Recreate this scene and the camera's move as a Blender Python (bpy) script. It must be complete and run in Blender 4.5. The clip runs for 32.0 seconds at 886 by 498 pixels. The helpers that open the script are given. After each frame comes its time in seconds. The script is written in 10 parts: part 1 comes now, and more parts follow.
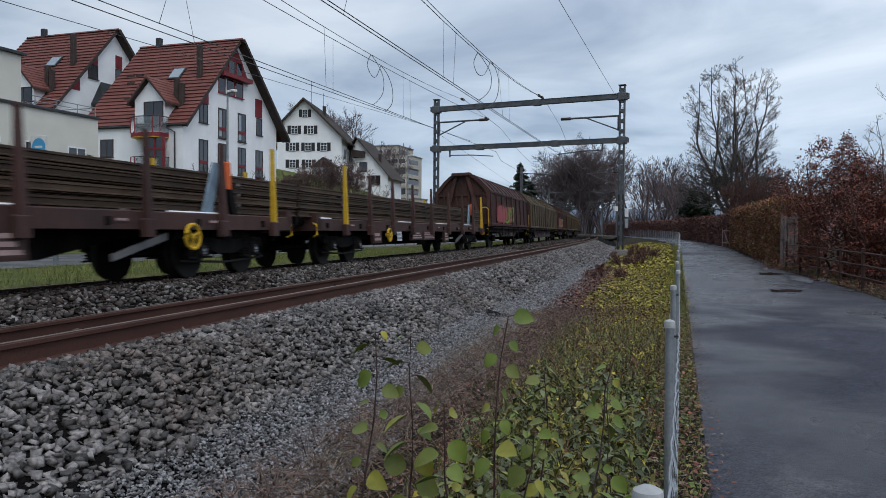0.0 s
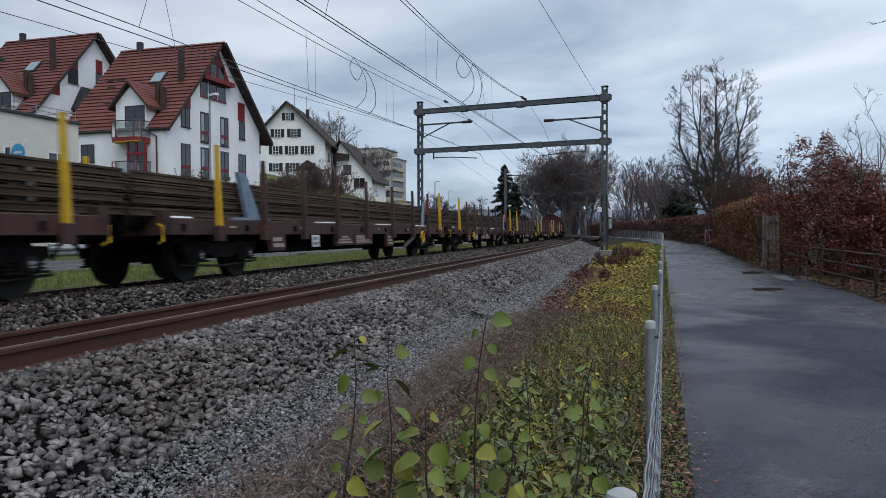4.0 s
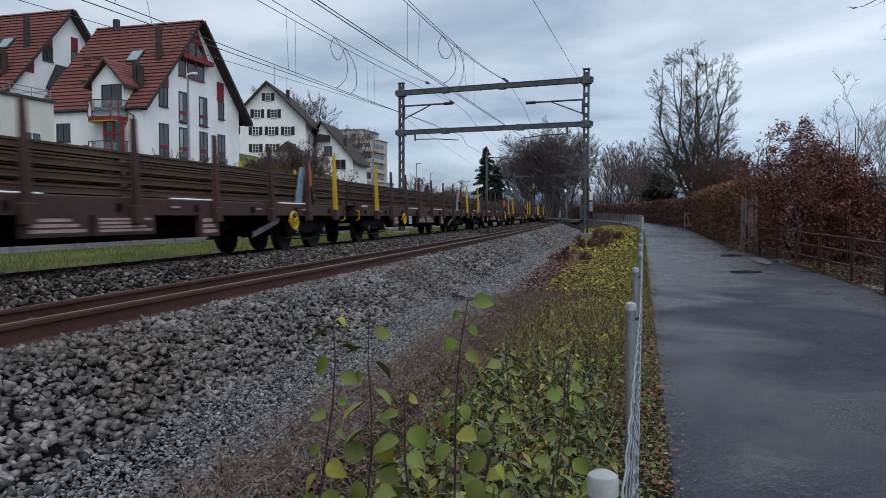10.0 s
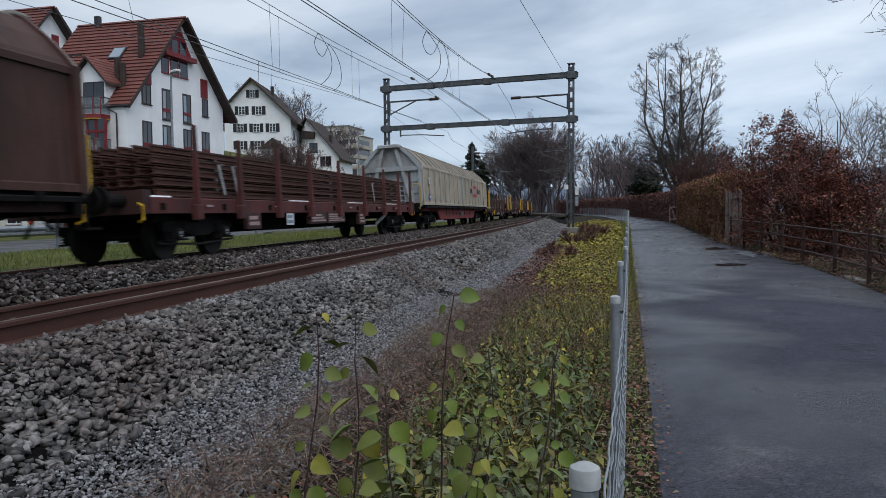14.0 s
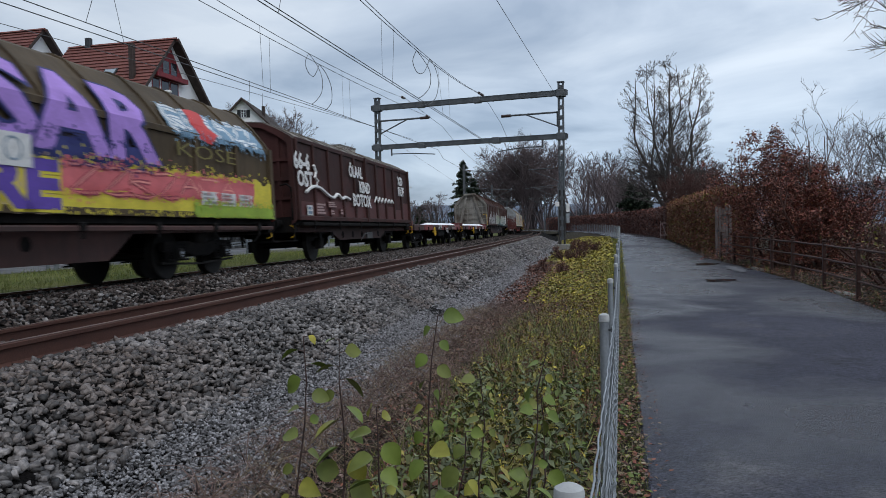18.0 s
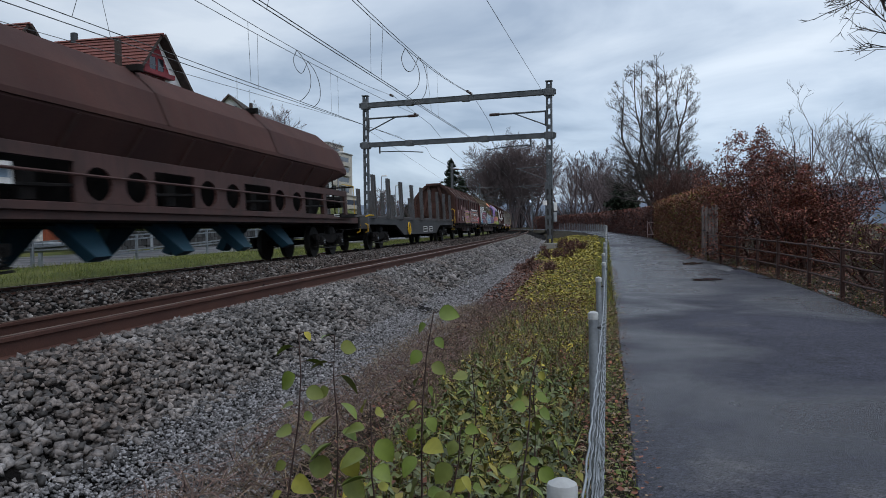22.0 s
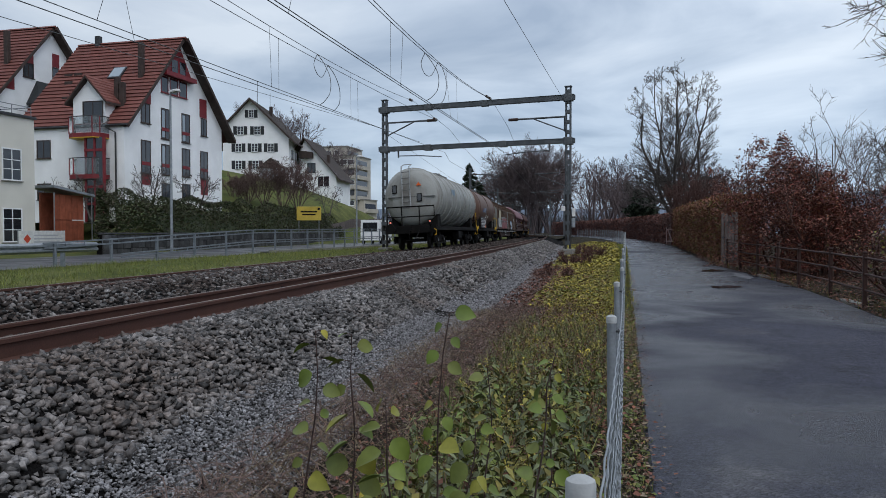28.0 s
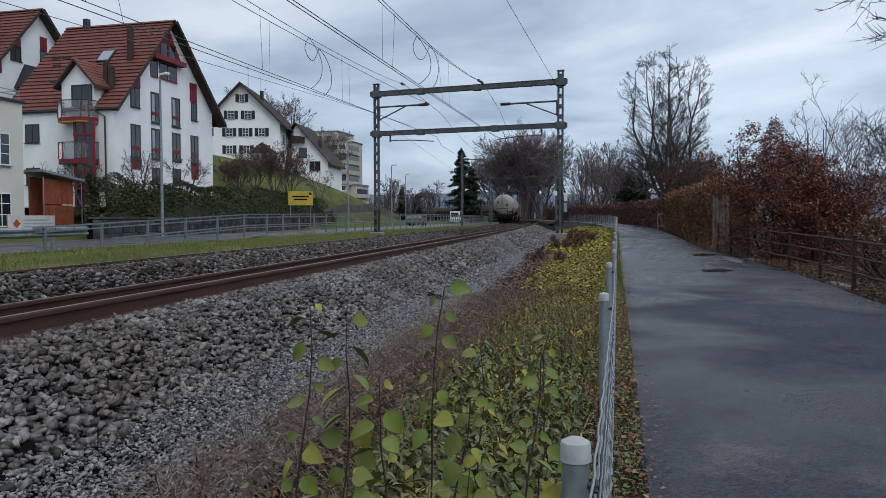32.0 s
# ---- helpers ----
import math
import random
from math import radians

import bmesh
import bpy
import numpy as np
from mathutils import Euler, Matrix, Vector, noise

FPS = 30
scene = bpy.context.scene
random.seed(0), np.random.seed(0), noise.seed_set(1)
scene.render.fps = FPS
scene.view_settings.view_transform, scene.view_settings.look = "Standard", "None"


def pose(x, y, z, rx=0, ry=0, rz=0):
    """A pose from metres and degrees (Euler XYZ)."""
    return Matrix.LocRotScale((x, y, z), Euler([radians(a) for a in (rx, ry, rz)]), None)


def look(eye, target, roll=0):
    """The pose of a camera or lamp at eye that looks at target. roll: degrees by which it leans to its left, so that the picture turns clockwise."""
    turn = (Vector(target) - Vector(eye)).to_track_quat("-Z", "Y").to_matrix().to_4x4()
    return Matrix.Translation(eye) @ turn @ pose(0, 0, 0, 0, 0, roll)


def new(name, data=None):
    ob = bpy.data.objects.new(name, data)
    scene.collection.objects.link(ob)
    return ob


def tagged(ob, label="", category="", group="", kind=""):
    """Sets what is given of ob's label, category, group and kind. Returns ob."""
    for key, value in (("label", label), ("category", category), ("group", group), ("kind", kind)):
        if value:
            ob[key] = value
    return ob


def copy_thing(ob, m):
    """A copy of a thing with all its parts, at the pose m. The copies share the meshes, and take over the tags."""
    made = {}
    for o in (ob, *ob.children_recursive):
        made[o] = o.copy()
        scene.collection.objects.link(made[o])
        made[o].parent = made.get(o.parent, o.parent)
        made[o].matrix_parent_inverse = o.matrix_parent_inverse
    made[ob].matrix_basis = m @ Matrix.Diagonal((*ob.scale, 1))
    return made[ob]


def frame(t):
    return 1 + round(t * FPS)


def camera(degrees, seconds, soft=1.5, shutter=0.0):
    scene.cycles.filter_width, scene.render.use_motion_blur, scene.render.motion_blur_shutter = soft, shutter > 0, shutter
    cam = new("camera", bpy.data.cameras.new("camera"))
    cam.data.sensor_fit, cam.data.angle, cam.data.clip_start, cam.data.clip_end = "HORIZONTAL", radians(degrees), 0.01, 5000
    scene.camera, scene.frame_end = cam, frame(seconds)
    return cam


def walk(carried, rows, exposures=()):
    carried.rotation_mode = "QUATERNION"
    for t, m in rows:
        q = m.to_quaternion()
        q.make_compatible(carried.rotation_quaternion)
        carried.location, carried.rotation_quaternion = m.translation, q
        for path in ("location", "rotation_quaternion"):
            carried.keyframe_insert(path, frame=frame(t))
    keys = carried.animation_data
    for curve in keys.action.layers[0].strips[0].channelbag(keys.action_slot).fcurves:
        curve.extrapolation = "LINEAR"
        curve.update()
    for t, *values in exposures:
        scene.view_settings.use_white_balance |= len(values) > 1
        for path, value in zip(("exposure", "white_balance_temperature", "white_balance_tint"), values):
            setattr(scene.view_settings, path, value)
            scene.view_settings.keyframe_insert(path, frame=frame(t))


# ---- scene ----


def aim(yaw, pitch, roll):
    """A level camera's turn: yaw to the left of +y, pitch up, roll."""
    return pose(0, 0, 0, 0, 0, yaw) @ pose(0, 0, 0, 90 + pitch) @ pose(0, 0, 0, 0, 0, roll)


cam = camera(60.66, 32.0, soft=0.55, shutter=0.2)
ROWS = [
    (0, pose(-0.020, -0.000, 1.446) @ aim(4.106, -1.328, 0.404)),
    (0.5, pose(-0.021, 0.002, 1.446) @ aim(3.922, -1.470, 0.268)),
    (1, pose(-0.019, 0.007, 1.447) @ aim(3.756, -1.558, 0.120)),
    (1.5, pose(-0.015, 0.008, 1.447) @ aim(3.623, -1.615, -0.000)),
    (2, pose(-0.013, 0.003, 1.448) @ aim(3.450, -1.655, -0.073)),
    (2.5, pose(-0.012, 0.002, 1.447) @ aim(3.293, -1.593, -0.107)),
    (3, pose(-0.006, 0.006, 1.447) @ aim(3.160, -1.431, -0.124)),
    (3.5, pose(0.000, 0.005, 1.450) @ aim(3.057, -1.255, -0.155)),
    (5.5, pose(0.005, 0.006, 1.452) @ aim(2.774, -1.097, -0.184)),
    (6, pose(0.009, 0.013, 1.451) @ aim(2.657, -1.131, -0.176)),
    (6.5, pose(0.011, 0.015, 1.451) @ aim(2.559, -1.183, -0.149)),
    (7, pose(0.008, 0.012, 1.451) @ aim(2.448, -1.269, -0.137)),
    (7.5, pose(0.007, 0.019, 1.449) @ aim(2.290, -1.399, -0.136)),
    (8, pose(0.007, 0.034, 1.446) @ aim(2.157, -1.676, -0.123)),
    (8.5, pose(0.005, 0.039, 1.444) @ aim(1.982, -1.936, -0.101)),
    (9, pose(0.003, 0.039, 1.444) @ aim(1.837, -2.100, -0.064)),
    (9.5, pose(0.002, 0.039, 1.443) @ aim(1.699, -2.300, -0.003)),
    (10, pose(0.003, 0.035, 1.444) @ aim(1.561, -2.507, 0.062)),
    (10.5, pose(0.006, 0.033, 1.443) @ aim(1.474, -2.662, 0.125)),
    (11, pose(0.007, 0.032, 1.443) @ aim(1.350, -2.687, 0.170)),
    (11.5, pose(0.008, 0.027, 1.445) @ aim(1.184, -2.688, 0.135)),
    (12, pose(0.009, 0.026, 1.447) @ aim(1.030, -2.687, -0.004)),
    (12.5, pose(0.010, 0.030, 1.446) @ aim(0.859, -2.741, -0.163)),
    (13, pose(0.011, 0.035, 1.443) @ aim(0.743, -2.754, -0.278)),
    (13.5, pose(0.012, 0.038, 1.441) @ aim(0.626, -2.769, -0.368)),
    (14, pose(0.014, 0.041, 1.440) @ aim(0.565, -2.820, -0.441)),
    (14.5, pose(0.016, 0.042, 1.440) @ aim(0.445, -3.005, -0.560)),
    (16.5, pose(0.019, 0.032, 1.445) @ aim(0.184, -2.474, -0.743)),
    (17, pose(0.024, 0.022, 1.450) @ aim(0.095, -2.177, -0.866)),
    (17.5, pose(0.028, 0.020, 1.452) @ aim(0.020, -1.768, -0.919)),
    (18, pose(0.029, 0.024, 1.451) @ aim(-0.041, -1.481, -0.953)),
    (18.5, pose(0.029, 0.030, 1.448) @ aim(-0.094, -1.363, -0.947)),
    (19, pose(0.029, 0.038, 1.444) @ aim(-0.116, -1.352, -0.910)),
    (19.5, pose(0.031, 0.043, 1.443) @ aim(-0.188, -1.354, -0.849)),
    (20, pose(0.033, 0.041, 1.445) @ aim(-0.402, -1.412, -0.767)),
    (20.5, pose(0.031, 0.032, 1.449) @ aim(-0.637, -1.515, -0.715)),
    (21, pose(0.025, 0.023, 1.452) @ aim(-0.862, -1.595, -0.693)),
    (21.5, pose(0.019, 0.021, 1.450) @ aim(-0.922, -1.652, -0.646)),
    (22, pose(0.017, 0.023, 1.447) @ aim(-0.984, -1.624, -0.651)),
    (22.5, pose(0.020, 0.019, 1.449) @ aim(-0.966, -1.656, -0.732)),
    (23, pose(0.022, 0.008, 1.453) @ aim(-1.036, -1.646, -0.775)),
    (23.5, pose(0.017, -0.000, 1.456) @ aim(-0.922, -1.483, -0.800)),
    (24, pose(0.011, 0.010, 1.451) @ aim(-0.736, -1.286, -0.812)),
    (24.5, pose(0.010, 0.023, 1.447) @ aim(-0.446, -1.163, -0.755)),
    (25, pose(0.013, 0.026, 1.447) @ aim(-0.252, -1.186, -0.689)),
    (25.5, pose(0.015, 0.021, 1.448) @ aim(-0.197, -1.198, -0.580)),
    (27.5, pose(0.014, 0.015, 1.445) @ aim(0.243, -1.166, -0.344)),
    (28, pose(0.010, 0.010, 1.433) @ aim(0.327, -1.254, -0.067)),
    (28.5, pose(0.001, 0.002, 1.418) @ aim(0.379, -1.526, 0.126)),
    (29, pose(-0.005, -0.003, 1.409) @ aim(0.317, -1.650, 0.124)),
    (29.5, pose(-0.006, -0.005, 1.407) @ aim(0.315, -1.652, -0.036)),
    (30, pose(-0.004, -0.008, 1.406) @ aim(0.165, -1.793, -0.128)),
    (30.5, pose(-0.001, -0.005, 1.403) @ aim(0.070, -1.991, -0.089)),
    (31, pose(0.001, -0.002, 1.400) @ aim(0.000, -2.180, -0.040)),
    (31.5, pose(0.002, -0.000, 1.399) @ aim(-0.131, -2.253, -0.049)),
    (32, pose(0.003, 0.006, 1.397) @ aim(-0.284, -2.364, -0.079)),
]
walk(cam, ROWS)

# ---- light: an overcast winter sky ----
SUN_ELEVATION, SUN_ROTATION = radians(54), radians(158)
world = bpy.data.worlds.new("sky")
scene.world = world
world.use_nodes = True


def build_sky():
    nt = world.node_tree
    nt.nodes.clear()
    out = nt.nodes.new("ShaderNodeOutputWorld")
    bg = nt.nodes.new("ShaderNodeBackground")
    sky = nt.nodes.new("ShaderNodeTexSky")
    sky.sky_type, sky.sun_disc = "NISHITA", False
    sky.sun_elevation, sky.sun_rotation = SUN_ELEVATION, SUN_ROTATION
    co = nt.nodes.new("ShaderNodeTexCoord")
    sep = nt.nodes.new("ShaderNodeSeparateXYZ")
    nt.links.new(co.outputs["Generated"], sep.inputs[0])
    # clouds lie on a plane high above: direction over height
    zz = nt.nodes.new("ShaderNodeMath")
    zz.operation = "MAXIMUM"
    zz.inputs[1].default_value = 0.0
    nt.links.new(sep.outputs[2], zz.inputs[0])
    add = nt.nodes.new("ShaderNodeMath")
    add.operation = "ADD"
    add.inputs[1].default_value = 0.16
    nt.links.new(zz.outputs[0], add.inputs[0])
    div = nt.nodes.new("ShaderNodeVectorMath")
    div.operation = "DIVIDE"
    comb = nt.nodes.new("ShaderNodeCombineXYZ")
    for i in range(3):
        nt.links.new(add.outputs[0], comb.inputs[i])
    nt.links.new(co.outputs["Generated"], div.inputs[0])
    nt.links.new(comb.outputs[0], div.inputs[1])
    n1 = nt.nodes.new("ShaderNodeTexNoise")
    n1.inputs["Scale"].default_value = 1.15
    n1.inputs["Detail"].default_value = 6
    n1.inputs["Roughness"].default_value = 0.52
    n1.inputs["Distortion"].default_value = 0.5
    nt.links.new(div.outputs[0], n1.inputs["Vector"])
    ramp = nt.nodes.new("ShaderNodeValToRGB")
    els = ramp.color_ramp.elements
    els[0].position, els[0].color = 0.34, (0.392, 0.475, 0.60, 1)
    els[1].position, els[1].color = 0.66, (0.88, 0.955, 1.04, 1)
    e = els.new(0.5)
    e.color = (0.645, 0.733, 0.85, 1)
    nt.links.new(n1.outputs[0], ramp.inputs[0])
    # low banks of cloud near the horizon are a little darker and bluer
    low = nt.nodes.new("ShaderNodeValToRGB")
    le = low.color_ramp.elements
    le[0].position, le[0].color = 0.0, (0.50, 0.60, 0.76, 1)
    le[1].position, le[1].color = 0.22, (1, 1, 1, 1)
    # an overcast sky is brightest overhead
    up = le.new(1.0)
    up.color = (1.6, 1.6, 1.6, 1)
    nt.links.new(zz.outputs[0], low.inputs[0])
    mul = nt.nodes.new("ShaderNodeMix")
    mul.data_type, mul.blend_type = "RGBA", "MULTIPLY"
    mul.inputs[0].default_value = 1.0
    nt.links.new(ramp.outputs[0], mul.inputs[6])
    nt.links.new(low.outputs[0], mul.inputs[7])
    # the cloud is thinner, and brighter, towards the open side of the valley
    east = nt.nodes.new("ShaderNodeMapRange")
    east.inputs[1].default_value, east.inputs[2].default_value, east.inputs[3].default_value, east.inputs[4].default_value = -0.45, 0.35, 0.86, 1.15
    nt.links.new(sep.outputs[0], east.inputs[0])
    bright = nt.nodes.new("ShaderNodeVectorMath")
    bright.operation = "SCALE"
    nt.links.new(mul.outputs[2], bright.inputs[0])
    nt.links.new(east.outputs[0], bright.inputs["Scale"])
    mix = nt.nodes.new("ShaderNodeMix")
    mix.data_type = "RGBA"
    mix.inputs[0].default_value = 0.96
    nt.links.new(sky.outputs[0], mix.inputs[6])
    nt.links.new(bright.outputs[0], mix.inputs[7])
    nt.links.new(mix.outputs[2], bg.inputs[0])
    bg.inputs[1].default_value = SKY_STRENGTH
    nt.links.new(bg.outputs[0], out.inputs[0])


SKY_STRENGTH = 0.76
build_sky()
sun_data = bpy.data.lights.new("sun", "SUN")
sun_data.energy, sun_data.angle, sun_data.color = 1.05, radians(50), (1.0, 0.965, 0.93)
sun = new("sun", sun_data)
sun.matrix_world = look((24, -60, 88), (0, 0, 0))
scene.view_settings.exposure = 0.0

# ---- materials ----
def material(name, base, rough=0.6, metal=0.0, vary=0.25, scale=3.0, fine=40.0, bump=0.25, hue=None, island=0.0, each=0.0, spec=0.28, bump_dist=0.01, stain=None, stain_scale=0.8, stain_at=(0.5, 0.68), coords="Object", wet=0.0, streak=None):
    """A surface with grain at two scales. hue: a second colour that the coarse grain mixes in. stain: a third, in patches.
    island, each: how much loose pieces, or single objects, differ. wet: how far patches turn glossy."""
    m = bpy.data.materials.new(name)
    m.use_nodes = True
    nt = m.node_tree
    b = nt.nodes["Principled BSDF"]
    L = nt.links.new
    co = nt.nodes.new("ShaderNodeTexCoord")
    src = nt.nodes.new("ShaderNodeNewGeometry").outputs["Position"] if coords == "World" else co.outputs[coords]

    def nz(s, d=4, r=0.55):
        n = nt.nodes.new("ShaderNodeTexNoise")
        n.inputs["Scale"].default_value, n.inputs["Detail"].default_value, n.inputs["Roughness"].default_value = s, d, r
        L(src, n.inputs["Vector"])
        return n.outputs[0]

    def rampf(v, lo, hi, a, c):
        r = nt.nodes.new("ShaderNodeMapRange")
        r.inputs[1].default_value, r.inputs[2].default_value, r.inputs[3].default_value, r.inputs[4].default_value = lo, hi, a, c
        L(v, r.inputs[0])
        return r.outputs[0]

    def mixc(f, a, c, mode="MIX"):
        x = nt.nodes.new("ShaderNodeMix")
        x.data_type, x.blend_type = "RGBA", mode
        if hasattr(f, "links"):
            L(f, x.inputs[0])
        else:
            x.inputs[0].default_value = f
        for k, v in ((6, a), (7, c)):
            if hasattr(v, "links"):
                L(v, x.inputs[k])
            else:
                x.inputs[k].default_value = (*v, 1)
        return x.outputs[2]

    coarse, grain = nz(scale), nz(fine, 3)
    second = hue or tuple(min(1, c * (1 + vary)) for c in base)
    col = mixc(rampf(coarse, 0.35, 0.65, 0, 1), tuple(c * (1 - vary * 0.6) for c in base) if not hue else base, second)
    if stain:
        col = mixc(rampf(nz(stain_scale, 6, 0.6), stain_at[0], stain_at[1], 0, 1), col, stain)
    if streak:
        # rain has drawn dirt down the walls
        mp = nt.nodes.new("ShaderNodeMapping")
        mp.inputs["Scale"].default_value = (0.6, 5.0, 0.35)
        L(src, mp.inputs["Vector"])
        ns = nt.nodes.new("ShaderNodeTexNoise")
        ns.inputs["Scale"].default_value, ns.inputs["Detail"].default_value, ns.inputs["Roughness"].default_value = 1.4, 5, 0.62
        L(mp.outputs[0], ns.inputs["Vector"])
        col = mixc(rampf(ns.outputs[0], 0.46, 0.72, 0, 0.85), col, streak)
    grey = rampf(grain, 0.3, 0.7, 1 - vary * 0.7, 1 + vary * 0.7)
    hsv = nt.nodes.new("ShaderNodeHueSaturation")
    L(col, hsv.inputs["Color"])
    val = grey
    if island or each:
        if island:
            rnd = nt.nodes.new("ShaderNodeNewGeometry").outputs["Random Per Island"]
            amount = island
        else:
            rnd = nt.nodes.new("ShaderNodeObjectInfo").outputs["Random"]
            amount = each
        mu = nt.nodes.new("ShaderNodeMath")
        mu.operation = "MULTIPLY"
        L(grey, mu.inputs[0])
        L(rampf(rnd, 0, 1, 1 - amount, 1 + amount), mu.inputs[1])
        val = mu.outputs[0]
    L(val, hsv.inputs["Value"])
    L(hsv.outputs[0], b.inputs["Base Color"])
    if wet:
        L(rampf(nz(stain_scale * 0.7, 5), 0.38, 0.62, rough, max(0.05, rough - wet)), b.inputs["Roughness"])
    else:
        L(rampf(grain, 0.2, 0.8, max(0.03, rough - 0.1), min(1, rough + 0.12)), b.inputs["Roughness"])
    b.inputs["Metallic"].default_value = metal
    b.inputs["Specular IOR Level"].default_value = spec
    if bump:
        bp = nt.nodes.new("ShaderNodeBump")
        bp.inputs["Strength"].default_value, bp.inputs["Distance"].default_value = bump, bump_dist
        L(grain, bp.inputs["Height"])
        L(bp.outputs[0], b.inputs["Normal"])
    return m


def glass_pane(name, tint=(0.05, 0.06, 0.075), rough=0.06):
    m = bpy.data.materials.new(name)
    m.use_nodes = True
    b = m.node_tree.nodes["Principled BSDF"]
    b.inputs["Base Color"].default_value = (*tint, 1)
    b.inputs["Roughness"].default_value = rough
    b.inputs["Specular IOR Level"].default_value = 0.9
    return m


BALLAST = material("ballast_stone", (0.060, 0.054, 0.052), 0.55, vary=0.8, scale=1.2, fine=38, hue=(0.165, 0.153, 0.148), island=0.85, coords="World", stain=(0.085, 0.064, 0.054), stain_scale=0.5, bump=0.4, spec=0.35)
# near-black colour makes the gaps between stones read as deep shade
GAP_BLACK = material("gap_black", (0.005, 0.0045, 0.0045), 0.95, vary=0.5, scale=12, fine=45, hue=(0.010, 0.009, 0.009), spec=0.05, coords="World", bump=1.0, bump_dist=0.05)
BALLAST_OLD = material("rusty_ballast_stone", (0.046, 0.035, 0.031), 0.85, vary=0.4, scale=1.5, fine=30, hue=(0.072, 0.062, 0.058), island=0.8, coords="World", spec=0.12)
GRAVEL = material("blue_grey_gravel", (0.150, 0.146, 0.150), 0.8, vary=0.45, scale=14, fine=70, hue=(0.240, 0.235, 0.243), island=0.8, spec=0.15, coords="World", bump=0.9, bump_dist=0.02)
SOIL = material("verge_soil", (0.022, 0.018, 0.013), 0.95, spec=0.1, vary=0.4, scale=1.5, fine=30, hue=(0.034, 0.030, 0.016), stain=(0.022, 0.015, 0.012), stain_scale=0.9, coords="World", bump=0.9, bump_dist=0.04)
GRASS_GROUND = material("short_grass_ground", (0.055, 0.074, 0.020), 0.95, vary=0.45, scale=0.5, fine=12, hue=(0.115, 0.118, 0.038), spec=0.1, stain=(0.055, 0.06, 0.02), stain_scale=0.35, coords="World", bump=0.9, bump_dist=0.04)


def path_asphalt():
    """Damp asphalt: broad wet and drier areas, a sheen added with distance, pale worn crusts, and a grain of single
    chippings.
    """
    m = bpy.data.materials.new("damp_path_asphalt")
    m.use_nodes = True
    nt = m.node_tree
    b, L = nt.nodes["Principled BSDF"], nt.links.new
    pos = nt.nodes.new("ShaderNodeNewGeometry").outputs["Position"]

    def noise(s, d, r=0.55, twist=0.0):
        n = nt.nodes.new("ShaderNodeTexNoise")
        for k, v in (("Scale", s), ("Detail", d), ("Roughness", r), ("Distortion", twist)):
            n.inputs[k].default_value = v
        L(pos, n.inputs["Vector"])
        return n.outputs[0]

    def span(v, lo, hi, a, c):
        r = nt.nodes.new("ShaderNodeMapRange")
        for k, q in enumerate((lo, hi, a, c)):
            r.inputs[k + 1].default_value = q
        L(v, r.inputs[0])
        return r.outputs[0]

    def blend(f, a, c):
        x = nt.nodes.new("ShaderNodeMix")
        x.data_type = "RGBA"
        L(f, x.inputs[0])
        for k, v in ((6, a), (7, c)):
            if hasattr(v, "links"):
                L(v, x.inputs[k])
            else:
                x.inputs[k].default_value = (*v, 1)
        return x.outputs[2]

    def times(a, c):
        x = nt.nodes.new("ShaderNodeMath")
        x.operation = "MULTIPLY"
        L(a, x.inputs[0])
        L(c, x.inputs[1])
        return x.outputs[0]

    # far sheen put in by position: gloss and damp tone grow along y
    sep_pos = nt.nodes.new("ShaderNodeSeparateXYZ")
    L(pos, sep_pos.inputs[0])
    damp_with_far_sheen = nt.nodes.new("ShaderNodeMath")
    damp_with_far_sheen.operation = "SUBTRACT"
    L(noise(0.30, 5, 0.5, 0.4), damp_with_far_sheen.inputs[0])
    L(span(sep_pos.outputs[1], 9, 20, 0.0, 0.135), damp_with_far_sheen.inputs[1])
    wet = damp_with_far_sheen.outputs[0]
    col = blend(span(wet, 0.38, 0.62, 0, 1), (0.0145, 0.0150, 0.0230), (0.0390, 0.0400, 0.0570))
    col = blend(span(noise(0.75, 5, 0.6, 0.6), 0.60, 0.72, 0, 0.75), col, (0.080, 0.076, 0.080))
    col = blend(span(noise(1.6, 4), 0.56, 0.70, 0, 0.6), col, (0.0105, 0.0105, 0.0150))
    chip = nt.nodes.new("ShaderNodeTexVoronoi")
    chip.inputs["Scale"].default_value = 85
    L(pos, chip.inputs["Vector"])
    sep = nt.nodes.new("ShaderNodeSeparateColor")
    L(chip.outputs["Color"], sep.inputs[0])
    hsv = nt.nodes.new("ShaderNodeHueSaturation")
    L(col, hsv.inputs["Color"])
    L(times(span(sep.outputs[0], 0, 1, 0.25, 1.9), span(noise(14, 3), 0.3, 0.7, 0.75, 1.25)), hsv.inputs["Value"])
    L(hsv.outputs[0], b.inputs["Base Color"])
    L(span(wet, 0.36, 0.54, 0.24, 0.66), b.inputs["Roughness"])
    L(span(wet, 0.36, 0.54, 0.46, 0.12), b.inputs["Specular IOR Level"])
    bp = nt.nodes.new("ShaderNodeBump")
    bp.inputs["Strength"].default_value, bp.inputs["Distance"].default_value = 0.7, 0.006
    bp.invert = True
    L(chip.outputs["Distance"], bp.inputs["Height"])
    L(bp.outputs[0], b.inputs["Normal"])
    return m


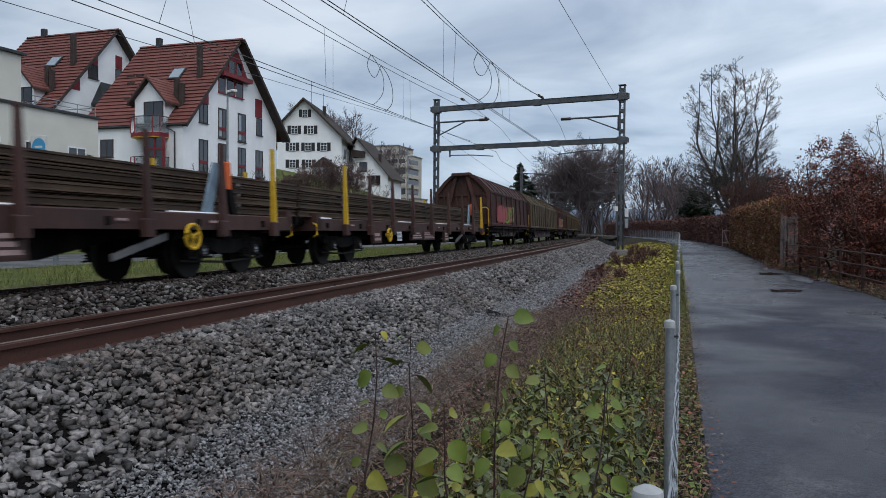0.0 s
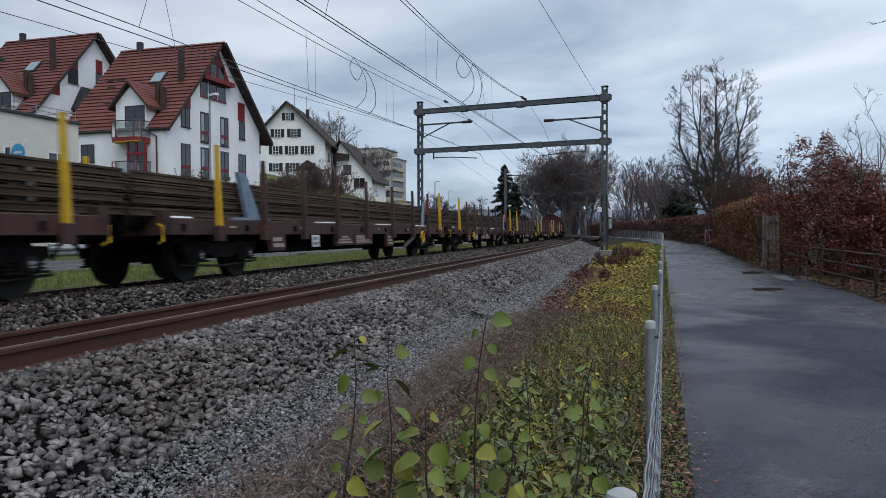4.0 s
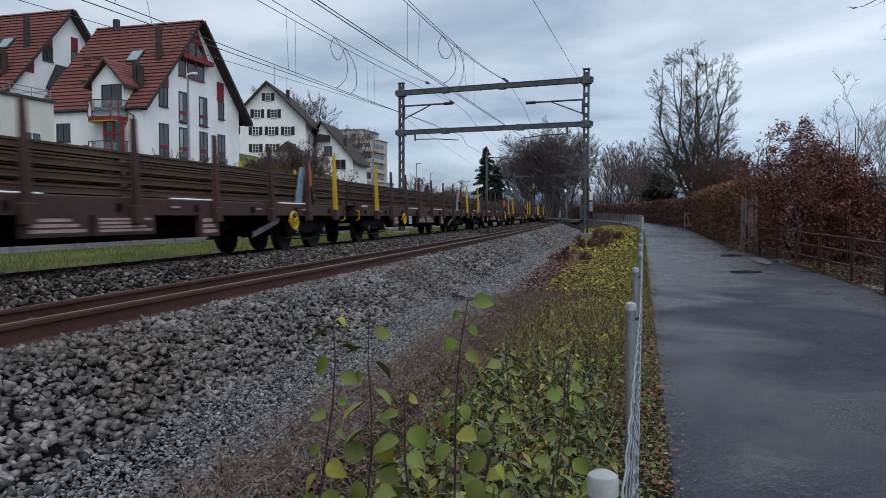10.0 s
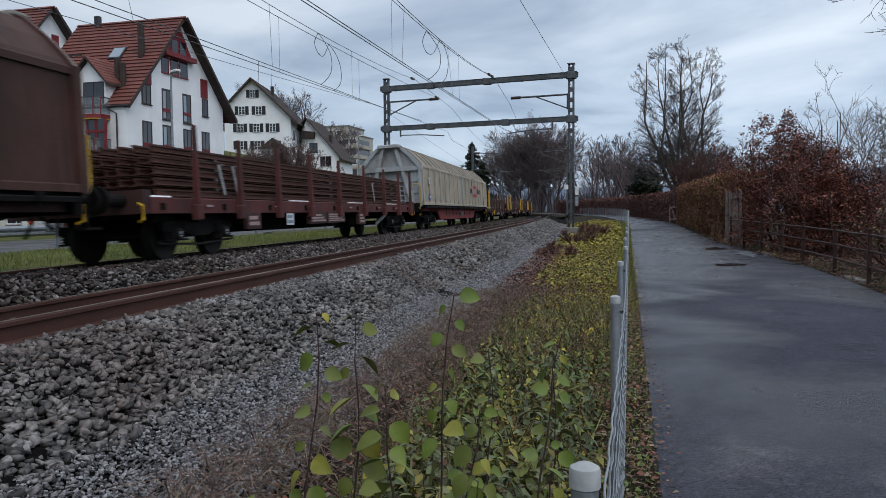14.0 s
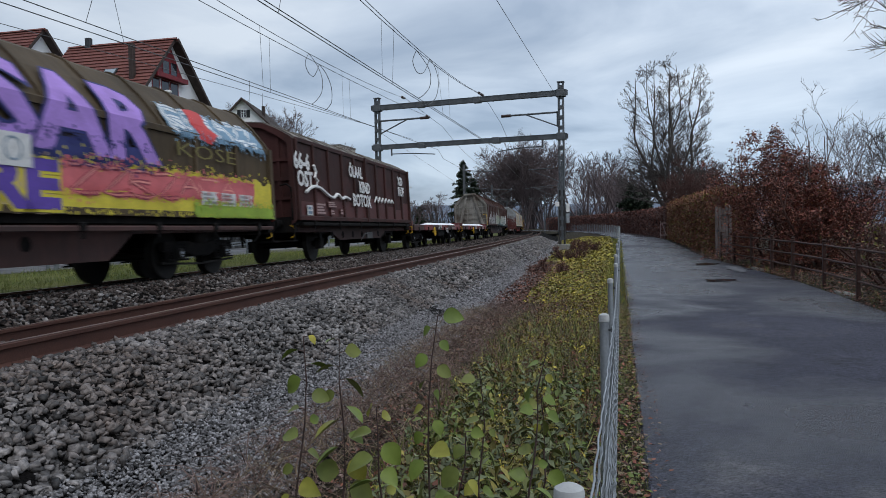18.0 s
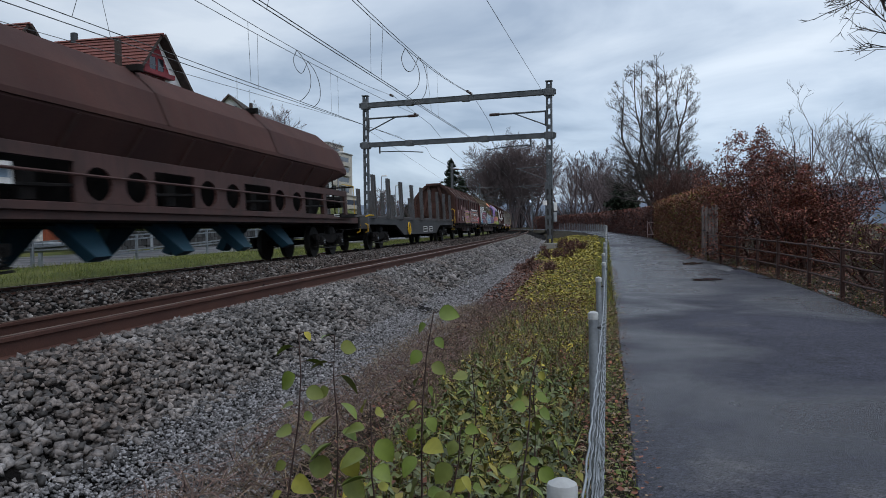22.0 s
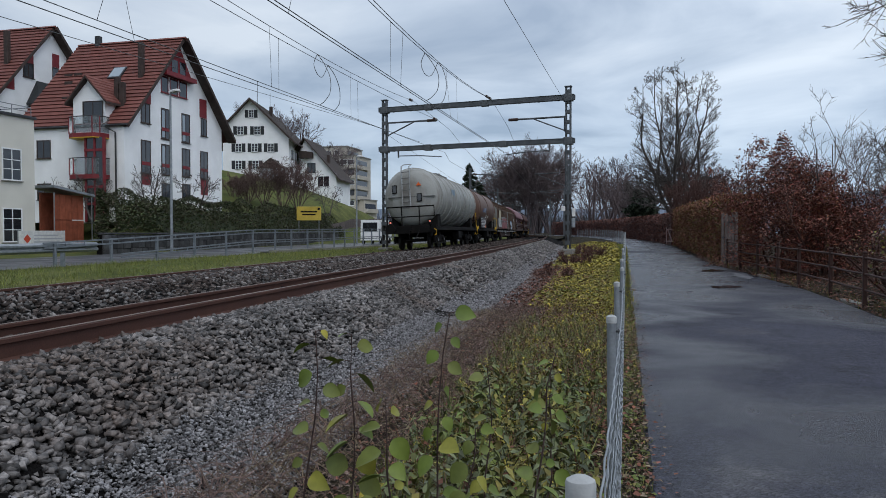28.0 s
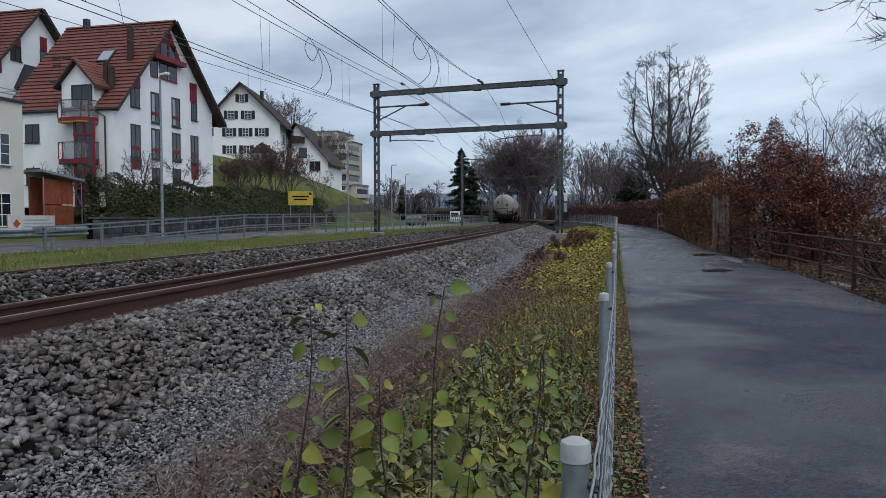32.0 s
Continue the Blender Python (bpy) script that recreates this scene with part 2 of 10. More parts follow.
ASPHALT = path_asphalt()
PALE_PATCH = material("pale_asphalt_patch", (0.075, 0.077, 0.088), 0.6, vary=0.6, scale=5, fine=80, hue=(0.13, 0.13, 0.14), coords="World", bump=0.6, spec=0.15)
ROAD = material("road_asphalt", (0.047, 0.048, 0.054), 0.6, vary=0.2, scale=0.6, fine=90, coords="World", bump=0.3, wet=0.25)
RAIL_RUST = material("rusty_rail_steel", (0.060, 0.026, 0.020), 0.75, 0.1, vary=0.3, scale=1.5, fine=60, hue=(0.080, 0.036, 0.026))
RAIL_TOP = material("worn_rail_head", (0.17, 0.12, 0.095), 0.42, 0.6, vary=0.2, scale=2, fine=30)
GALV = material("galvanised_steel", (0.25, 0.27, 0.29), 0.5, 0.55, vary=0.2, scale=6, fine=50, bump=0.1)
CAP = material("pale_post_cap", (0.33, 0.34, 0.34), 0.55, vary=0.12, scale=8)
GANTRY = material("weathered_gantry_steel", (0.082, 0.090, 0.098), 0.6, 0.3, vary=0.25, scale=3, fine=40, stain=(0.11, 0.115, 0.12), stain_scale=1.5)
GANTRY_DARK = material("dark_tarred_steel", (0.035, 0.033, 0.033), 0.7, 0.2, vary=0.3)
WIRE = material("overhead_wire", (0.10, 0.105, 0.11), 0.6, 0.5, vary=0.1, bump=0)
INSULATOR = material("brown_insulator", (0.05, 0.03, 0.025), 0.3, vary=0.1)
WHITE_WALL = material("white_render", (0.80, 0.81, 0.82), 0.85, vary=0.07, scale=0.5, fine=30, stain=(0.75, 0.76, 0.77), stain_scale=0.4, bump=0.15)
CREAM_WALL = material("cream_render", (0.60, 0.58, 0.52), 0.85, vary=0.07, scale=0.5, fine=30, bump=0.15)
GREY_WALL = material("grey_render", (0.36, 0.37, 0.39), 0.85, vary=0.1, scale=0.6, fine=25)
CONCRETE = material("concrete_wall", (0.20, 0.195, 0.18), 0.85, vary=0.25, scale=0.7, fine=20, stain=(0.15, 0.145, 0.13), stain_scale=0.5)
MOSSY_STONE = material("dark_mossy_wall_stone", (0.026, 0.028, 0.030), 0.9, vary=0.45, scale=1.5, fine=15, hue=(0.060, 0.060, 0.062), each=0.45)
RAILING = material("dull_weathered_railing", (0.17, 0.19, 0.215), 0.6, 0.4, vary=0.25, scale=4, fine=30)
ROOF_TILE = material("red_clay_tile", (0.130, 0.044, 0.036), 0.7, vary=0.30, scale=2, fine=14, hue=(0.170, 0.062, 0.050), each=0.12)
ROOF_GAP_SHADE = material("dark_tile_shadow_gap", (0.05, 0.018, 0.014), 0.9, vary=0.2)
ROOF_DARK = material("dark_brown_tile", (0.042, 0.031, 0.027), 0.75, vary=0.25, scale=2, fine=20, each=0.12)
RED_PAINT = material("red_painted_wood", (0.17, 0.022, 0.028), 0.55, vary=0.2, scale=2, fine=30)
DARK_WOOD = material("dark_stained_wood", (0.045, 0.032, 0.028), 0.7, vary=0.3, scale=3, fine=30)
SHUTTER = material("near_black_shutter", (0.022, 0.025, 0.028), 0.6, vary=0.2)
FRAME_WHITE = material("white_window_frame", (0.72, 0.73, 0.73), 0.5, vary=0.05)
PANE = glass_pane("dark_window_glass", (0.018, 0.020, 0.025), 0.04)
BALCONY_GLASS = glass_pane("clear_balcony_glass", (0.62, 0.68, 0.70), 0.03)
BALCONY_GLASS.node_tree.nodes["Principled BSDF"].inputs["Transmission Weight"].default_value = 0.9
BALCONY_GLASS.node_tree.nodes["Principled BSDF"].inputs["IOR"].default_value = 1.2
# pale blue tint puts a sky reflection into the glass colour
PANE_SKY = glass_pane("sky_tinted_glass", (0.25, 0.30, 0.34), 0.05)
METAL_DARK = material("dark_metal_flashing", (0.05, 0.052, 0.056), 0.5, 0.5, vary=0.2)
RUST_FENCE = material("rusty_iron_fence", (0.040, 0.021, 0.018), 0.7, 0.15, vary=0.35, scale=6, fine=50, hue=(0.062, 0.031, 0.025))
OLD_WOOD = material("grey_old_wood", (0.098, 0.080, 0.076), 0.85, vary=0.35, scale=5, fine=40, each=0.2)
BARK = material("grey_bark", (0.075, 0.066, 0.062), 0.9, vary=0.35, scale=4, fine=40, bump=0.6)
BARK_RED = material("reddish_bark", (0.075, 0.040, 0.034), 0.9, vary=0.35, scale=4, fine=40, bump=0.6)
TWIG_BROWN = material("pinkish_brown_twigs", (0.105, 0.070, 0.064), 0.9, vary=0.3, scale=0.6, fine=8, bump=0)
FAR_TWIG = material("far_bare_wood", (0.105, 0.082, 0.084), 0.9, vary=0.25, scale=0.4, fine=5, bump=0)

# ---- mesh building ----
class Shape:
    """Collects vertices and faces for one mesh."""

    def __init__(self):
        self.v, self.f = [], []

    def add(self, verts, faces):
        n = len(self.v)
        self.v += [tuple(p) for p in verts]
        self.f += [tuple(i + n for i in q) for q in faces]
        return self

    def box(self, x0, x1, y0, y1, z0, z1, m=None, bevel=0.0):
        """A block; with a bevel its upright edges and top rim are cut back."""
        if bevel:
            b = min(bevel, abs(x1 - x0) / 2.2, abs(y1 - y0) / 2.2, abs(z1 - z0) / 1.1)
            ring = [(x0 + b, y0), (x1 - b, y0), (x1, y0 + b), (x1, y1 - b), (x1 - b, y1), (x0 + b, y1), (x0, y1 - b), (x0, y0 + b)]
            inner = [(x0 + b, y0 + b), (x1 - b, y0 + b), (x1 - b, y0 + b), (x1 - b, y1 - b), (x1 - b, y1 - b), (x0 + b, y1 - b), (x0 + b, y1 - b), (x0 + b, y0 + b)]
            vs = [(x, y, z0) for x, y in ring] + [(x, y, z1 - b) for x, y in ring] + [(x0 + b, y0 + b, z1), (x1 - b, y0 + b, z1), (x1 - b, y1 - b, z1), (x0 + b, y1 - b, z1)]
            fs = [tuple(range(7, -1, -1))] + [(i, (i + 1) % 8, 8 + (i + 1) % 8, 8 + i) for i in range(8)]
            fs += [(8, 9, 17, 16), (9, 10, 17), (10, 11, 18, 17), (11, 12, 18), (12, 13, 19, 18), (13, 14, 19), (14, 15, 16, 19), (15, 8, 16), (16, 17, 18, 19)]
        else:
            vs = [(x0, y0, z0), (x1, y0, z0), (x1, y1, z0), (x0, y1, z0), (x0, y0, z1), (x1, y0, z1), (x1, y1, z1), (x0, y1, z1)]
            fs = [(3, 2, 1, 0), (4, 5, 6, 7), (0, 1, 5, 4), (1, 2, 6, 5), (2, 3, 7, 6), (3, 0, 4, 7)]
        if m is not None:
            vs = [m @ Vector(p) for p in vs]
        return self.add(vs, fs)

    def rod(self, a, b, r, r2=None, n=8, caps=True):
        a, b = Vector(a), Vector(b)
        r2 = r if r2 is None else r2
        d = (b - a)
        if d.length < 1e-6:
            return self
        q = d.to_track_quat("Z", "Y")
        vs = []
        for c, rr in ((a, r), (b, r2)):
            for i in range(n):
                w = 2 * math.pi * (i + 0.5) / n
                vs.append(c + q @ Vector((math.cos(w) * rr, math.sin(w) * rr, 0)))
        fs = [(i, (i + 1) % n, n + (i + 1) % n, n + i) for i in range(n)]
        if caps:
            fs += [tuple(range(n - 1, -1, -1)), tuple(range(n, 2 * n))]
        return self.add(vs, fs)

    def tube(self, pts, r, n=6, taper=1.0):
        """A tube along a line of points."""
        pts = [Vector(p) for p in pts]
        vs, k = [], len(pts)
        for j, p in enumerate(pts):
            d = pts[min(j + 1, k - 1)] - pts[max(j - 1, 0)]
            q = d.to_track_quat("Z", "Y")
            rr = r * (1 + (taper - 1) * j / max(1, k - 1))
            for i in range(n):
                w = 2 * math.pi * i / n
                vs.append(p + q @ Vector((math.cos(w) * rr, math.sin(w) * rr, 0)))
        fs = [(j * n + i, j * n + (i + 1) % n, (j + 1) * n + (i + 1) % n, (j + 1) * n + i) for j in range(k - 1) for i in range(n)]
        fs += [tuple(range(n - 1, -1, -1)), tuple(range((k - 1) * n, k * n))]
        return self.add(vs, fs)

    def loft(self, rings, caps=True, closed=True):
        """Skins rings of equal point count."""
        n, k = len(rings[0]), len(rings)
        vs = [p for r in rings for p in r]
        m = n if closed else n - 1
        fs = [(j * n + i, j * n + (i + 1) % n, (j + 1) * n + (i + 1) % n, (j + 1) * n + i) for j in range(k - 1) for i in range(m)]
        if caps:
            fs += [tuple(range(n - 1, -1, -1)), tuple(range((k - 1) * n, k * n))]
        return self.add(vs, fs)

    def prism(self, poly, axis, a, b):
        """A polygon in the plane across an axis, drawn out from a to b. axis x: poly is (y, z); y: (x, z); z: (x, y)."""
        def at(p, w):
            return (w, *p) if axis == "x" else (p[0], w, p[1]) if axis == "y" else (*p, w)
        return self.loft([[at(p, a) for p in poly], [at(p, b) for p in poly]])

    def wheel(self, c, axis, r, w, n=20):
        c, d = Vector(c), Vector(axis).normalized() * (w / 2)
        return self.rod(c - d, c + d, r, n=n)


def part(name, shape, mat, parent=None, label="", smooth=False, m=None):
    """Links a shape as one mesh, under a thing or under a part."""
    me = bpy.data.meshes.new(name)
    me.from_pydata(shape.v, [], shape.f)
    me.update()
    me.materials.append(mat)
    if smooth:
        me.shade_smooth()
        me.set_sharp_from_angle(angle=radians(40))
    ob = new(name, me)
    if parent:
        ob.parent = parent
    if m is not None:
        ob.matrix_basis = m
    if label:
        ob["label"] = label
    return ob


def shared(name, me, parent, m):
    """One more piece on a mesh that is there already."""
    ob = new(name, me)
    ob.parent = parent
    ob.matrix_basis = m
    return ob


def thing(name, label, category, m=None, group="", kind=""):
    ob = new(name)
    ob.empty_display_size = 0.3
    if m is not None:
        ob.matrix_basis = m
    return tagged(ob, label, category, group, kind)


# ---- the line of the track ----
# Arc length s is counted from a point abreast of the camera; o is the offset to the right of the nearest rail.
LINE_X, LINE_Y, STEP = -2.826, 6.8, 1.0
TURN_S = (-560, -80, 0, 45, 100, 130, 150, 200, 300, 420, 520, 800)
TURN_A = (0.36, 0.219, 0.189, 0.166, 0.142, 0.135, 0.07, -0.20, -0.72, -1.2, -1.4, -1.5)
LINE_S = np.arange(-560, 800.5, STEP)
LINE_H = np.interp(LINE_S, TURN_S, TURN_A)
_x, _y = np.cumsum(np.sin(LINE_H)) * STEP, np.cumsum(np.cos(LINE_H)) * STEP
_i = int(np.searchsorted(LINE_S, 0))
LINE_PX, LINE_PY = _x - _x[_i] + LINE_X, _y - _y[_i] + LINE_Y
TRACK_GAP, GAUGE = 3.737, 1.5
RAIL_Z, CANT = 0.694, 0.14
FAR_RAIL_Z, FAR_CANT = 0.60, 0.07


def spot(s, o, z=0.0):
    h = float(np.interp(s, LINE_S, LINE_H))
    x, y = float(np.interp(s, LINE_S, LINE_PX)), float(np.interp(s, LINE_S, LINE_PY))
    return Vector((x + math.cos(h) * o, y - math.sin(h) * o, z))


def bearing(s):
    return -math.degrees(float(np.interp(s, LINE_S, LINE_H)))


def along(s, o, z=0.0):
    """A pose on the line: x to the right, y ahead."""
    p = spot(s, o, z)
    return pose(p.x, p.y, p.z, 0, 0, bearing(s))


def stations(step):
    """Arc lengths for the whole line: close together where the camera looks, wide apart elsewhere."""
    return [*np.arange(-550, -60, 14.0), *np.arange(-60, 200, step), *np.arange(200, 790, 7.0)]


def strip(profile, s0, s1, step, wobble=0.0, curve=spot):
    """A sheet along the line; profile: (o, z) from left to right."""
    sh, rows = Shape(), []
    ss = stations(step) if s0 is None else list(np.arange(s0, s1 + 1e-6, step))
    n = len(profile)
    for s in ss:
        for o, z in profile:
            zz = z + (noise.noise(Vector((o * 0.9, s * 0.5, 3.1))) * wobble if wobble else 0)
            rows.append(curve(s, o, zz))
    sh.add(rows, [(j * n + i, j * n + i + 1, (j + 1) * n + i + 1, (j + 1) * n + i) for j in range(len(ss) - 1) for i in range(n - 1)])
    return sh


# ---- ground ----
def bank(o):
    """Height across the line, from the road to the path."""
    xs = (-20.5, -13.2, -12.6, -9, -7.4, -6.4, -5.9, -5.0, -3.8, -3.6, -2.7, -1.75, -1.55, -1.4, -0.1, 0.35, 0.75, 1.75, 2.6, 4.4, 60)
    zs = (0.30, 0.30, 0.34, 0.36, 0.36, 0.34, 0.42, 0.46, 0.50, 0.575, 0.57, 0.47, 0.42, 0.38, 0.50, 0.54, 0.51, 0.06, 0.03, -0.03, -0.03)
    return float(np.interp(o, xs, zs))


def rise(s, o):
    """Height of the slope beyond the road: a low terrace first, a steep grass bank further on."""
    flat = np.interp(-o, (20.5, 36, 45, 62), (0.30, 0.34, 3.0, 6.0))
    near = np.interp(-o, (20.5, 22.2, 22.6, 25.5, 30, 45, 62), (0.30, 0.32, 1.4, 2.9, 3.2, 4.6, 6.5))
    j = min(1.0, max(0.0, (s - 30 + (-21.4 - o) * -1.6) / 3))
    near = flat * (1 - j) + near * j
    far = np.interp(-o, (20.5, 25, 32, 44, 62), (0.35, 4.3, 7.3, 10.3, 13.0))
    k = min(1.0, max(0.0, (s - 58) / 22))
    end = min(1.0, max(0.0, (s - 98) / 26))
    return float((near * (1 - k) + far * k) * (1 - end) + 0.4 * end)


def hill(s, o, z):
    p = spot(s, o, z)
    if o < -20.4:
        p.z = rise(s, o) + (0.15 * noise.noise(p * 0.2) if o < -21 else 0)
    return p


def climb(s):
    """The path rises gently with distance."""
    return float(np.interp(s, (10, 31, 60, 100, 200), (0.0, 0.2, 0.5, 0.78, 1.1)))


def verge(s, o, z):
    return spot(s, o, z + climb(s) * min(1.0, max(0.0, (o - 2.2) / 2.4)))


def build_ground():
    sh = Shape()
    R = 2600
    sh.add([(-R, -R, -0.35), (R, -R, -0.35), (R, R, -0.35), (-R, R, -0.35)], [(0, 1, 2, 3)])
    tagged(part("ground", sh, SOIL), "brown soil plain that runs to the horizon", "ground", kind="structure")
    prof = [(o, bank(o)) for o in (-20.5, -13.2, -12.6, -11, -9, -7.4, -6.4)]
    prof = [(o, 0) for o in (-62, -50, -40, -35, -30, -27, -25, -23.5, -22.6, -22.2, -21.4)] + prof
    tagged(part("ground_grass_bank", strip(prof, None, None, 4.0, 0.03, hill), GRASS_GROUND, smooth=True), "short green grass verge and hillside along the railway", "ground", kind="structure")
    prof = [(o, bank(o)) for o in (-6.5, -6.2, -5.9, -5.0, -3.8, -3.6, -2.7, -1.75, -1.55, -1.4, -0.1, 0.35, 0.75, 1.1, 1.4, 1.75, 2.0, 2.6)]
    tagged(part("ground_track_bed", strip(prof, None, None, 2.0, 0.04), GAP_BLACK, smooth=True), "near-black stone bed under both tracks, coloured as shade between the stones", "ground", kind="structure")
    prof = [(o, bank(o)) for o in (2.5, 3.0, 3.6, 4.2, 5, 7, 12, 25, 60)]
    tagged(part("ground_verge", strip(prof, None, None, 2.0, 0.04, verge), SOIL, smooth=True), "damp soil under the weeds of the verge", "ground", kind="structure")


build_ground()

# the path's left edge runs straight, then bends left with the railway
PATH_S = np.arange(-60, 260, 1.0)
PATH_H = np.interp(PATH_S, (-60, 48, 75, 110, 150, 260), (0.229, 0.229, 0.14, 0.03, -0.12, -0.5))
_px, _py = np.cumsum(np.sin(PATH_H)), np.cumsum(np.cos(PATH_H))
_i = int(np.searchsorted(PATH_S, 0))
PATH_X, PATH_Y = _px - _px[_i] + 0.155, _py - _py[_i]


def squeeze(s, o):
    """Further on the path's right side draws in."""
    return o + np.interp(s, (19, 25.5, 30, 60), (0.0, -0.4, -0.82, -0.82)) * np.clip((o - 1.5) / 2.5, 0, 1)


def on_path(s, o, z=0.0):
    o = float(squeeze(s, o))
    h = float(np.interp(s, PATH_S, PATH_H))
    z = z + climb(s)
    return Vector((float(np.interp(s, PATH_S, PATH_X)) + math.cos(h) * o, float(np.interp(s, PATH_S, PATH_Y)) - math.sin(h) * o, z))


def path_pose(s, o, z=0.0):
    p = on_path(s, o, z)
    return pose(p.x, p.y, p.z, 0, 0, -math.degrees(float(np.interp(s, PATH_S, PATH_H))))


PATH_W = 4.0
prof = [(0.0, -0.03), (0.03, 0.0), (1.0, 0.012), (2.0, 0.02), (3.0, 0.012), (PATH_W - 0.03, 0.0), (PATH_W, -0.03)]
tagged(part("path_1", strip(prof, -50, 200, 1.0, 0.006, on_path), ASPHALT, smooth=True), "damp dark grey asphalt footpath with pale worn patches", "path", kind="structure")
tagged(part("road_1", strip([(-20.5, 0.315), (-17, 0.335), (-13.2, 0.315)], None, None, 4.0), ROAD, smooth=True), "grey asphalt road beside the railway", "road", kind="structure")


# ---- rails ----
def rail_profile():
    return [(-0.075, -0.17), (0.075, -0.17), (0.075, -0.155), (0.012, -0.14), (0.009, -0.045), (0.036, -0.035), (0.036, -0.006), (0.028, 0.0), (-0.028, 0.0), (-0.036, -0.006), (-0.036, -0.035), (-0.009, -0.045), (-0.012, -0.14), (-0.075, -0.155)]


def build_track(name, off, z, label, cant=CANT):
    t = thing(name, label, "track", kind="structure")
    for o, dz in ((off, 0.0), (off - GAUGE, -cant)):
        rings = []
        ss = stations(2.0)
        for s in ss:
            rings.append([spot(s, o + a, z + dz + b) for a, b in rail_profile()])
        part("rail", Shape().loft(rings), RAIL_RUST, t)
        prof = [(o - 0.024, z + dz + 0.004), (o + 0.024, z + dz + 0.004)]
        part("running_surface", strip(prof, None, None, 2.0), RAIL_TOP, t, "worn brighter rail head")


build_track("track_near", 0.0, RAIL_Z, "rusty railway track on grey crushed stone")
build_track("track_far", -TRACK_GAP, FAR_RAIL_Z, "railway track under the goods train", FAR_CANT)

# ---- the goods train ----
WAGON_BROWN = material("wagon_oxide_brown", (0.05304, 0.02418, 0.02106), 0.65, vary=0.25, scale=1.2, fine=30, hue=(0.06864, 0.03276, 0.02886), stain=(0.0351, 0.02184, 0.02028), stain_scale=0.8, streak=(0.030, 0.018, 0.016))
WAGON_RED = material("wagon_faded_red", (0.17, 0.036, 0.036), 0.65, vary=0.25, scale=1.0, fine=30, stain=(0.09, 0.04, 0.038), stain_scale=0.8)
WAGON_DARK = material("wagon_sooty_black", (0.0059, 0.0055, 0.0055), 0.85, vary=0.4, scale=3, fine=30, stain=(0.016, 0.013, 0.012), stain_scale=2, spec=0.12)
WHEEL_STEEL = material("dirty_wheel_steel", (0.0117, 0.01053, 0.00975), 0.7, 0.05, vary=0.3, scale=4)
LOAD_RAIL = material("new_rail_mill_brown", (0.043, 0.027, 0.019), 0.6, 0.3, vary=0.3, scale=0.7, fine=25, hue=(0.085, 0.056, 0.036), each=0.35)
WAGON_OXIDE = material("oxide_red_sill", (0.085, 0.024, 0.022), 0.7, vary=0.3, scale=1.0, fine=30, stain=(0.045, 0.022, 0.02), stain_scale=0.9)
YELLOW = material("yellow_paint", (0.50, 0.31, 0.02), 0.5, vary=0.15, scale=4)
ORANGE = material("orange_paint", (0.62, 0.11, 0.02), 0.5, vary=0.15, scale=4)
BLUE_GREY = material("blue_grey_strap", (0.16, 0.22, 0.28), 0.6, vary=0.2, scale=4)
LABEL_WHITE = material("white_lettering_panel", (0.55, 0.55, 0.54), 0.6, vary=0.15, scale=8)
LABEL_PINK = material("faded_pink_panel", (0.34, 0.24, 0.23), 0.65, vary=0.2, scale=8)
BEIGE = material("beige_wagon_paint", (0.400, 0.354, 0.282), 0.6, vary=0.12, scale=0.9, fine=25, stain=(0.24, 0.195, 0.146), stain_scale=0.9, stain_at=(0.5, 0.72), streak=(0.23, 0.185, 0.14))
FRAME_RED = material("red_wagon_frame", (0.25, 0.040, 0.038), 0.6, vary=0.2, scale=1.0, fine=30, stain=(0.13, 0.038, 0.034), stain_scale=0.8)
BEIGE_ROOF = material("beige_dirty_roof", (0.255, 0.225, 0.178), 0.6, vary=0.15, scale=0.7, fine=20, stain=(0.18, 0.153, 0.117), stain_scale=0.8, streak=(0.115, 0.094, 0.070))
PALE_GREY = material("pale_grey_wagon_end", (0.33, 0.352, 0.365), 0.6, vary=0.15, scale=0.9, fine=25, stain=(0.19, 0.168, 0.145), stain_scale=0.9, stain_at=(0.52, 0.72), streak=(0.19, 0.17, 0.15))
COVER_BROWN = material("brown_wagon_wall", (0.066, 0.033, 0.027), 0.65, vary=0.2, scale=0.8, fine=25, stain=(0.0429, 0.02652, 0.02262), stain_scale=0.6, streak=(0.030, 0.018, 0.015), spec=0.14)
COVER_DARK = material("dark_brown_wagon_wall", (0.036, 0.0175, 0.016), 0.65, vary=0.2, scale=0.8, fine=25, stain=(0.0585, 0.0234, 0.02184), stain_scale=0.5, stain_at=(0.52, 0.6), streak=(0.060, 0.026, 0.023), spec=0.14)
COVER_OLIVE = material("olive_brown_wagon_wall", (0.078, 0.057, 0.035), 0.65, vary=0.2, scale=0.8, fine=25, stain=(0.05694, 0.04212, 0.02574), stain_scale=0.6, streak=(0.040, 0.028, 0.018), spec=0.14)
COVER_TAN = material("tan_brown_wagon_wall", (0.080, 0.051, 0.037), 0.65, vary=0.2, scale=0.8, fine=25, stain=(0.056, 0.036, 0.027), stain_scale=0.6, streak=(0.040, 0.025, 0.018), spec=0.14)
COVER_GREY = material("grey_streaked_wagon_wall", (0.195, 0.1833, 0.1638), 0.7, vary=0.25, scale=0.6, fine=18, stain=(0.0858, 0.0585, 0.0429), stain_scale=0.9, streak=(0.06, 0.05, 0.042))
MAUVE = material("mauve_hopper_paint", (0.175, 0.092, 0.103), 0.6, vary=0.12, scale=0.6, fine=25, stain=(0.13, 0.073, 0.078), stain_scale=0.5, streak=(0.095, 0.050, 0.054), spec=0.14)
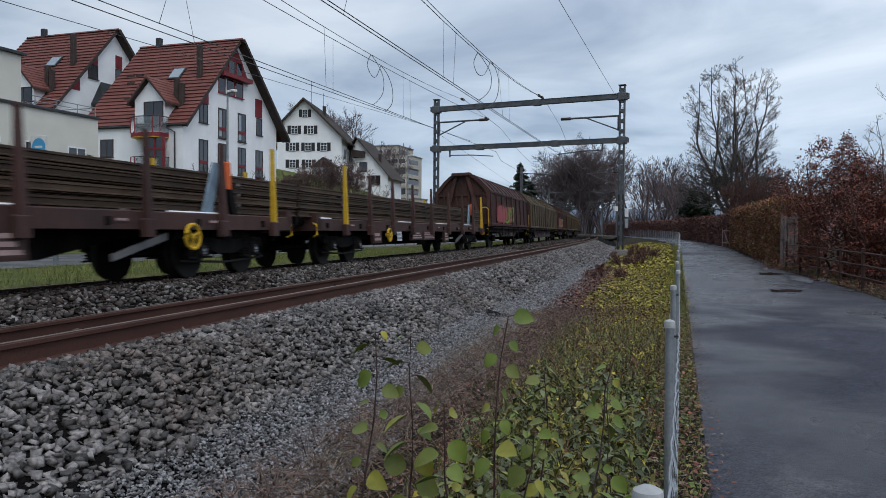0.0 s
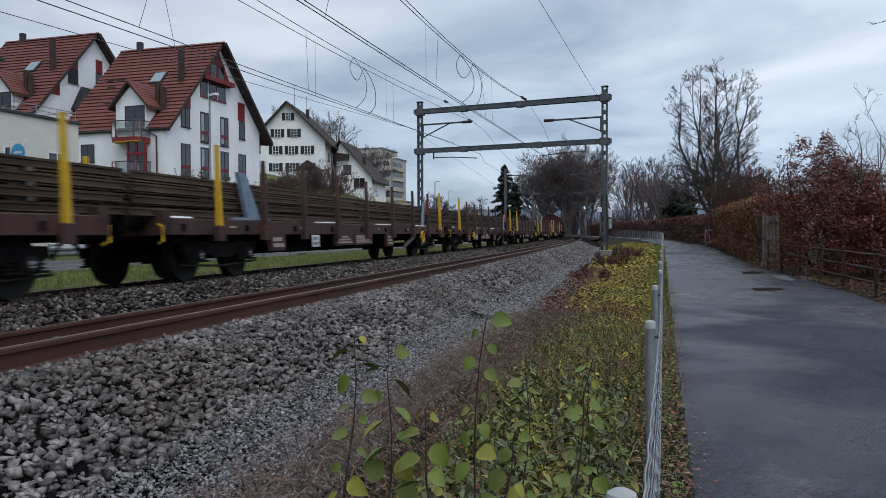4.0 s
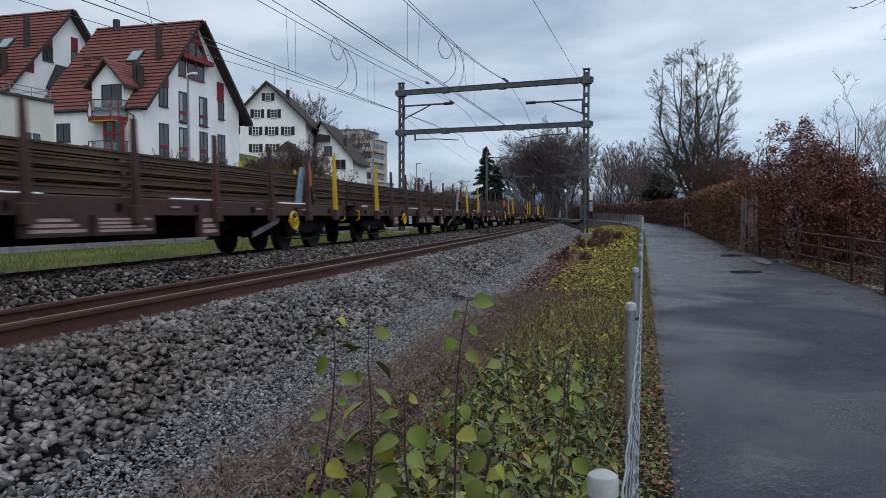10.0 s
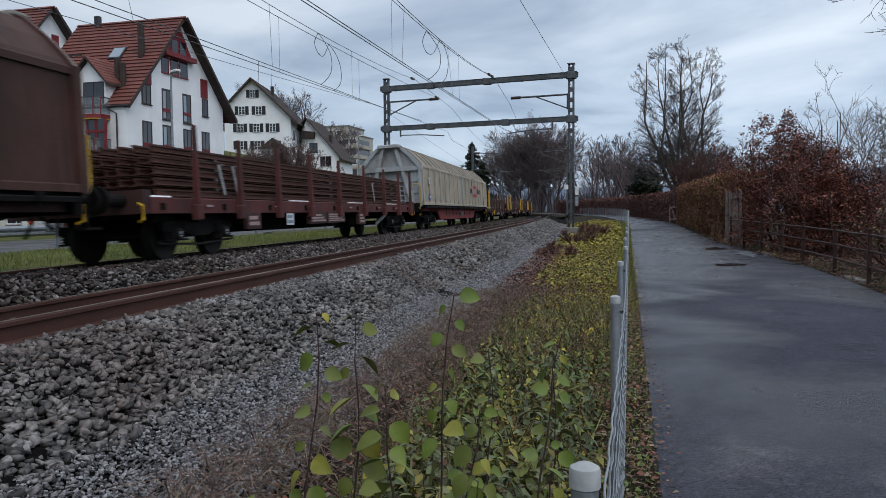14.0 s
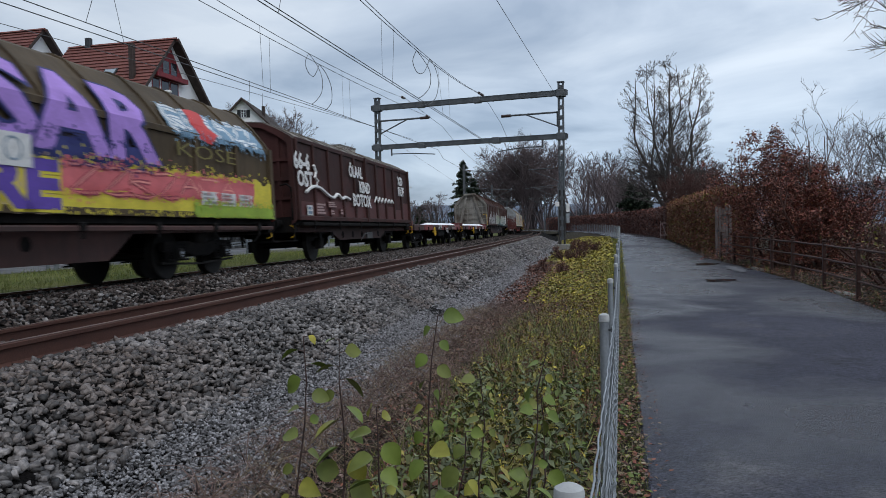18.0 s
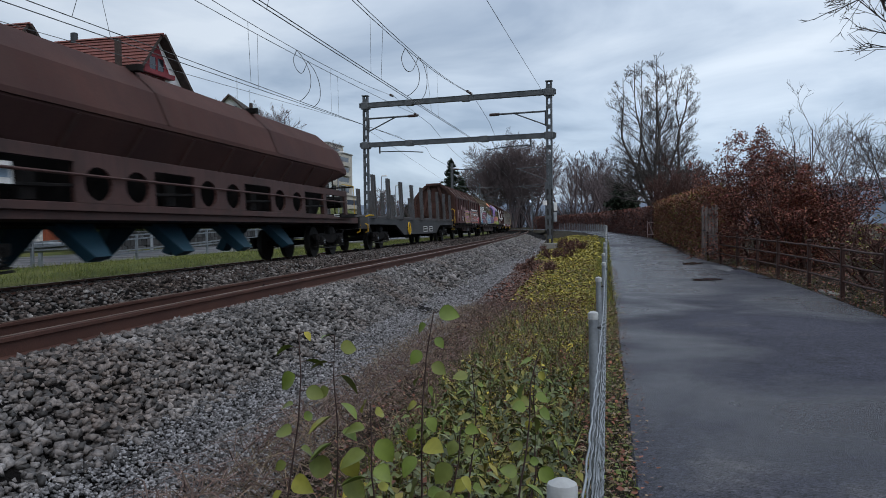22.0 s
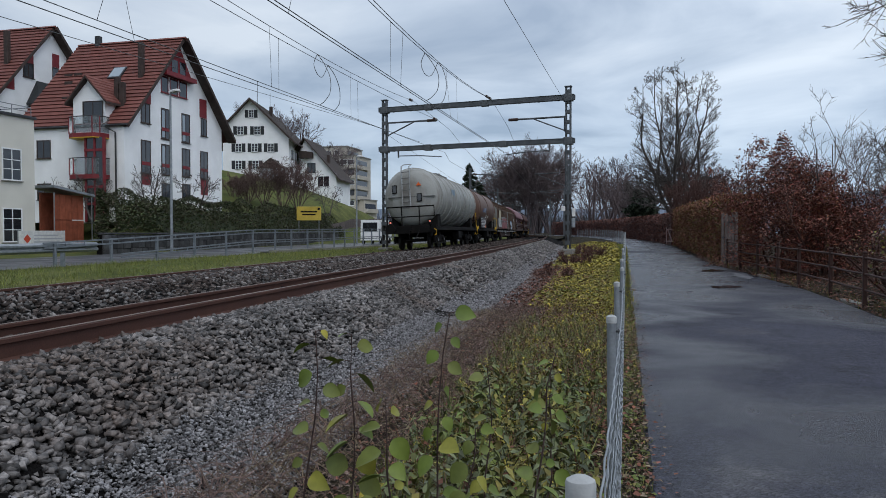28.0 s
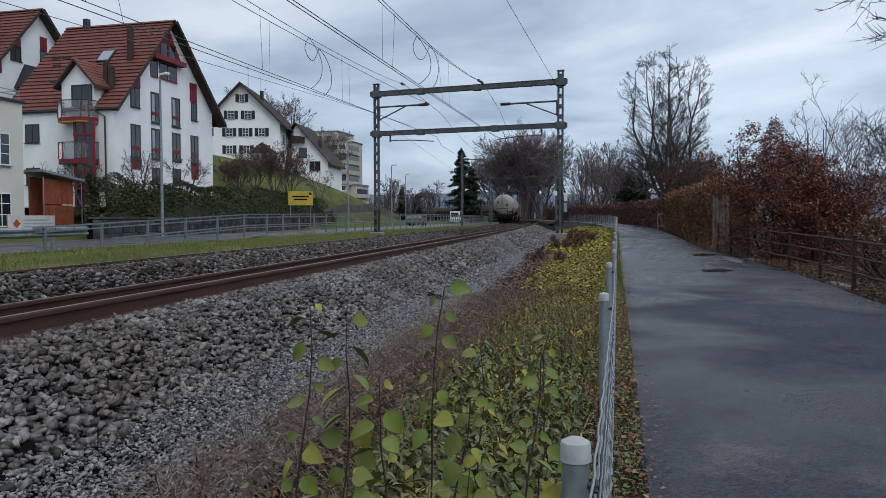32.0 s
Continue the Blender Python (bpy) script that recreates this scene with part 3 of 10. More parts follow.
HOPPER_BROWN = material("sooty_brown_hopper", (0.065, 0.031, 0.027), 0.85, vary=0.2, scale=0.6, fine=25, stain=(0.0507, 0.02652, 0.02574), stain_scale=0.4, streak=(0.060, 0.034, 0.030), spec=0.14)
TANK_WHITE = material("dirty_white_tank", (0.27, 0.275, 0.262), 0.45, vary=0.1, scale=0.5, fine=20, stain=(0.215, 0.210, 0.190), stain_scale=0.6, stain_at=(0.5, 0.8), streak=(0.15, 0.135, 0.115))
TANK_BROWN = material("rust_brown_tank", (0.0741, 0.04056, 0.0312), 0.5, vary=0.2, scale=0.5, fine=20, stain=(0.0702, 0.0429, 0.0351), stain_scale=0.6, hue=(0.1014, 0.05616, 0.04056), streak=(0.135, 0.078, 0.050))
GREY_STEEL = material("grey_stanchion_steel", (0.125, 0.125, 0.125), 0.6, 0.2, vary=0.2, scale=3)
STANCHION_GREY = material("dark_grey_stanchion_steel", (0.066, 0.066, 0.069), 0.6, 0.2, vary=0.25, scale=3, stain=(0.055, 0.043, 0.037))
SNOW = material("thin_snow", (0.75, 0.77, 0.80), 0.8, vary=0.08, scale=5)
AXLE_MARK = material("chalky_axlebox_mark", (0.20, 0.22, 0.25), 0.7, vary=0.3, scale=12)
PAINTS = {}


def paint(rgb):
    if rgb not in PAINTS:
        PAINTS[rgb] = material("sprayed_paint", rgb, 0.6, vary=0.15, scale=2, fine=20, bump=0)
    return PAINTS[rgb]


def smooth_line(p, n=5):
    """A soft curve through points."""
    out = []
    for k in range(len(p) - 1):
        a, b, c, d = p[max(k - 1, 0)], p[k], p[k + 1], p[min(k + 2, len(p) - 1)]
        for j in range(n):
            t = j / n
            out.append(0.5 * (2 * b + (c - a) * t + (2 * a - 5 * b + 4 * c - d) * t * t + (3 * b - a - 3 * c + d) * t ** 3))
    return out + [p[-1]]


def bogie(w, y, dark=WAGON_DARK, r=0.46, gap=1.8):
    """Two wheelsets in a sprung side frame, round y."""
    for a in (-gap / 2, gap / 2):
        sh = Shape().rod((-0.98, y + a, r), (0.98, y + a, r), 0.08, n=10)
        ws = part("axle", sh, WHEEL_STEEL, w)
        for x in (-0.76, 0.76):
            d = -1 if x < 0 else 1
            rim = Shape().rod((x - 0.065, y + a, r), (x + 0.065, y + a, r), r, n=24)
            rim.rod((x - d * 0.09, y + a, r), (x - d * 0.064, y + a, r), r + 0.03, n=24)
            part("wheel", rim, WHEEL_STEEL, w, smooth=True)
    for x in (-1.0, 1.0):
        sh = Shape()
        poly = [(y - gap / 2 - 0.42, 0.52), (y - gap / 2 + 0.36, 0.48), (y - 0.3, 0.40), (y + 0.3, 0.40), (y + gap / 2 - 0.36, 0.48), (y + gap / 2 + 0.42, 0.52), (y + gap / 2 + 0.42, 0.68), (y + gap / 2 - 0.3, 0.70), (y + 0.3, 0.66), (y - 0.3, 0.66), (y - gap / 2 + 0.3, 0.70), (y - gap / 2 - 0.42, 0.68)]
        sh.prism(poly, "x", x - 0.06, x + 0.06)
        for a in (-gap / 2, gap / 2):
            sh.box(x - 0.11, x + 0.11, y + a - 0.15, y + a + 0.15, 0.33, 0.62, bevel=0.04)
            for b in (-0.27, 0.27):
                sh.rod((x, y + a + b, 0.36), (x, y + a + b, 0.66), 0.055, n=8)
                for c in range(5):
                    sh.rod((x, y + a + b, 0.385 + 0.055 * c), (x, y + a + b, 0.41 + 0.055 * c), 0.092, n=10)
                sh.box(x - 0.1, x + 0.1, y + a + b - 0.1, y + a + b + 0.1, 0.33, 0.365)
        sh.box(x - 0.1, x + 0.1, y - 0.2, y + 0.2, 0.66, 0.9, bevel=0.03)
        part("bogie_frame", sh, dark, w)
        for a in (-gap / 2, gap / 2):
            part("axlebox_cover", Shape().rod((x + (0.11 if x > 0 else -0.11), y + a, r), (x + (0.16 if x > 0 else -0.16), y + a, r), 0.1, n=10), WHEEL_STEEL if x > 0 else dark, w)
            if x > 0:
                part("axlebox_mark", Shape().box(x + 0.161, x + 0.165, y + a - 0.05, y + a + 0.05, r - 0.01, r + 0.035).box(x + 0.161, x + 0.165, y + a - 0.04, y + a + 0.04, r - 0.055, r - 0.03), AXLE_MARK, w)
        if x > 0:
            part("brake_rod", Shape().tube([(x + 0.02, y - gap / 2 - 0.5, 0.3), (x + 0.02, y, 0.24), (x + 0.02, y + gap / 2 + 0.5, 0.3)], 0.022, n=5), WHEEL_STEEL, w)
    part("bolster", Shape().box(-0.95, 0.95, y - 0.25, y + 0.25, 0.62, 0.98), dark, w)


def axle_pair(w, y, r=0.5):
    """One wheelset with long leaf springs, as on a two-axle wagon."""
    part("axle", Shape().rod((-0.98, y, r), (0.98, y, r), 0.08, n=10), WHEEL_STEEL, w)
    for x in (-0.76, 0.76):
        part("wheel", Shape().rod((x - 0.065, y, r), (x + 0.065, y, r), r, n=24), WHEEL_STEEL, w, smooth=True)
    for x in (-1.02, 1.02):
        sh = Shape().box(x - 0.1, x + 0.1, y - 0.16, y + 0.16, 0.34, 0.66, bevel=0.03)
        sh.prism([(y - 0.7, 0.86), (y - 0.35, 0.74), (y + 0.35, 0.74), (y + 0.7, 0.86), (y + 0.7, 0.92), (y + 0.35, 0.82), (y - 0.35, 0.82), (y - 0.7, 0.92)], "x", x - 0.05, x + 0.05)
        part("leaf_spring", sh, WAGON_DARK, w)


def ends(w, L, mat=WAGON_DARK, yellow=True):
    """Buffers, couplings and shunter's handles at both ends."""
    h = L / 2
    for d in (-1, 1):
        part("headstock", Shape().box(-1.3, 1.3, d * (h - 0.78) - 0.1, d * (h - 0.78) + 0.1, 0.82, 1.22), mat, w)
        for x in (-0.875, 0.875):
            sh = Shape().rod((x, d * (h - 0.7), 1.05), (x, d * (h - 0.2), 1.05), 0.11, n=12)
            sh.rod((x, d * (h - 0.06), 1.05), (x, d * (h - 0.005), 1.05), 0.23, n=16).rod((x, d * (h - 0.2), 1.05), (x, d * (h - 0.06), 1.05), 0.08, n=10)
            part("buffer", sh, WAGON_DARK, w)
        part("coupling_hook", Shape().box(-0.06, 0.06, d * (h - 0.7), d * (h - 0.25), 0.93, 1.1).tube([(0, d * (h - 0.3), 1.0), (0.03, d * (h - 0.2), 0.75), (0, d * (h - 0.35), 0.5)], 0.03), WAGON_DARK, w)
        if yellow:
            x = 1.18
            part("shunter_handle", Shape().tube([(x, d * (h - 0.7), 1.0), (x + 0.1, d * (h - 0.66), 0.95), (x + 0.1, d * (h - 0.66), 0.72), (x, d * (h - 0.7), 0.68)], 0.025), YELLOW, w, "yellow handle")
            part("brake_hose", Shape().tube([(0.45, d * (h - 0.7), 0.95), (0.42, d * (h - 0.45), 0.8), (0.38, d * (h - 0.2), 0.62)], 0.03), WAGON_DARK, w)


def plate(w, x, y0, y1, z0, z1, mat, name="panel", bars=0, ink=None):
    """A thin plate on the side wall at x, with bars for writing."""
    pl = part(name, Shape().box(x, x + 0.006, y0, y1, z0, z1), mat, w)
    for k in range(bars):
        h = (z1 - z0) / (bars * 1.6 + 0.6)
        z = z0 + h * 0.6 + k * h * 1.6
        part("bar", Shape().box(x + 0.006, x + 0.009, y0 + 0.05, y1 - 0.05 - 0.12 * (k % 3) * (y1 - y0), z, z + h), ink or WAGON_DARK, pl)
    return pl


def hand_wheel(w, x, y, z, r=0.27):
    sh = Shape()
    ring = [(x, y + math.cos(a) * r, z + math.sin(a) * r) for a in [i * math.pi / 12 for i in range(25)]]
    sh.tube(ring, 0.03, n=6)
    for a in (0.4, 2.5, 4.6):
        sh.rod((x, y, z), (x, y + math.cos(a) * r, z + math.sin(a) * r), 0.02, n=6)
    sh.rod((x - 0.12, y, z), (x + 0.02, y, z), 0.05, n=8)
    part("brake_wheel", sh, YELLOW, w, "yellow brake wheel")


def i_rail(sh, x, z, y0, y1):
    poly = [(x - 0.065, z), (x + 0.065, z), (x + 0.065, z + 0.014), (x + 0.012, z + 0.03), (x + 0.012, z + 0.09), (x + 0.034, z + 0.098), (x + 0.034, z + 0.132), (x - 0.034, z + 0.132), (x - 0.034, z + 0.098), (x - 0.012, z + 0.09), (x - 0.012, z + 0.03), (x - 0.065, z + 0.014)]
    return sh.prism(poly, "y", y0, y1)


def rail_wagon(layers=5, rear_gap=0.8, grips=0, label="oxide brown flat wagon loaded with long steel rails"):
    """A 21 m bogie flat wagon with stakes and a load of rails."""
    L = 21.0
    w = thing("rail_wagon", label, "wagon", group="goods train")
    h = L / 2 - 0.72
    part("deck", Shape().box(-1.27, 1.27, -h, h, 0.98, 1.07), DARK_WOOD, w)
    for d in (-1, 1):
        part("side_sill", Shape().box(min(d * 1.16, d * 1.30), max(d * 1.16, d * 1.30), -h, h, 0.82, 1.10, bevel=0.02), WAGON_BROWN, w)
    # fish-bellied main girders
    for x in (-0.5, 0.5):
        part("main_girder", Shape().prism([(-h, 0.98), (-h, 0.75), (-5.2, 0.7), (-3.6, 0.42), (3.6, 0.42), (5.2, 0.7), (h, 0.75), (h, 0.98)], "x", x - 0.06, x + 0.06), WAGON_DARK, w)
    for y in (-7.6, 7.6):
        bogie(w, y)
    ends(w, L, WAGON_BROWN)
    part("brake_gear", Shape().box(-0.8, 0.8, -1.6, 1.2, 0.42, 0.8, bevel=0.08).rod((-0.9, 2.3, 0.62), (0.9, 2.3, 0.62), 0.2, n=12), WAGON_DARK, w)
    stakes = [-8.2, -6.4, -4.4, -2.3, 0.0, 2.5, 4.9, 7.0, 8.9]
    for d in (-1, 1):
        for y in stakes:
            end = y in (stakes[0], stakes[-1])
            x = d * 1.36
            sh = Shape()
            q = 0.04 if end else 0.07
            sh.add([(x - 0.06, y - q, 0.74), (x + 0.06, y - q, 0.74), (x + 0.06, y + q, 0.74), (x - 0.06, y + q, 0.74), (x - 0.03 + d * 0.02, y - 0.04, 2.32 + 0.12 * end), (x + 0.03 + d * 0.02, y - 0.04, 2.32 + 0.12 * end), (x + 0.03 + d * 0.02, y + 0.04, 2.32 + 0.12 * end), (x - 0.03 + d * 0.02, y + 0.04, 2.32 + 0.12 * end)], [(3, 2, 1, 0), (4, 5, 6, 7), (0, 1, 5, 4), (1, 2, 6, 5), (2, 3, 7, 6), (3, 0, 4, 7)])
            part("stake", sh, YELLOW if end else WAGON_BROWN, w, "yellow end stake" if end else "")
            part("stake_socket", Shape().box(min(d * 1.29, d * 1.43), max(d * 1.29, d * 1.43), y - 0.11, y + 0.11, 0.70, 0.98, bevel=0.02), WAGON_BROWN, w)
    for k in range(26):
        y = -h + 0.5 + k * (2 * h - 1) / 25
        if k % 3 == 0:
            part("lashing_ring", Shape().box(1.30, 1.335, y - 0.05, y + 0.05, 0.88, 1.0), WAGON_DARK, w)
    # bearers and the load
    y0, y1 = (-h - 0.62 if rear_gap < 1 and grips < 2 else -h + rear_gap), (h + 0.62 if grips < 2 else h - 0.9)
    for k in range(5):
        y = y0 + 1.2 + k * (y1 - y0 - 2.4) / 4
        part("bearer", Shape().box(-1.2, 1.2, y - 0.09, y + 0.09, 1.07, 1.13), OLD_WOOD, w)
    me = None
    for r in range(layers):
        z = 1.13 + r * 0.192
        n = 8
        for c in range(n):
            x = -1.10 + c * 2.20 / (n - 1)
            m = Matrix.Translation((x, random.uniform(-0.07, 0.07), z)) @ pose(0, 0, 0)
            if me is None:
                me = part("steel_rail", i_rail(Shape(), 0, 0, y0, y1), LOAD_RAIL, w, m=m).data
            else:
                shared("steel_rail", me, w, m)
        if r:
            for q in (0.12, 0.5, 0.88):
                yb = y0 + (y1 - y0) * q
                part("batten", Shape().box(-1.17, 1.17, yb - 0.05, yb + 0.05, z - 0.058, z - 0.002), OLD_WOOD, w)
    top = 1.13 + layers * 0.192
    # lashing frames near the end: an orange clamp and a leaning grey strap
    gy = [] if grips == 2 else [6.9]
    for y in gy:
        part("load_strap", Shape().prism([(y - 0.3, 1.10), (y - 0.02, 1.10), (y + 0.32, top + 0.12), (y + 0.12, top + 0.12)], "x", 1.17, 1.23), BLUE_GREY, w, "grey lashing strap")
        part("load_clamp", Shape().box(1.18, 1.30, y + 0.36, y + 0.56, top - 0.34, top + 0.16, bevel=0.03), ORANGE, w, "orange load clamp")
        part("load_strut", Shape().prism([(y + 0.62, 1.10), (y + 0.78, 1.10), (y + 0.56, top - 0.1), (y + 0.40, top - 0.1)], "x", 1.18, 1.26), WAGON_DARK, w)
    if grips == 1:
        part("load_wedge", Shape().prism([(-6.9, 1.11), (-6.35, 1.11), (-6.95, top + 0.14), (-7.2, top + 0.14)], "x", 1.17, 1.26), BLUE_GREY, w, "blue-grey steel load stop")
        part("wedge_plate", Shape().box(1.12, 1.28, -7.5, -6.0, 1.105, 1.15), BLUE_GREY, w)
    part("snow", Shape().box(1.12, 1.27, -h + 0.1, -h + 0.1 + rear_gap * 0.8 + 0.3, 1.102, 1.13, bevel=0.02), SNOW, w, "thin strip of snow")
    for y_ in (-3.4, 1.2, 5.6):
        part("snow", Shape().box(1.17, 1.27, y_, y_ + 1.5, 1.102, 1.125, bevel=0.015), SNOW, w, "thin strip of snow")
    if grips == 0:
        hand_wheel(w, 1.40, -4.9, 0.70, 0.18)
    if grips == 1:
        hand_wheel(w, 1.40, 6.0, 0.70, 0.2)
    # notice boards that hang below the sill
    for y0_, y1_, z0_, n_ in ((-0.9, 0.5, 0.55, 4), (-2.3, -1.1, 0.55, 3), (2.0, 2.6, 0.46, 3), (-6.0, -5.4, 0.50, 2)):
        part("notice_board", Shape().box(1.22, 1.305, y0_ - 0.05, y1_ + 0.05, z0_ - 0.03, 0.82), WAGON_BROWN, w)
        plate(w, 1.307, y0_, y1_, z0_, 0.80, WAGON_BROWN, bars=n_, ink=LABEL_PINK)
    plate(w, 1.307, -3.9, -3.45, 0.52, 0.80, LABEL_WHITE, bars=2, ink=BLUE_GREY)
    for y_ in (-7.8, -4.6, 1.0, 4.2, 6.6):
        plate(w, 1.307, y_, y_ + 0.35, 0.92, 1.0, WAGON_BROWN, bars=1, ink=LABEL_PINK)
    part("brake_lever", Shape().prism([(4.3, 0.36), (5.6, 0.66), (5.6, 0.78), (4.3, 0.46)], "x", 1.15, 1.2), GREY_STEEL, w)
    return w


EAVE, CROWN = 2.84, 3.77


# dark brown for shade lines painted beside ribs and rings, and for lettering
DARK_LINE = material("dark_line_brown", (0.030, 0.022, 0.018), 0.8, vary=0.4, scale=3)


def covered_section(hw=1.38, floor=1.12, eave=EAVE, crown=CROWN):
    """Half outline of a sliding-wall wagon: (x, z) from the right sill over the crown to the left."""
    right = [(hw, floor), (hw, eave), (hw * 0.93, eave + 0.17 * (crown - eave)), (hw * 0.71, eave + 0.54 * (crown - eave)), (hw * 0.46, eave + 0.87 * (crown - eave)), (hw * 0.30, crown - 0.03), (hw * 0.1, crown)]
    return right + [(-x, z) for x, z in reversed(right)]


def covered_wagon(L, wall, roof, end, under, label, axles=4, doors=2, ribs=12, frame_ends=True, bottom_rail=None, eave=EAVE, crown=CROWN):
    """A covered wagon with sliding walls, an arched ribbed roof and braced ends."""
    w = thing("covered_wagon", label, "wagon", group="goods train")
    h = L / 2 - 0.72
    sec = covered_section(eave=eave, crown=crown)
    drop = 0.1 if bottom_rail else 0.0
    b = h - 0.02
    wallsec = [sec[0], sec[1], (1.33, eave), (1.33, 1.12)]
    for d in (-1, 1):
        for k in range(doors):
            y0, y1 = -b + k * 2 * b / doors + 0.02, -b + (k + 1) * 2 * b / doors - 0.02
            door = part("sliding_wall", Shape().prism([(d * x, z) for x, z in wallsec], "y", y0, y1), wall, w)
            n = max(2, round(ribs / doors))
            for j in range(n + 1):
                y = y0 + 0.06 + (y1 - y0 - 0.12) * j / n
                part("rib", Shape().box(min(d * 1.38, d * 1.43), max(d * 1.38, d * 1.44), y - 0.075, y + 0.075, 1.12, eave, bevel=0.02), wall, door)
                # strip coloured for the shade and dirt on one side of the rib
                part("joint", Shape().box(min(d * 1.379, d * 1.383), max(d * 1.379, d * 1.383), y + 0.076, y + 0.115, 1.25, eave - 0.07), DARK_LINE, door)
            part("lower_rail", Shape().box(min(d * 1.38, d * 1.45), max(d * 1.38, d * 1.45), y0, y1, 1.12, 1.24, bevel=0.02), wall, door)
            part("upper_rail", Shape().box(min(d * 1.38, d * 1.42), max(d * 1.38, d * 1.42), y0, y1, eave - 0.06, eave + 0.06, bevel=0.02), wall, door)
            part("door_post", Shape().box(min(d * 1.38, d * 1.47), max(d * 1.38, d * 1.47), y1 - 0.14, y1, 1.1, eave + 0.06), end if k < doors - 1 else wall, door)
    roofsec = sec[1:-1]
    inner = [(x * 0.96, z - 0.05) for x, z in reversed(roofsec)]
    for k in range(doors):
        y0, y1 = -b + k * 2 * b / doors + 0.01, -b + (k + 1) * 2 * b / doors - 0.01
        part("roof", Shape().prism(roofsec + inner, "y", y0, y1), roof, w, smooth=False)
    n = ribs + 2
    for j in range(n + 1):
        y = -b + 0.05 + (2 * b - 0.1) * j / n
        rib = [(x * 1.02, z + 0.035) for x, z in roofsec] + [(x * 0.99, z - 0.01) for x, z in reversed(roofsec)]
        part("roof_rib", Shape().prism(rib, "y", y - 0.035, y + 0.035), roof, w)
    # ends: a flat bulkhead, rim and two leaning braces
    for d in (-1, 1):
        inset = d * (b - 0.04)
        part("end_wall", Shape().prism([(x * 0.985, z - 0.01) for x, z in sec], "y", inset - 0.03, inset + 0.03), end, w)
        rim = [(x, z) for x, z in sec] + [(x * 0.90, z - 0.12) for x, z in reversed(sec)]
        part("end_rim", Shape().prism(rim, "y", d * b - 0.02, d * (b + 0.12)), end, w)
        for z in (1.7, 2.2, 2.7):
            part("end_rail", Shape().box(-1.25, 1.25, min(d * (b - 0.0), d * (b + 0.06)), max(d * b, d * (b + 0.06)), z - 0.04, z + 0.04), end, w)
        for x in (-0.95, -0.32, 0.32, 0.95):
            part("end_stud", Shape().box(x - 0.035, x + 0.035, min(d * b, d * (b + 0.05)), max(d * b, d * (b + 0.05)), 1.14, eave + 0.1), end, w)
        part("end_step", Shape().box(0.95, 1.35, min(d * (h + 0.02), d * (h + 0.34)), max(d * (h + 0.02), d * (h + 0.34)), 0.58, 0.62).tube([(1.3, d * (h + 0.1), 0.62), (1.3, d * (h + 0.1), 1.05)], 0.02), WAGON_DARK, w)
        if frame_ends:
            for s in (-1, 1):
                part("end_brace", Shape().add([(s * 0.95 - 0.09, d * (h + 0.24), 1.2), (s * 0.95 + 0.09, d * (h + 0.24), 1.2), (s * 0.28 + 0.08, d * (b + 0.16), crown - 0.09), (s * 0.28 - 0.08, d * (b + 0.16), crown - 0.09), (s * 0.95 - 0.09, d * (h + 0.10), 1.2), (s * 0.95 + 0.09, d * (h + 0.10), 1.2), (s * 0.28 + 0.08, d * (b + 0.0), crown - 0.09), (s * 0.28 - 0.08, d * (b + 0.0), crown - 0.09)], [(0, 1, 2, 3), (7, 6, 5, 4), (1, 5, 6, 2), (4, 0, 3, 7), (3, 2, 6, 7), (4, 5, 1, 0)]), end, w)
            part("roof_cap", Shape().box(-0.5, 0.5, min(d * (b - 0.1), d * (b + 0.3)), max(d * (b - 0.1), d * (b + 0.3)), crown - 0.10, crown + 0.05, bevel=0.05), end, w)
        part("end_hand_rail", Shape().tube([(1.30, d * (h + 0.16), 1.12), (1.32, d * (h + 0.20), 1.3), (1.32, d * (h + 0.20), 1.95), (1.20, d * (h + 0.20), 2.05), (1.02, d * (h + 0.18), 2.02)], 0.026), YELLOW if frame_ends else WAGON_DARK, w, "yellow hand rail" if frame_ends else "")
    part("floor", Shape().box(-1.34, 1.34, -h, h, 1.0, 1.12), WAGON_DARK, w)
    for d in (-1, 1):
        if axles == 4:
            part("underframe", Shape().prism([(-h, 1.02), (-h, 0.86), (-6.7, 0.84), (-6.0, 0.42), (6.0, 0.42), (6.7, 0.84), (h, 0.86), (h, 1.02)], "x", min(d * 1.05, d * 1.15), max(d * 1.05, d * 1.15)), under, w)
        else:
            part("underframe", Shape().prism([(-h, 1.02), (-h, 0.82), (-3.2, 0.80), (-2.4, 0.56), (2.4, 0.56), (3.2, 0.80), (h, 0.82), (h, 1.02)], "x", min(d * 1.05, d * 1.15), max(d * 1.05, d * 1.15)), under, w)
        part("guide_rail", Shape().box(min(d * 1.36, d * 1.47), max(d * 1.36, d * 1.47), -h + 0.2, h - 0.2, 0.98 - drop, 1.06 - drop, bevel=0.02), bottom_rail or WAGON_DARK, w)
    n = int(2 * b / 1.9)
    for k in range(n):
        y = -b + 1.0 + k * (2 * b - 2.0) / (n - 1)
        part("rail_roller", Shape().box(1.44, 1.50, y - 0.07, y + 0.07, 0.98 - drop, 1.11 - drop, bevel=0.015).box(1.455, 1.475, y - 0.03, y + 0.03, 0.86 - drop, 0.98 - drop), WAGON_DARK, w)
    part("brake_lever", Shape().tube([(1.2, -0.3, 0.5), (1.24, 0.0, 0.72), (1.24, 0.9, 0.74)], 0.02).box(1.15, 1.2, 0.5, 1.2, 0.56, 0.78), GREY_STEEL, w)
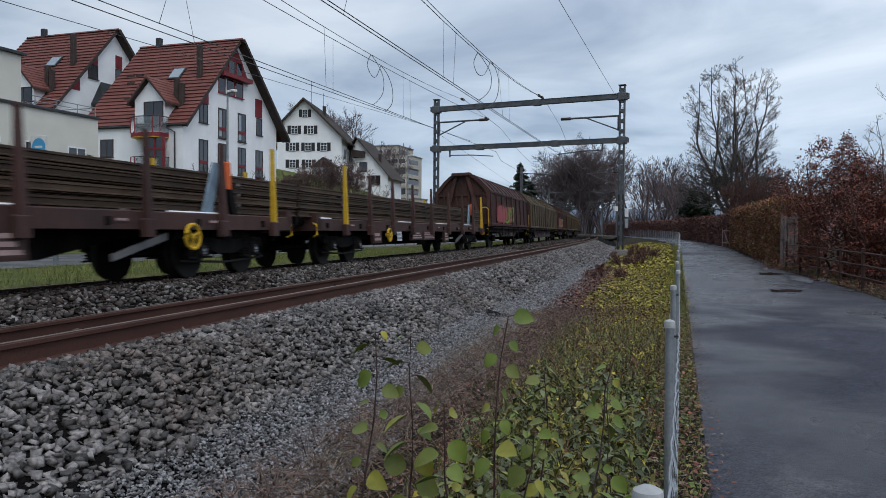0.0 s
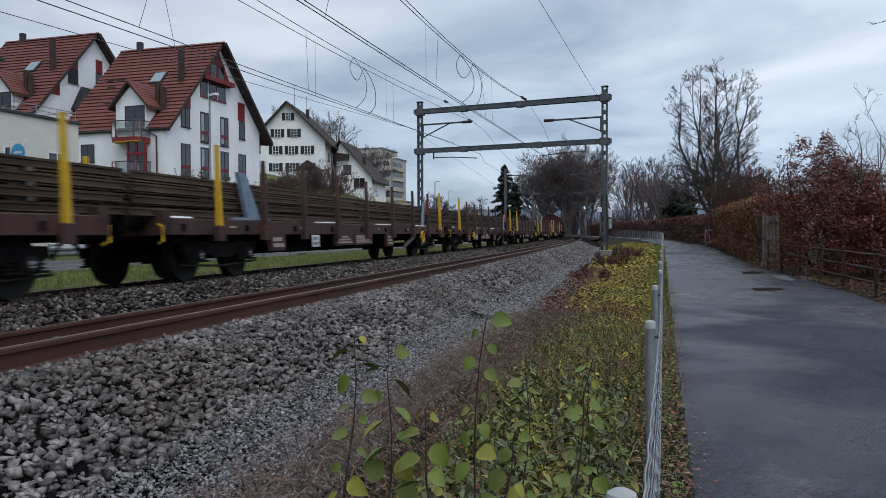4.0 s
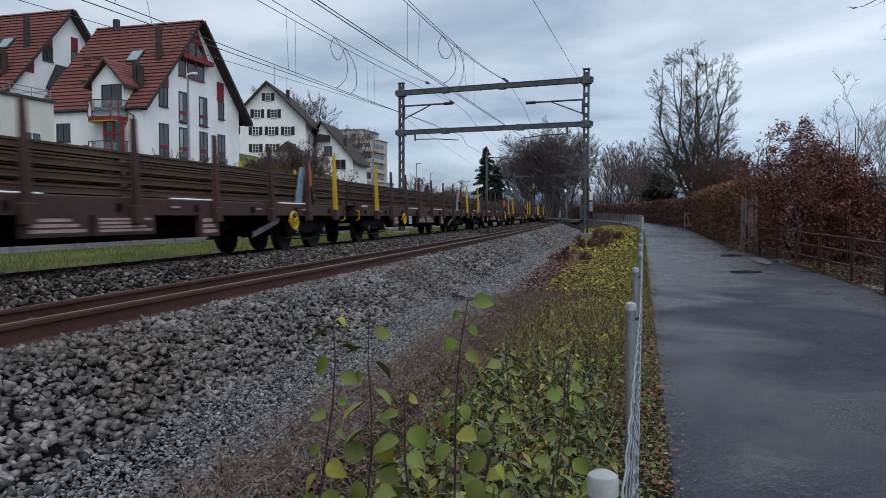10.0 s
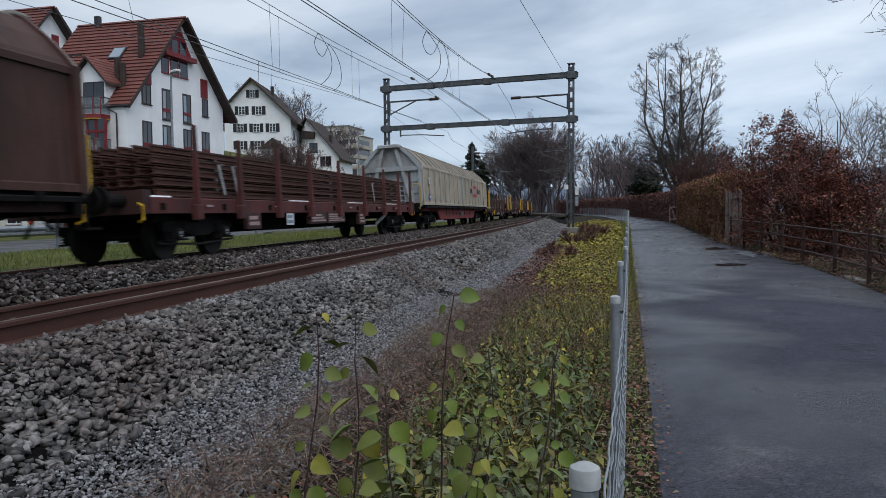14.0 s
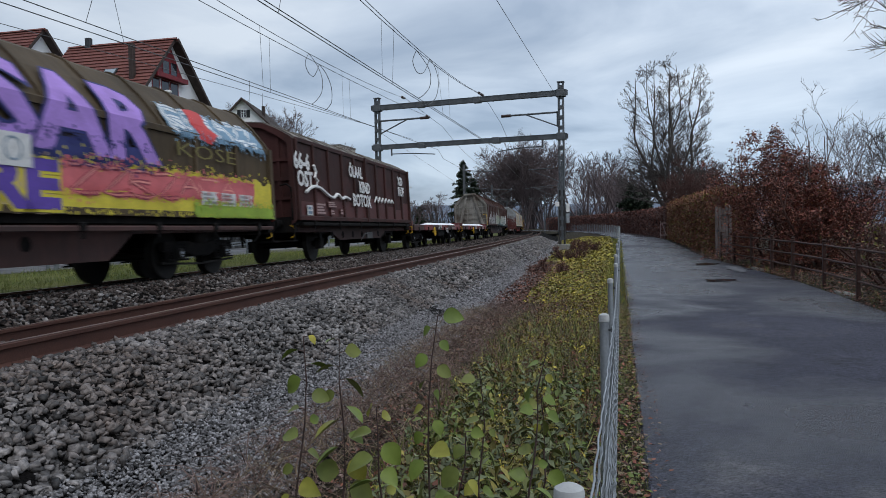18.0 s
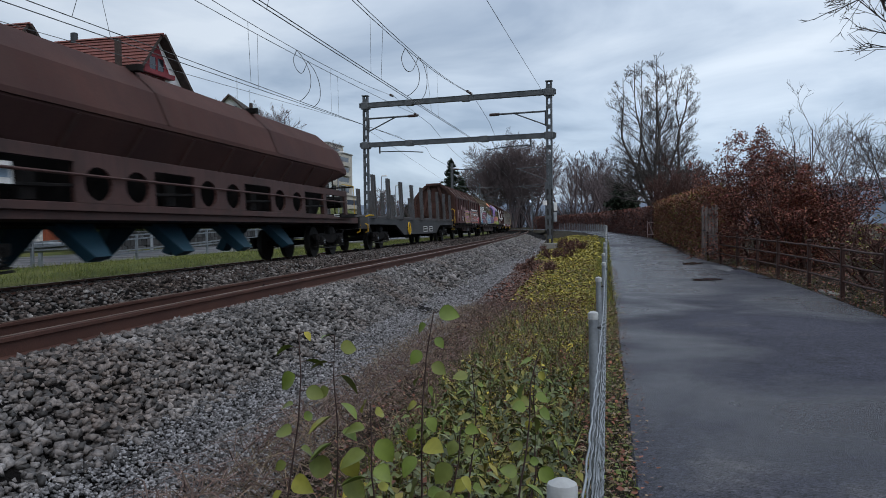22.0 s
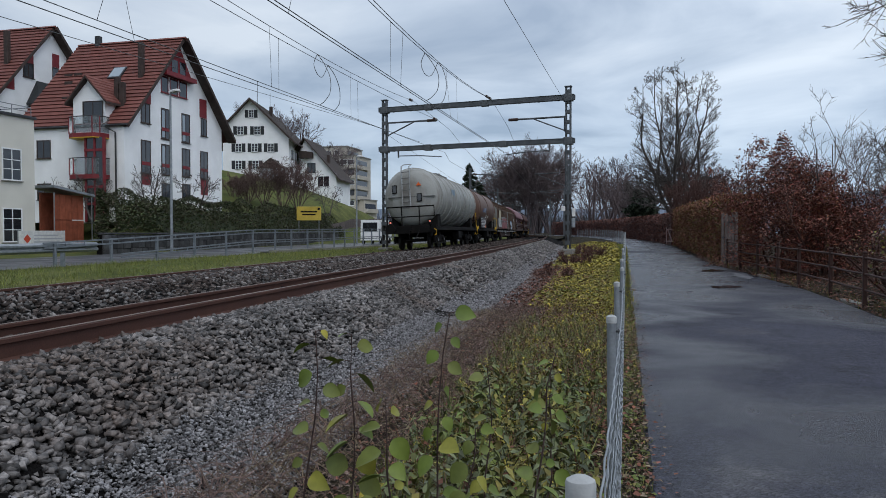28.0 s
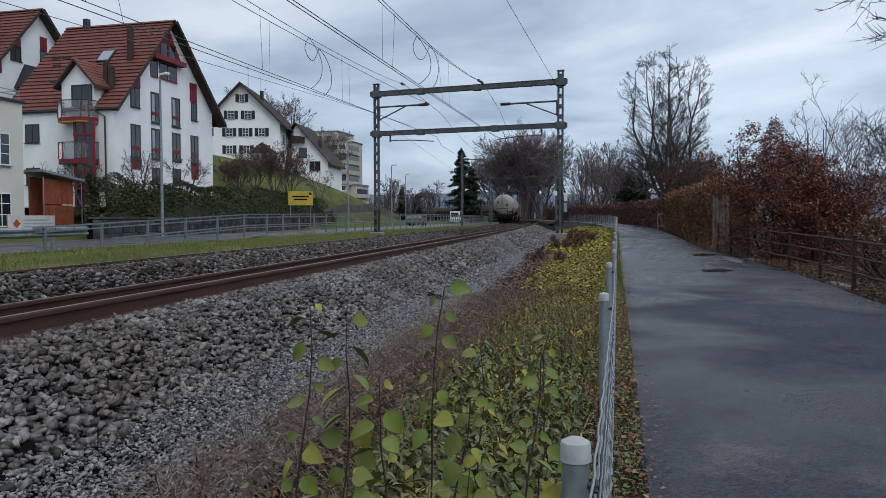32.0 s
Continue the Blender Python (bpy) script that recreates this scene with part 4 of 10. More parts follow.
    part("brake_cylinder", Shape().rod((0.2, -2.6, 0.62), (0.2, -1.4, 0.62), 0.22, n=12).rod((-0.5, -1.6, 0.55), (-0.5, 0.6, 0.55), 0.18, n=12), WAGON_DARK, w)
    # solid black discs drawn for the dark of holes in the frame
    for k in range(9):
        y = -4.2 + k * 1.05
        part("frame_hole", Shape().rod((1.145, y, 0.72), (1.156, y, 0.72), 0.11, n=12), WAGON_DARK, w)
    if axles == 4:
        for y in (-(L / 2 - 3.6), L / 2 - 3.6):
            bogie(w, y)
    else:
        for y in (-(L / 2 - 3.2), L / 2 - 3.2):
            axle_pair(w, y)
    ends(w, L)
    return w


def drape(v, eave, crown=CROWN):
    """Bends a point that is painted above the eave over the wagon's arched roof."""
    x, y, z = v
    if z <= eave:
        return (x, y, z)
    sec, left = covered_section(eave=eave, crown=crown)[1:7], z - eave
    for (xa, za), (xb, zb) in zip(sec, sec[1:]):
        run = math.hypot(xb - xa, zb - za)
        if left <= run or (xb, zb) == sec[-1]:
            u, out = left / run, x - 1.38
            nx, nz = (zb - za) / run, (xa - xb) / run
            return (xa + (xb - xa) * u + nx * out, y, za + (zb - za) * u + nz * out)
        left -= run


def roof_lettering(w, text, y, z, size, mat, x, bold, wide, eave):
    """Sprayed letters that run from the wall over the edge of the roof."""
    ob = lettering(w, text, y, z, size, mat, x=x, bold=bold, wide=wide)
    bm = bmesh.new()
    me = bpy.data.meshes.new_from_object(ob)
    bm.from_mesh(me)
    bm.transform(ob.matrix_basis)
    bpy.data.objects.remove(ob)
    at, sec = eave, covered_section(eave=eave)[1:7]
    for (xa, za), (xb, zb) in zip(sec, sec[1:]):
        bmesh.ops.bisect_plane(bm, geom=bm.verts[:] + bm.edges[:] + bm.faces[:], plane_co=(0, 0, at), plane_no=(0, 0, 1))
        at += math.hypot(xb - xa, zb - za)
    for v in bm.verts:
        v.co = drape(v.co, eave)
    bm.to_mesh(me)
    bm.free()
    me.materials.clear()
    me.materials.append(mat)
    letters = new("lettering", me)
    letters.parent = w
    return letters


def lettering(w, text, y, z, size, mat, x=1.445, lean=0.0, bold=0.012, wide=1.0):
    """Sprayed letters on the side wall, reading towards the rear from the right-hand side."""
    cu = bpy.data.curves.new("lettering", "FONT")
    cu.body, cu.size, cu.extrude, cu.offset, cu.align_x, cu.shear = text, size, 0.002, bold, "LEFT", lean
    cu.resolution_u = 2
    cu.materials.append(mat)
    ob = new("lettering", cu)
    ob.parent = w
    ob.matrix_basis = Matrix.Translation((x, y, z)) @ Matrix(((0, 0, 1, 0), (wide, 0, 0, 0), (0, 1, 0, 0), (0, 0, 0, 1)))
    return ob


def spray(w, y0, y1, z0, z1, mat, seed=0, x=1.436, name="graffiti", eave=None):
    """A field of sprayed paint: many overlapping blots, with specks and a few drips along its rim."""
    r = random.Random(seed)
    sh = Shape()
    hz = (z1 - z0) / 2

    def blot(y, z, a, k, tall=1.0):
        m, n = len(sh.v), 12
        xx = x + 0.00006 * k
        sh.v += [(xx, y + a * math.cos(6.2832 * i / n), z + a * tall * math.sin(6.2832 * i / n)) for i in range(n)]
        sh.f.append(tuple(m + i for i in range(n)))
    k = 0
    n = max(10, int((y1 - y0) / (hz * 0.42)))
    for i in range(n):
        y = y0 + hz * 0.6 + (y1 - y0 - hz * 1.2) * i / max(1, n - 1)
        for z in (z0 + hz * 0.55, (z0 + z1) / 2, z1 - hz * 0.55):
            k += 1
            blot(y + r.uniform(-0.1, 0.1) * hz, z + r.uniform(-0.12, 0.12) * hz, hz * r.uniform(0.42, 0.62), k)
    for i in range(n * 7):
        k += 1
        y = r.uniform(y0, y1)
        edge_z = r.choice((z0, z1)) + r.gauss(0, 0.07)
        blot(y, max(1.14, edge_z), r.uniform(0.006, 0.032), k)
    for i in range(n // 2):
        k += 1
        blot(r.uniform(y0 + 0.2, y1 - 0.2), z0 + 0.02, 0.012, k, r.uniform(6, 14) if z0 > 1.3 else 3)
    if eave:
        sh.v = [drape(v, eave) for v in sh.v]
    return part(name, sh, mat, w)


def burner(w, y0, y1, z0, z1, layers, seed, n=5, x=1.448, slant=0.0, eave=None):
    """Big sprayed strokes, not to be read, in layers of ever narrower paint: [(material, half width), ...]."""
    r = random.Random(seed)
    step = (y1 - y0) / n
    lines = []
    for k in range(n):
        a, b = y0 + k * step, y0 + (k + 0.9) * step
        c, lean = (z0 + z1) / 2 + r.uniform(-0.06, 0.06), slant * (z1 - z0)
        forms = ([(a, z0), (a + step * 0.12 + lean, z1), (b + lean, z1), (b - step * 0.1, c), (a + step * 0.3, c), (b, z0)],
                 [(b + lean, z1), (a + lean, z1), (a, c), (b, c), (b, z0), (a, z0)],
                 [(a, z0), ((a + b) / 2 + lean, z1), (b, z0), (b - step * 0.2, c), (a + step * 0.2, c)],
                 [(b + lean, z1), (a + lean, z1), (a, z0), (b, z0), (a, c), (b - step * 0.2, c)],
                 [(a + lean, z1), (b + lean, z1), (a, z0), (b, z0)])
        lines.append([Vector((0, y + r.uniform(-0.05, 0.05), z)) for y, z in forms[r.randrange(5)]])
    for j, (mat, fat) in enumerate(layers):
        sh = Shape()
        for pts in lines:
            sh.tube(smooth_line(pts, 2), fat, n=6)
        if eave:
            sh.v = [drape((x + 0.004 * j + 0.012 * v[0], v[1], v[2]), eave) for v in sh.v]
            part("graffiti", sh, mat, w)
            continue
        part("graffiti", sh, mat, w, m=Matrix.Translation((x + 0.004 * j, 0, 0)) @ Matrix.Diagonal((0.012, 1, 1, 1)))


def tag_line(w, pts, r, mat, x=1.45):
    """A sprayed line through points (y, z)."""
    return part("graffiti_line", Shape().tube([(x, y, z) for y, z in pts], r, n=5), mat, w)


def scrawl(w, y0, y1, z0, z1, fill, edge, seed, n=5, x=1.448, fat=0.13):
    """Sprayed letter-like strokes, not to be read: a broad outline and a brighter stroke on it."""
    r = random.Random(seed)
    step = (y1 - y0) / n
    outer, inner = Shape(), Shape()
    for k in range(n):
        a, m = y0 + k * step, r.choice((0, 1, 2, 3))
        b, c = a + step * 0.86, (z0 + z1) / 2
        lines = ([(a, z0), (a + step * 0.15, z1), (b, z1 * 0.9 + z0 * 0.1), (a + step * 0.3, c), (b, z0)], [(b, z1), (a + step * 0.1, z1 * 0.9 + z0 * 0.1), (a, c), (b, c), (b, z0), (a, z0)], [(a, z0), ((a + b) / 2, z1), (b, z0)], [(a, z1), (a, z0), (b, z0 * 0.9 + z1 * 0.1), (b, z1)])[m]
        pts = smooth_line([Vector((0, y + r.uniform(-0.06, 0.06), z)) for y, z in lines], 4)
        outer.tube(pts, fat, n=6)
        inner.tube(pts, fat * 0.62, n=6)
    flat = Matrix.Translation((x, 0, 0)) @ Matrix.Diagonal((0.03, 1, 1, 1))
    part("graffiti", outer, edge, w, m=flat)
    part("graffiti", inner, fill, w, m=Matrix.Translation((x + 0.006, 0, 0)) @ Matrix.Diagonal((0.03, 1, 1, 1)))


def flat_wagon(label):
    """A short empty flat wagon with low side flaps."""
    L = 15.2
    w = thing("flat_wagon", label, "wagon", group="goods train")
    h = L / 2 - 0.72
    part("deck", Shape().box(-1.3, 1.3, -h, h, 0.92, 1.02), DARK_WOOD, w)
    for d in (-1, 1):
        for k in range(6):
            y0 = -h + 0.1 + k * (2 * h - 0.2) / 6
            y1 = y0 + (2 * h - 0.2) / 6 - 0.06
            part("side_flap", Shape().box(min(d * 1.30, d * 1.36), max(d * 1.30, d * 1.36), y0, y1, 0.80, 1.06, bevel=0.015), WAGON_RED if k % 2 else WAGON_BROWN, w)
            part("flap_hinge", Shape().box(min(d * 1.36, d * 1.40), max(d * 1.36, d * 1.40), y0 + 0.9, y0 + 1.0, 0.72, 0.95), WAGON_DARK, w)
    for x in (-0.5, 0.5):
        part("main_girder", Shape().prism([(-h, 0.92), (-h, 0.75), (-3.4, 0.7), (-2.6, 0.45), (2.6, 0.45), (3.4, 0.7), (h, 0.75), (h, 0.92)], "x", x - 0.06, x + 0.06), WAGON_DARK, w)
    for y in (-5.0, 5.0):
        bogie(w, y)
    ends(w, L, WAGON_RED)
    part("snow", Shape().loft([[(x, y, 1.02 + zz * (0.6 + 0.4 * math.sin(y * 2.3 + x))) for x, zz in ((-1.15, 0.0), (-1.0, 0.14), (0.0, 0.26), (0.95, 0.18), (1.28, 0.0))] for y in np.linspace(1.8, h - 0.2, 14)]), SNOW, w, "patch of snow")
    hand_wheel(w, 1.42, -2.2, 0.72, 0.2)
    plate(w, 1.365, -0.6, 0.2, 0.83, 1.03, LABEL_WHITE, bars=3)
    plate(w, 1.365, 3.6, 4.8, 0.84, 1.02, LABEL_PINK, bars=2)
    plate(w, 1.365, 1.6, 2.2, 0.66, 0.9, LABEL_WHITE, bars=2)
    part("equipment_box", Shape().box(0.9, 1.3, -0.6, 1.2, 0.5, 0.92, bevel=0.04), WAGON_DARK, w)
    return w


def stanchion_wagon(label):
    """A grey flat wagon with pairs of tall fixed stanchions."""
    L = 23.2
    w = thing("stanchion_wagon", label, "wagon", group="goods train")
    h = L / 2 - 0.72
    DARK_DECK = paint((0.035, 0.035, 0.037))
    part("deck", Shape().box(-1.2, 1.2, -h, h, 1.08, 1.2), DARK_DECK, w)
    for d in (-1, 1):
        part("side_sill", Shape().prism([(-h, 1.2), (-h, 0.98), (-6.0, 0.96), (-4.4, 0.52), (4.4, 0.52), (6.0, 0.96), (h, 0.98), (h, 1.2)], "x", min(d * 1.12, d * 1.24), max(d * 1.12, d * 1.24)), DARK_DECK, w)
    for k in range(9):
        y = -h + 1.0 + k * (2 * h - 2) / 8
        part("cross_bolster", Shape().box(-1.32, 1.32, y - 0.16, y + 0.16, 1.2, 1.34, bevel=0.03), STANCHION_GREY, w)
        for d in (-1, 1):
            for a in (-0.16, 0.16):
                sh = Shape().prism([(y + a - 0.042, 1.2), (y + a + 0.042, 1.2), (y + a + 0.03, 2.85), (y + a - 0.03, 2.85)], "x", min(d * 1.25, d * 1.36), max(d * 1.25, d * 1.36))
                part("stanchion", sh, STANCHION_GREY, w)
            for z in (1.75, 2.0, 2.25, 2.5, 2.75):
                part("tie_bar", Shape().rod((d * 1.30, y - 0.12, z), (d * 1.30, y + 0.12, z), 0.018, n=6), STANCHION_GREY, w)
    for d in (-1, 1):
        part("end_hand_rail", Shape().tube([(1.2, d * (h + 0.02), 1.25), (1.32, d * (h + 0.04), 1.3), (1.32, d * (h - 0.7), 1.3)], 0.03), YELLOW, w, "yellow hand rail")
    for y in (-8.1, 8.1):
        bogie(w, y)
    ends(w, L, STANCHION_GREY)
    part("brake_gear", Shape().box(-0.8, 0.8, -2.0, 1.6, 0.4, 0.8, bevel=0.08), WAGON_DARK, w)
    hand_wheel(w, 1.3, -3.4, 0.8)
    plate(w, 1.245, 0.5, 1.6, 0.62, 0.9, LABEL_WHITE, bars=2)
    plate(w, 1.245, 2.2, 3.2, 0.62, 0.9, LABEL_WHITE, bars=2)
    return w


def hopper_wagon(paint_top, paint_low, label, chute):
    """A bogie hopper wagon with a swing roof, lightened side plates and discharge chutes."""
    L = 21.9
    w = thing("hopper_wagon", label, "wagon", group="goods train")
    h = L / 2 - 0.72
    b = 8.65
    # the tub: wide waist, leaning roof sides and a rounded crown
    out = [(1.02, 2.00), (1.46, 2.58), (1.46, 2.72), (1.24, 3.32), (0.74, 3.82), (0.25, 4.02)]
    full = out + [(-x, z) for x, z in reversed(out)]
    sh = Shape()
    rings = []
    # the ends lean in below the waist like a funnel, and round off above it
    def inset(z):
        return float(np.interp(z, (2.0, 2.58, 2.72, 3.32, 3.82, 4.02), (2.3, 0.0, 0.0, 0.12, 0.4, 0.6)))
    for d, k, more in ((-1, 0.95, 0.0), (-1, 1.0, 0.5), (1, 1.0, 0.5), (1, 0.95, 0.0)):
        rings.append([(x * k, d * (b - inset(z) - more), z - 0.10 * (k < 1) * (z > 3.5)) for x, z in full])
    sh.loft(rings)
    tub = part("tub", sh, paint_top, w)
    for d in (-1, 1):
        for y in np.arange(-7.0, 7.5, 1.75):
            part("tub_rib", Shape().add([(d * 1.03, y - 0.04, 2.02), (d * 1.09, y - 0.04, 2.0), (d * 1.49, y - 0.04, 2.55), (d * 1.44, y - 0.04, 2.58), (d * 1.03, y + 0.04, 2.02), (d * 1.09, y + 0.04, 2.0), (d * 1.49, y + 0.04, 2.55), (d * 1.44, y + 0.04, 2.58)], [(0, 1, 2, 3), (7, 6, 5, 4), (0, 4, 5, 1), (1, 5, 6, 2), (2, 6, 7, 3), (3, 7, 4, 0)]), paint_low, tub)
        part("roof_edge", Shape().box(min(d * 1.44, d * 1.50), max(d * 1.44, d * 1.50), -b + 0.9, b - 0.9, 2.62, 2.69), paint_top, tub)
        for y in (-2.6, 2.6):
            part("roof_band", Shape().loft([[(x * 1.012, y + a, z + 0.012) for x, z in out[2:]] for a in (-0.05, 0.05)], caps=False, closed=False) if d > 0 else Shape().loft([[(-x * 1.012, y + a, z + 0.012) for x, z in out[2:]] for a in (-0.05, 0.05)], caps=False, closed=False), paint_top, tub)
            part("roof_hinge", Shape().box(min(d * 0.7, d * 0.98), max(d * 0.7, d * 0.98), y - 0.1, y + 0.1, 3.76, 3.88), WAGON_DARK, w)
    # lower side plates with oval holes between ribs
    for d in (-1, 1):
        x0, x1 = min(d * 1.30, d * 1.36), max(d * 1.30, d * 1.36)
        part("side_beam", Shape().box(x0, x1, -b, b, 1.13, 1.25, bevel=0.01), paint_low, w)
        part("side_beam", Shape().box(x0, x1, -b, b, 1.86, 2.04, bevel=0.01), paint_low, w)
        holes = (-4.67, -3.59, -1.04, 0.11, 2.81, 4.03)
        edges = [(-5.27, -4.13), (-4.13, -3.05), (-1.62, -0.46), (-0.46, 0.70), (2.2, 3.42), (3.42, 4.64)]
        for y in (-8.5, -6.95, 6.35, 8.5):
            part("side_rib", Shape().box(x0, x1, y - 0.13, y + 0.13, 1.25, 1.86), paint_low, w)
        for cy, (y0, y1) in zip(holes, edges):
            n = 16
            sh = Shape()
            rim = [(math.cos(6.2832 * i / n), math.sin(6.2832 * i / n)) for i in range(n)]
            for x in (x0, x1):
                m = len(sh.v)
                for c, e in rim:
                    k = 1 / max(abs(c), abs(e))
                    sh.v.append((x, (y0 + y1) / 2 + c * k * (y1 - y0) / 2, 1.555 + e * k * 0.305))
                sh.v += [(x, cy + 0.36 * c, 1.55 + 0.265 * e) for c, e in rim]
                for i in range(n):
                    q = (m + i, m + (i + 1) % n, m + n + (i + 1) % n, m + n + i)
                    sh.f.append(q if x == x1 else q[::-1])
            sh.f += [(n + i, n + (i + 1) % n, 3 * n + (i + 1) % n, 3 * n + i) for i in range(n)]
            part("side_plate", sh, paint_low, w)
        for y0, y1 in ((-6.8, -5.3), (-3.0, -1.66), (0.74, 2.16), (4.68, 6.2)):
            part("window_rod", Shape().rod((d * 1.33, y0, 1.45), (d * 1.33, y1, 1.5), 0.03, n=6).box(min(d * 1.1, d * 1.25), max(d * 1.1, d * 1.25), y0 + 0.5, y0 + 0.85, 1.28, 1.7, bevel=0.03), WAGON_DARK, w)
        for y in np.arange(-7.6, 8, 1.9):
            part("rail_bracket", Shape().rod((d * 1.36, y, 1.66), (d * 1.42, y, 1.66), 0.016, n=5), paint_low, w)
        part("hand_rail", Shape().tube([(d * 1.42, -b + 0.3, 1.66), (d * 1.42, b - 0.3, 1.66)], 0.024), paint_low, w)
    # coloured black so the inside reads as shaded through the holes
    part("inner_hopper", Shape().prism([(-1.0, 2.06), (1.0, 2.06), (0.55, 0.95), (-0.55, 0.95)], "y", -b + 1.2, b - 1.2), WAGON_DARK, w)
    part("main_frame", Shape().box(-1.28, 1.28, -h, h, 1.0, 1.2), WAGON_BROWN, w)
    for k in range(4):
        y = -4.2 + k * 2.8
        for d in (-1, 1):
            part("discharge_chute", Shape().add([(d * 0.5, y - 0.5, 1.06), (d * 0.5, y + 0.5, 1.06), (d * 1.05, y + 0.22, 0.42), (d * 1.05, y - 0.22, 0.42), (d * 0.25, y - 0.5, 1.06), (d * 0.25, y + 0.5, 1.06), (d * 0.85, y + 0.22, 0.34), (d * 0.85, y - 0.22, 0.34)], [(0, 1, 2, 3), (7, 6, 5, 4), (0, 3, 7, 4), (1, 5, 6, 2), (3, 2, 6, 7), (0, 4, 5, 1)]), chute, w)
    for d in (-1, 1):
        y = d * (b + 0.1)
        e = h - 0.05
        part("end_platform", Shape().box(-1.25, 1.25, min(d * b, d * e), max(d * b, d * e), 1.28, 1.33), WAGON_DARK, w)
        part("end_post", Shape().prism([(d * (b - 0.2), 1.3), (d * (b + 0.1), 1.3), (d * (b - 0.1), 2.7), (d * (b - 0.3), 2.7)], "x", 0.5, 0.64), paint_low, w)
        part("end_post", Shape().prism([(d * (b - 0.2), 1.3), (d * (b + 0.1), 1.3), (d * (b - 0.1), 2.7), (d * (b - 0.3), 2.7)], "x", -0.64, -0.5), paint_low, w)
        for x in (1.15, -1.15):
            part("platform_rail", Shape().tube([(x, d * e, 1.3), (x, d * e, 2.3), (x, d * (b + 0.2), 2.3)], 0.02), YELLOW if x * d > 0 and x > 0 else WAGON_DARK, w, "yellow hand rail" if x * d > 0 and x > 0 else "")
        part("platform_rail", Shape().tube([(-1.15, d * e, 2.28), (1.15, d * e, 2.28)], 0.03), WAGON_DARK, w)
        for x in (0.15, 0.55):
            part("ladder_rail", Shape().rod((x + 0.3, d * (b + 0.25), 1.3), (x + 0.3, d * (b + 0.05), 3.2), 0.025, n=6), WAGON_DARK, w)
        for k in range(6):
            z = 1.6 + k * 0.3
            part("ladder_rung", Shape().rod((0.45, d * (b + 0.25 - (z - 1.3) * 0.105), z), (0.85, d * (b + 0.25 - (z - 1.3) * 0.105), z), 0.018, n=6), WAGON_DARK, w)
        part("step_board", Shape().box(1.2, 1.42, d * (b - 0.2) - 0.75, d * (b - 0.2) + 0.75, 1.18, 1.27), WAGON_DARK, w)
        for x in (-0.6, 0.6):
            part("air_tank", Shape().rod((x - 0.3, d * (b + 0.9), 1.75), (x + 0.3, d * (b + 0.9), 1.75), 0.2, n=12), WAGON_DARK, w)
    for y in (-7.6, 7.6):
        bogie(w, y)
    ends(w, L)
    plate(w, 1.365, -b + 0.35, -b + 1.0, 2.13, 2.3, LABEL_WHITE, bars=2)
    plate(w, 1.365, -b + 1.7, -b + 2.1, 1.45, 1.75, LABEL_WHITE, bars=1, ink=BLUE_GREY)
    plate(w, 1.365, b - 1.5, b - 0.5, 1.2, 1.27, LABEL_WHITE, bars=1)
    return w


